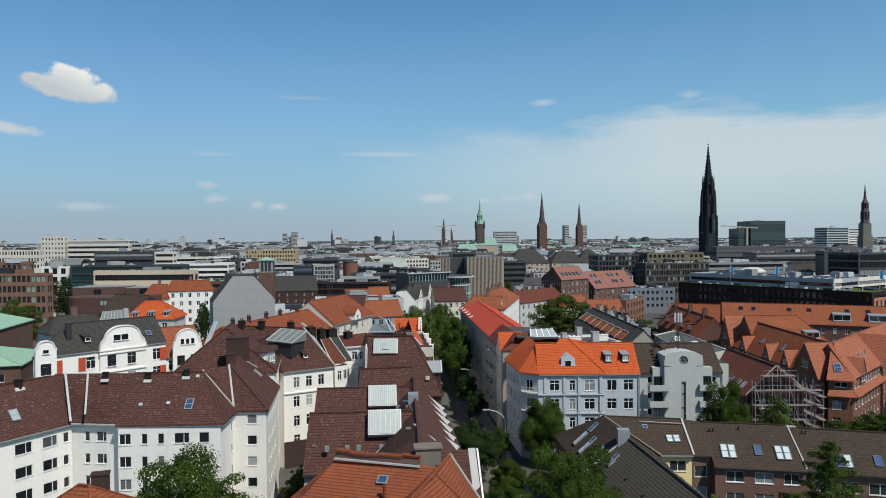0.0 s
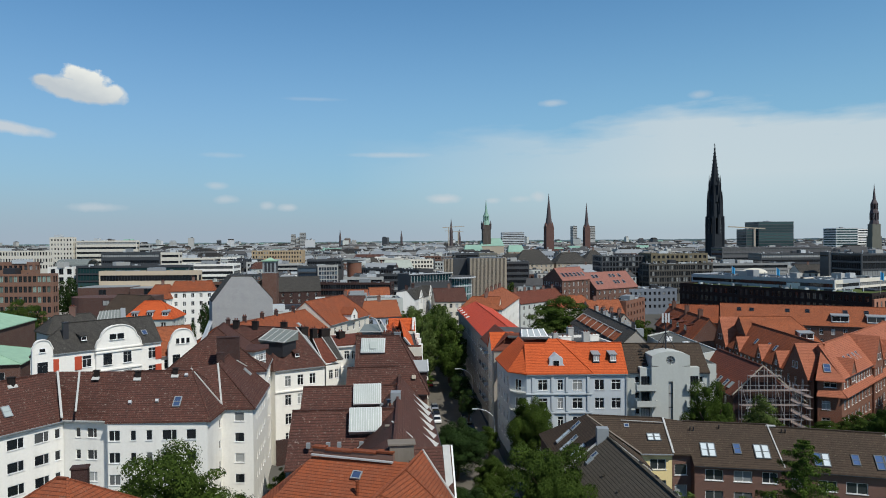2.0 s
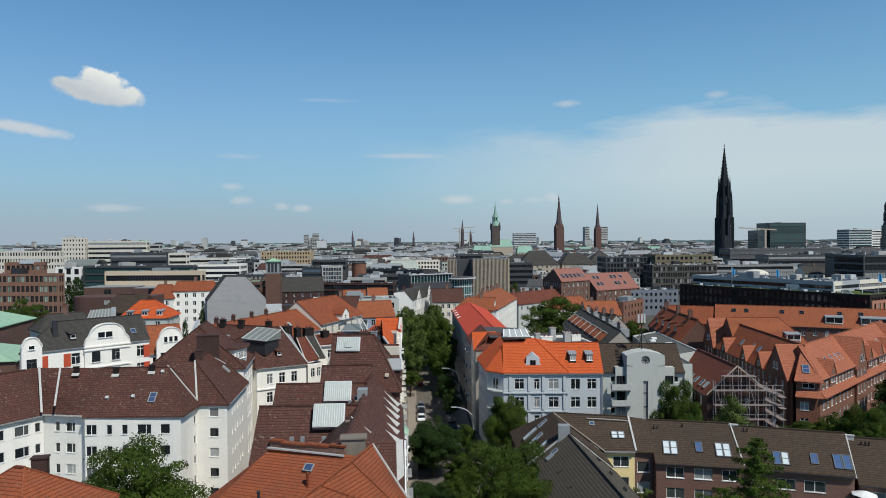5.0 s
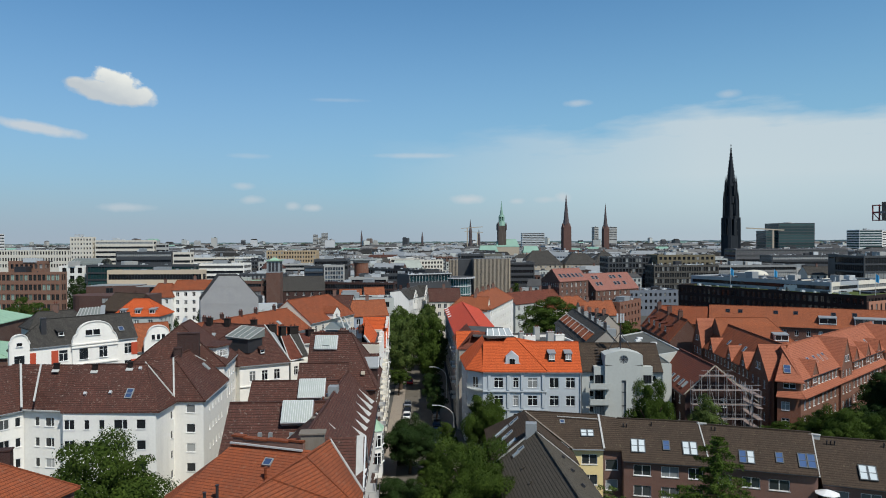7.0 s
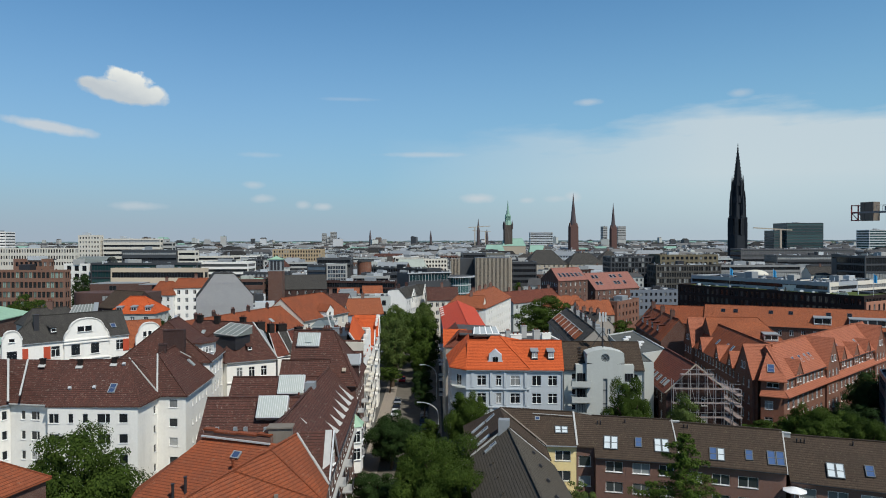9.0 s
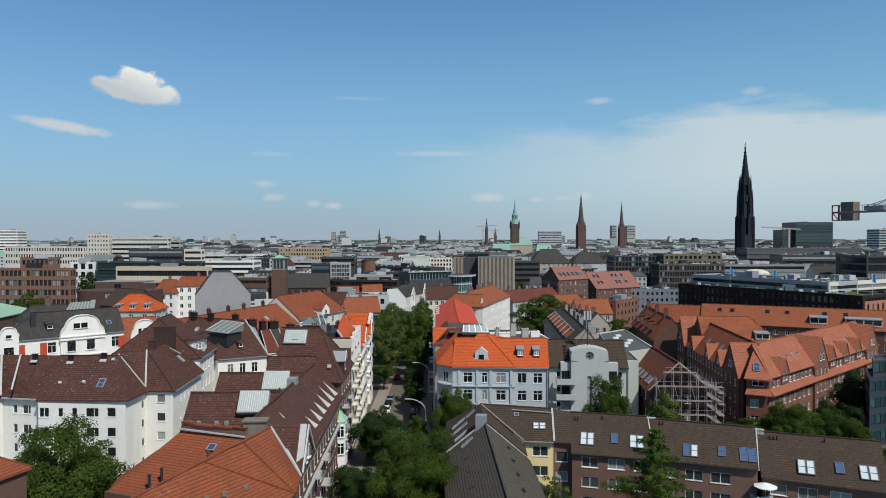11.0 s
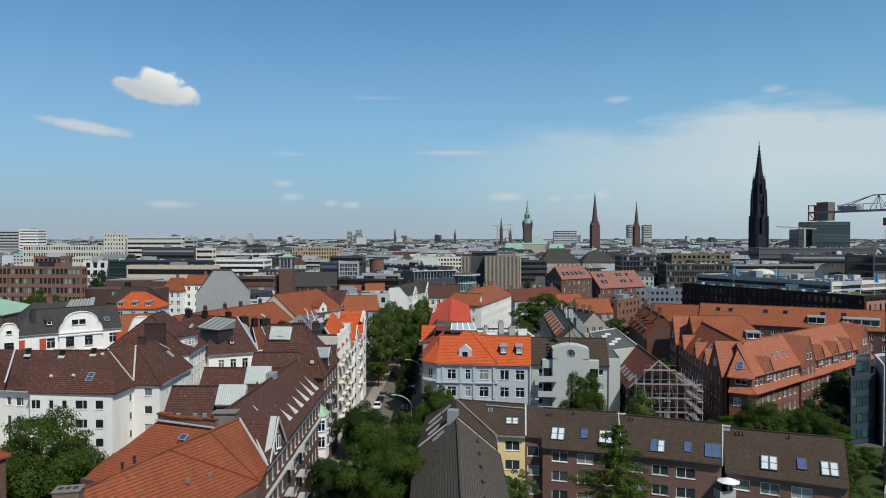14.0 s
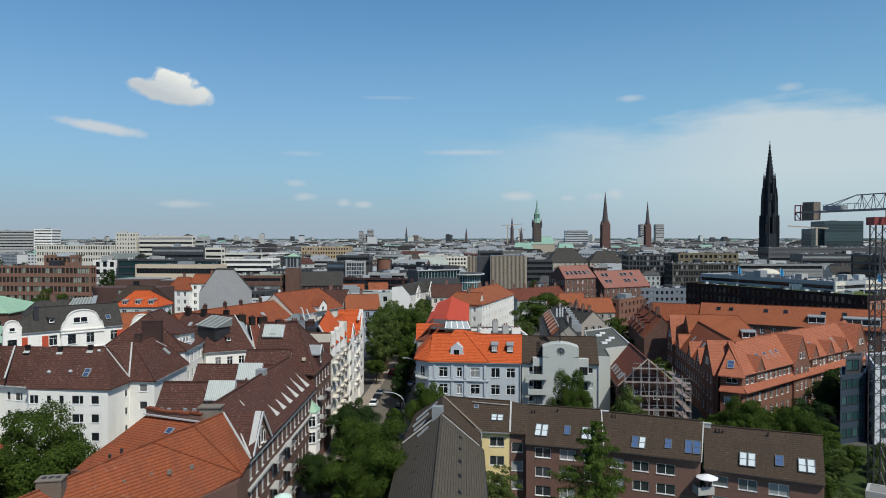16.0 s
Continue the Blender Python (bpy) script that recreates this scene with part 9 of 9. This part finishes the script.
pitched("pale hall with grey green gabled roof", (-53, 556), (-28, 560), 16, 16.8, 23.4, CREAM, plain("pale_green_grey_sheet", (0.33, 0.36, 0.32), 0.8, vary=0.25, scale=0.3), 5, 2, (0.1, 0.1), name="hall", chim=0)
office("low white canopy roofs", (-60.8, 404), (-37.5, 404), 5, 18.2, CONCRETE, PALEMETAL, "band", 2.4, 2, wh=1.7, plant=2)
office("low dark shop range with white roof edge", (-72.6, 385), (-30.4, 381), 8, 16.4, BRICKDARK, FELT, "band", 3.4, 3, wh=2.4, plant=2)
office("dark glazed office range", (-56, 412), (-18, 414), 14, 19.6, DARKFACADE, FELT, "band", 3.2, 4, wh=2.0, plant=3)
office("tan stone office range with tall windows", (-197, 684), (-147, 688), 22, 30.4, plaster("tan_stone", (0.42, 0.32, 0.2)), FELT, "punch", 4, 4, 18, 1.4, 2.2)
office("white low office range", (-190, 464), (-146, 467), 20, 24.6, WHITE, FELTPALE, "band", 3.6, 4, plant=3)
office("pale office range with ribbon windows", (-262, 580), (-200, 584), 20, 26.0, CREAM, FELTPALE, "band", 3.6, 4, plant=3)
office("tall green glass office tower", (456.5, 1019.5), (510, 1024), 40, 62.8, DARKFACADE, FELT, "band", 4.0, 13, wh=3.1, glassm=GLASSGREEN, plant=2)
office("dark office tower wing", (441, 1026), (456, 1027), 30, 52.0, DARKFACADE, FELT, "band", 4.0, 10, wh=2.6, glassm=GLASSGREEN)
office("pale green office block", (629, 1126), (668, 1132), 30, 53.6, PALEMETAL, FELT, "band", 4.0, 9, wh=2.6, glassm=GLASSGREEN)
office("white office block far off", (668.5, 1133), (700, 1136), 30, 52.0, WHITE, FELT, "band", 4.0, 9, wh=2.0)
for x, y, w, h in ((-599, 2564, 15, 64), (-567, 2566, 21, 70), (-580, 2570, 10, 52)):
    office("pale high-rise block far off", (x, y), (x + w, y + 1), 24, h, CONCRETE, FELT, "band", 5, 9, wh=2.2)
for x, y, w, h in ((429, 2419, 15, 84), (480, 2421, 28, 84)):
    office("pale high-rise block far off", (x, y), (x + w, y + 2), 30, h, CONCRETE, FELT, "band", 6, 8, wh=2.4)
office("pale glazed high-rise far off", (150, 2000), (215, 2004), 30, 60, PALEMETAL, FELT, "band", 5, 7, wh=2.4)
office("grey office block far off", (-770, 868), (-655, 884), 26, 50, CONCRETE, FELT, "band", 4, 7, wh=1.6)
office("pale office block far off", (-654, 884), (-630, 888), 26, 52, WHITE, FELT, "band", 4, 7, wh=1.6)



# ---- church towers ----
def stage(M, x, y, n, r0, r1, z0, z1, rot=0.0, mi=0):
    A = [(x + r0 * math.cos(rot + 2 * math.pi * i / n), y + r0 * math.sin(rot + 2 * math.pi * i / n), z0) for i in range(n)]
    B = [(x + r1 * math.cos(rot + 2 * math.pi * i / n), y + r1 * math.sin(rot + 2 * math.pi * i / n), z1) for i in range(n)]
    for i in range(n):
        j = (i + 1) % n
        M.face([A[i], A[j], B[j], B[i]], mi)
    M.face(B, mi)


def ring_of(M, x, y, n, r, z0, z1, w, rot=0.0):
    """Upright piers on a ring, leaving openings between them."""
    for i in range(n):
        a = rot + 2 * math.pi * i / n
        M.box(x + r * math.cos(a), y + r * math.sin(a), z0, w, w, z1 - z0, a)


Q4 = math.pi / 4
nk = thing("church_tower", "tall soot-black gothic church spire", "church")
X, Y = 303.0, 785.0
M = Mesh()
stage(M, X, Y, 4, 9.4, 9.1, 0, 44, Q4 + 0.3)
for i in range(4):
    a = Q4 + 0.3 + i * math.pi / 2
    M.box(X + 8.7 * math.cos(a), Y + 8.7 * math.sin(a), 0, 3.0, 3.0, 58, a)
M.to("base", SOOT, nk)
for n_, r, w in ((4, 8.3, 3.4), (4, 6.2, 2.0)):
    for i in range(n_):
        P = Mesh()
        a = (Q4 if w > 3 else 0.0) + 0.3 + 2 * math.pi * i / n_
        P.box(X + r * math.cos(a), Y + r * math.sin(a), 44, w, w, 20, a)
        P.to("belfry_pier", SOOT, nk)
M = Mesh()
stage(M, X, Y, 4, 9.1, 8.6, 62, 80, Q4 + 0.3)
stage(M, X, Y, 8, 8.0, 7.0, 80, 88, 0.3 + math.pi / 8)
stage(M, X, Y, 8, 5.0, 4.8, 88, 101, 0.3)
stage(M, X, Y, 8, 6.2, 5.6, 99, 103, 0.3)
M.to("tower_stage", SOOT, nk)
for i in range(8):
    P = Mesh()
    a = 0.3 + i * Q4
    P.box(X + 6.0 * math.cos(a), Y + 6.0 * math.sin(a), 87, 1.6, 1.6, 13, a)
    stage(P, X + 6.0 * math.cos(a), Y + 6.0 * math.sin(a), 4, 0.9, 0.05, 100, 111)
    P.to("lantern_pier", SOOT, nk)
    P = Mesh()
    r = 7.5 if i % 2 else 8.6
    stage(P, X + r * math.cos(a), Y + r * math.sin(a), 4, 1.5, 1.2, 66, 82)
    stage(P, X + r * math.cos(a), Y + r * math.sin(a), 4, 1.3, 0.05, 82, 95)
    P.to("pinnacle", SOOT, nk)
M = Mesh()
stage(M, X, Y, 8, 4.9, 0.3, 101, 143, 0.3)
for k in range(10):
    z = 103 + k * 4.0
    r = 5.2 * (1 - (z - 101) / 43.5)
    ring_of(M, X, Y, 8, r, z, z + 1.0, 0.6, 0.3)
stage(M, X, Y, 8, 1.0, 1.0, 141, 142)
M.box(X, Y, 142, 0.4, 0.4, 5.0)
M.box(X, Y, 144.6, 2.0, 0.4, 0.5)
M.to("spire", SOOT, nk)

BRICKTOWER = plain("dull_brick", (0.12, 0.07, 0.06), 0.9, vary=0.25, scale=0.3)
SPIREMETAL = plain("brown_copper", (0.075, 0.055, 0.055), 0.6, vary=0.2, scale=0.3)
for x, y, top, w, zb in ((170, 1180, 118.4, 7.4, 60), (277.5, 1400, 113.3, 6.2, 60)):
    th = thing("church_tower", "brick church tower with steep dark spire", "church", "church towers")
    M = Mesh()
    stage(M, x, y, 4, w * 1.35, w * 1.3, 0, zb, Q4 + 0.2)
    M.to("shaft", BRICKTOWER, th)
    M = Mesh()
    for i in range(4):
        a = 0.2 + i * math.pi / 2
        cx, cy = x + w * 0.93 * math.cos(a), y + w * 0.93 * math.sin(a)
        px, py = -math.sin(a) * w * 0.9, math.cos(a) * w * 0.9
        M.face([(cx - px, cy - py, zb), (cx + px, cy + py, zb), (cx, cy, zb + 8)])
        M.face([(cx + px, cy + py, zb), (x, y, zb + 9), (cx, cy, zb + 8)])
        M.face([(x, y, zb + 9), (cx - px, cy - py, zb), (cx, cy, zb + 8)])
    M.to("gable", BRICKTOWER, th)
    M = Mesh()
    stage(M, x, y, 8, w * 0.92, w * 0.6, zb, zb + 16, 0.2)
    stage(M, x, y, 8, w * 0.6, 0.12, zb + 16, top, 0.2)
    M.to("spire", SPIREMETAL, th)
    M = Mesh()
    M.quadbox(quad((x + 6, y + 4), (x + 50, y + 10), 18), 0, 22)
    M.to("nave", BRICKTOWER, th)

rh = thing("city_hall", "city hall with green copper roofs and tower", "city hall")
X, Y = 51.6, 960.0
COPPERFAR = plain("old_green_copper", (0.20, 0.34, 0.27), 0.7, vary=0.25, scale=0.1)
M = Mesh()
M.box(X, Y, 0, 11.0, 11.0, 60, 0.15)
M.to("tower", plaster("grey_sandstone", (0.085, 0.07, 0.06)), rh)
for i in range(4):
    P = Mesh()
    a = Q4 + 0.15 + i * math.pi / 2
    px, py = X + 7.4 * math.cos(a), Y + 7.4 * math.sin(a)
    stage(P, px, py, 8, 1.2, 1.2, 54, 61)
    stage(P, px, py, 8, 1.2, 0.05, 61, 66)
    P.to("pinnacle", SPIREMETAL, rh)
M = Mesh()
stage(M, X, Y, 8, 6.0, 3.8, 60, 67)
ring_of(M, X, Y, 8, 3.4, 66, 72, 1.4)
stage(M, X, Y, 8, 2.4, 2.4, 66, 72)
stage(M, X, Y, 8, 4.4, 3.2, 72, 75)
stage(M, X, Y, 8, 2.6, 1.6, 75, 81)
stage(M, X, Y, 8, 1.5, 0.08, 81, 95)
M.to("spire", COPPERFAR, rh)
for a, b, d, e, r in (((44, 952), (76, 955), 20, 31, 41), ((20, 930), (46, 932), 16, 24, 32.5), ((80, 930), (102, 932), 16, 23, 31.5)):
    roof(rh, quad(a, b, d), e, r, (0.1, 0.1), 0.5, COPPERFAR)
    M = Mesh()
    M.quadbox(quad(a, b, d), 0, e)
    M.to("wall", STONE, rh)

kt = thing("church_tower", "baroque church tower with brown lanterns", "church")
X, Y = 626.0, 1020.0
M = Mesh()
M.box(X, Y, 0, 14, 14, 40)
M.box(X, Y, 40, 12, 12, 18)
M.to("shaft", plaster("grey_green_stone", (0.16, 0.16, 0.13)), kt)
M = Mesh()
stage(M, X, Y, 8, 6.75, 5.55, 58, 64)
ring_of(M, X, Y, 8, 4.95, 64, 74, 1.8)
stage(M, X, Y, 8, 6.15, 4.80, 74, 80)
ring_of(M, X, Y, 8, 4.05, 80, 88, 1.6)
stage(M, X, Y, 8, 4.95, 2.40, 88, 94)
stage(M, X, Y, 8, 2.25, 0.08, 94, 118)
M.to("spire", SPIREMETAL, kt)

for x, y, h in ((2, 1720, 92), (24, 1900, 70), (-420, 2600, 80), (-180, 2500, 74)):
    th = thing("far_tower", "slender tower far off on the skyline", "tower")
    M = Mesh()
    stage(M, x, y, 8, 4.5, 4.0, 0, h * 0.62)
    stage(M, x, y, 8, 4.4, 0.2, h * 0.62, h)
    M.to("spire", SPIREMETAL, th)
for x, y, h, d in ((-3, 1500, 66, 1), (20, 1800, 60, -1), (398, 900, 51, -1)):
    th = thing("tower_crane", "tower crane far off on the skyline", "crane")
    M = Mesh()
    M.box(x, y, 0, 2.2, 2.2, h)
    M.to("mast", STONE, th)
    M = Mesh()
    M.beam((x - 14 * d, y, h), (x + 34 * d, y, h + 3), 1.4)
    M.to("jib", STONE, th)


# ---- town filling the plain ----
rnd = random.Random(21)
TAKEN = []
for ob in list(scene.collection.objects):
    if ob.parent is None and ob.type == "EMPTY":
        bb = [Vector(c) for m in ob.children if m.type == "MESH" and m.name.split(".")[0] in ("wall", "core", "glazing", "base", "shaft") for c in m.bound_box]
        if bb:
            TAKEN.append((min(p.x for p in bb), max(p.x for p in bb), min(p.y for p in bb), max(p.y for p in bb)))


TAKEN.append((84, 112, 318, 356))
TAKEN.append((-75, 40, 283, 345))
TAKEN.append((-95, 40, 345, 420))
TAKEN.append((58, 232, 282, 425))
TAKEN.append((-230, -108, 282, 345))


def free(x, y, r):
    return all(not (a - r < x < b + r and c - r < y < d + r) for a, b, c, d in TAKEN)


WALLS = [WHITE, CREAM, GREYWALL, BRICKRED, GREYWALL, CONCRETE, DARKFACADE, CONCRETE, DARKFACADE, BRICKDARK]
n_mid = 0
for i in range(900):
    y = rnd.uniform(285, 760)
    x = rnd.uniform(-0.62, 0.66) * (y + 40)
    w, d = rnd.uniform(14, 34), rnd.uniform(12, 20)
    if abs(x - on_street(y, 0)[0]) < 20 and y < 330:
        continue
    if not free(x, y + d / 2, max(w, d) * 0.62) or n_mid >= 150:
        continue
    n_mid += 1
    TAKEN.append((x - w / 2, x + w / 2, y, y + d))
    a = rnd.uniform(-0.35, 0.35)
    c, s = math.cos(a) * w / 2, math.sin(a) * w / 2
    p, q = (x - c, y - s), (x + c, y + s)
    h = rnd.uniform(14, 21) + (3 if y > 500 else 0)
    k = rnd.random()
    wall = rnd.choice(WALLS if x < 60 else WALLS[2:])
    if k < (0.22 if y > 450 else 0.34):
        pitched("town house with tiled roof among many", p, q, d, h - 3, h + 1.5, wall if wall is not DARKFACADE else CREAM, rnd.choice([TILE_DARK, SLATE, SLATE, SLATE, TILE_BROWN, ZINC]), 4, 1, rnd.choice([(0, 0), (0.2, 0.2)]), chim=1, side_cols=0)
    else:
        office("flat roofed town building among many", p, q, d, h, wall, rnd.choice([FELT, FELTPALE, FELT, FELT, ZINC]), rnd.choice(["grid", "grid", "band"]), 3.5, rnd.choice([3, 4]), int(w / 2.7), 1.5, 1.9, sides=rnd.random() < 0.5, plant=rnd.choice([1, 2]))

# farther: joined town and woods
# the pale far wall is a muted white, distance haze put into its colour
FARMATS = [plaster("far_cream_wall", (0.42, 0.41, 0.38)), plaster("far_pale_wall", (0.54, 0.55, 0.55)), GREYWALL, CONCRETE, BRICKBROWN, DARKFACADE, plain("far_gravel", (0.16, 0.16, 0.155), 0.9, vary=0.3, scale=0.2), FELT, TILE_RED, SLATE, ZINC, STONE, COPPERFAR, TILE_OLDOR]
town = Mesh()
for i in range(1500):
    # small houses and yard sheds between the larger blocks
    y = rnd.uniform(285, 740)
    x = rnd.uniform(-0.64, 0.68) * (y + 40)
    w, d, h = rnd.uniform(7, 15), rnd.uniform(6, 11), rnd.uniform(8, 16)
    if not free(x, y, 6) or (x < -90 and y < 310) or (abs(x - on_street(y, 0)[0]) < 14 and y < 330):
        continue
    TAKEN.append((x - w / 2, x + w / 2, y - d / 2, y + d / 2))
    a = rnd.uniform(-0.5, 0.5)
    c, s = math.cos(a), math.sin(a)
    town.box(x, y, 0, w, d, h, a, rnd.choice([0, 1, 1, 2, 3, 4, 2]))
    P_ = [(x + c * u_ - s * v_, y + s * u_ + c * v_) for u_, v_ in ((-w / 2 - .3, -d / 2 - .3), (w / 2 + .3, -d / 2 - .3), (w / 2 + .3, d / 2 + .3), (-w / 2 - .3, d / 2 + .3))]
    if rnd.random() < 0.7:
        k_ = rnd.choice([0.0, 0.25])
        e0, e1 = [(x + c * w * o_, y + s * w * o_, h + d * 0.36) for o_ in (-0.5 + k_, 0.5 - k_)]
        A, B, C, D = [(*p, h) for p in P_]
        t_ = rnd.choice([8, 9, 9, 7, 9, 7, 10])
        for f in ([A, B, e1, e0], [C, D, e0, e1], [B, C, e1], [D, A, e0]):
            town.face(f, t_)
        town.box(x + w * 0.2, y, h + d * 0.2, 0.9, 0.7, d * 0.3, a, 4)
    else:
        town.box(x, y, h, w * 0.9, d * 0.9, 0.3, a, rnd.choice([6, 7, 10]))
        town.box(x + 1, y, h, 2.5, 2.0, 1.6, a, rnd.choice([2, 5, 10]))
    nw = max(2, int(w / 2.6))
    for k in range(3):
        z = h - 2.6 - 3.2 * k
        fx, fy = x + s * (d / 2 + 0.06), y - c * (d / 2 + 0.06)
        for e_ in range(nw):
            g0, g1 = (e_ + 0.28) / nw - 0.5, (e_ + 0.72) / nw - 0.5
            town.face([(fx + c * w * g0, fy + s * w * g0, z), (fx + c * w * g1, fy + s * w * g1, z), (fx + c * w * g1, fy + s * w * g1, z + 1.7), (fx + c * w * g0, fy + s * w * g0, z + 1.7)], 5)
for i in range(5200):
    y = 720 * (4700 / 720) ** (rnd.random() ** 0.85)
    x = rnd.uniform(-0.72, 0.76) * (y + 60)
    if not free(x, y, 14):
        continue
    w, d, h = rnd.uniform(12, 46), rnd.uniform(12, 28), rnd.uniform(9, 23)
    if y > 1600:
        h = rnd.uniform(8, 26)
    if rnd.random() < 0.012 and y > 1500:
        h, w, d = rnd.uniform(34, 52), rnd.uniform(14, 30), 16
    a = rnd.uniform(-0.6, 0.6)
    m = rnd.choice([0, 1, 1, 2, 3, 2, 5, 4, 5] if x > 0 else [0, 1, 1, 2, 3, 3, 5, 4, 1])
    town.box(x, y, 0, w, d, h, a, m)
    t_ = rnd.choice([6, 7, 7, 9, 6, 10, 10, 9, 12 if rnd.random() < 0.25 else 7])
    if rnd.random() < 0.45:
        c, s = math.cos(a), math.sin(a)
        P_ = [(x + c * u_ - s * v_, y + s * u_ + c * v_) for u_, v_ in ((-w / 2, -d / 2), (w / 2, -d / 2), (w / 2, d / 2), (-w / 2, d / 2))]
        e0, e1 = (x - c * w * 0.4, y - s * w * 0.4, h + 4.5), (x + c * w * 0.4, y + s * w * 0.4, h + 4.5)
        A, B, C, D = [(*p, h + 0.05) for p in P_]
        for f in ([A, B, e1, e0], [C, D, e0, e1], [B, C, e1], [D, A, e0]):
            town.face(f, t_)
    else:
        town.box(x, y, h, w * 0.94, d * 0.94, 0.4, a, t_)
        town.box(x + rnd.uniform(-4, 4), y, h, rnd.uniform(3, 9), 5, 2.4, a, rnd.choice([2, 5, 10]))
    if y < 1700:
        # lift heads, flues and air units on the roof
        for _ in range(5):
            town.box(x + rnd.uniform(-0.42, 0.42) * w, y + rnd.uniform(-0.4, 0.4) * d, h + 0.2, rnd.uniform(0.8, 3.2), rnd.uniform(0.8, 2.4), rnd.uniform(0.8, 3.4), a, rnd.choice([1, 5, 6, 10, 7, 1]))
    # rows of window strips on the front
    if y < 1500:
        c, s = math.cos(a), math.sin(a)
        for k in range(int(h // 3.8)):
            z = h - 2.6 - 3.8 * k
            fx, fy = x + s * (d / 2 + 0.1), y - c * (d / 2 + 0.1)
            nw = max(3, int(w / 3.2))
            for e_ in range(nw):
                g0, g1 = (e_ + 0.2) / nw - 0.5, (e_ + 0.8) / nw - 0.5
                town.face([(fx + c * w * g0, fy + s * w * g0, z), (fx + c * w * g1, fy + s * w * g1, z), (fx + c * w * g1, fy + s * w * g1, z + 1.7), (fx + c * w * g0, fy + s * w * g0, z + 1.7)], 5)
tagged(town.to("far_town", FARMATS), "dense town roofs stretching to the horizon", "town", kind="stuff")
woods = Mesh()
# leaf green paled towards grey, so far haze is painted into the colour
LEAFFAR = leafy("haze_paled_leaves", (0.060, 0.080, 0.055), (0.085, 0.105, 0.070))
for i in range(7600):
    y = 290 * (4780 / 290) ** (rnd.random() ** 0.7)
    x = rnd.uniform(-0.74, 0.78) * (y + 60)
    if y < 900 and not free(x, y, 3.5):
        continue
    h, r = rnd.uniform(10, 18), rnd.uniform(4, 9)
    if y < 700:
        h, r = rnd.uniform(8, 15), rnd.uniform(3, 5.5)
    if y > 3600:
        h, r = rnd.uniform(14, 28), rnd.uniform(24, 60)
    if y < 850:
        # loose leaf clumps on a few uneven lobes
        lobes = [(rnd.uniform(-0.5, 0.5) * r, rnd.uniform(-0.5, 0.5) * r, h * rnd.uniform(0.4, 0.85), r * rnd.uniform(0.35, 0.62)) for _ in range(6)]
        for e_ in range(230 if y < 450 else 130):
            lx, ly, lz, lr = lobes[e_ % 6]
            dv = Vector((rnd.gauss(0, 1), rnd.gauss(0, 1), rnd.gauss(0.1, 1))).normalized()
            p_ = Vector((x + lx, y + ly, lz)) + dv * lr * rnd.uniform(0.6, 1.08)
            nn = (dv + Vector((rnd.uniform(-.8, .8), rnd.uniform(-.8, .8), rnd.uniform(-.2, .9)))).normalized()
            uu = nn.cross(Vector((rnd.uniform(-1, 1), rnd.uniform(-1, 1), rnd.uniform(-1, 1)))).normalized()
            vv = nn.cross(uu)
            s_ = rnd.uniform(0.35, 0.75) if y < 450 else rnd.uniform(0.6, 1.1)
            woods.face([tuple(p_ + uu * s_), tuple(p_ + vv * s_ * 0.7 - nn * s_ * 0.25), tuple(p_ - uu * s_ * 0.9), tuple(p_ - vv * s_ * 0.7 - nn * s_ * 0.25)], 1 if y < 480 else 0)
        continue
    n = 7
    zz_ = [0.25, 0.55, 0.85, 1.0]
    rr_ = [0.75, 1.0, 0.7, 0.15]
    rings = [[(x + r * q_ * rnd.uniform(0.75, 1.2) * math.cos(6.283 * j / n), y + r * q_ * rnd.uniform(0.75, 1.2) * math.sin(6.283 * j / n), h * z_ * rnd.uniform(0.93, 1.05)) for j in range(n)] for z_, q_ in zip(zz_, rr_)]
    for lo_, up_ in zip(rings, rings[1:]):
        for j in range(n):
            k = (j + 1) % n
            woods.face([lo_[j], lo_[k], up_[k], up_[j]])
    woods.face(rings[-1])
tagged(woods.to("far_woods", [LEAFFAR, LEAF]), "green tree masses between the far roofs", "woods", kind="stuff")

# wooded backdrop bands added to lift the horizon, haze painted into their colour
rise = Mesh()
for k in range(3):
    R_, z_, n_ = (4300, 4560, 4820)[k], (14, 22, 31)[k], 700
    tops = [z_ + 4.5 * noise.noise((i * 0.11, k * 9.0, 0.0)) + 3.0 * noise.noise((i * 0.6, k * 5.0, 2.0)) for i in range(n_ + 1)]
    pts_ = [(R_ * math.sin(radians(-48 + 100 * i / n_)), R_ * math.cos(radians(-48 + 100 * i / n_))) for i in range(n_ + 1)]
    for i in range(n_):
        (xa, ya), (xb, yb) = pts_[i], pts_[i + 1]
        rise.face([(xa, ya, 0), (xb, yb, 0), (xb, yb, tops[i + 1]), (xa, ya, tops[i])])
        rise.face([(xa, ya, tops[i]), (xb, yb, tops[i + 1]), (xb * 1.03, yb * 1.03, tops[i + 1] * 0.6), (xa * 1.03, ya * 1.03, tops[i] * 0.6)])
tagged(rise.to("backdrop", leafy("haze_painted_woods", (0.17, 0.24, 0.26), (0.20, 0.27, 0.29))), "backdrop of far woods along the horizon, haze painted in as blue green", "backdrop", kind="structure")
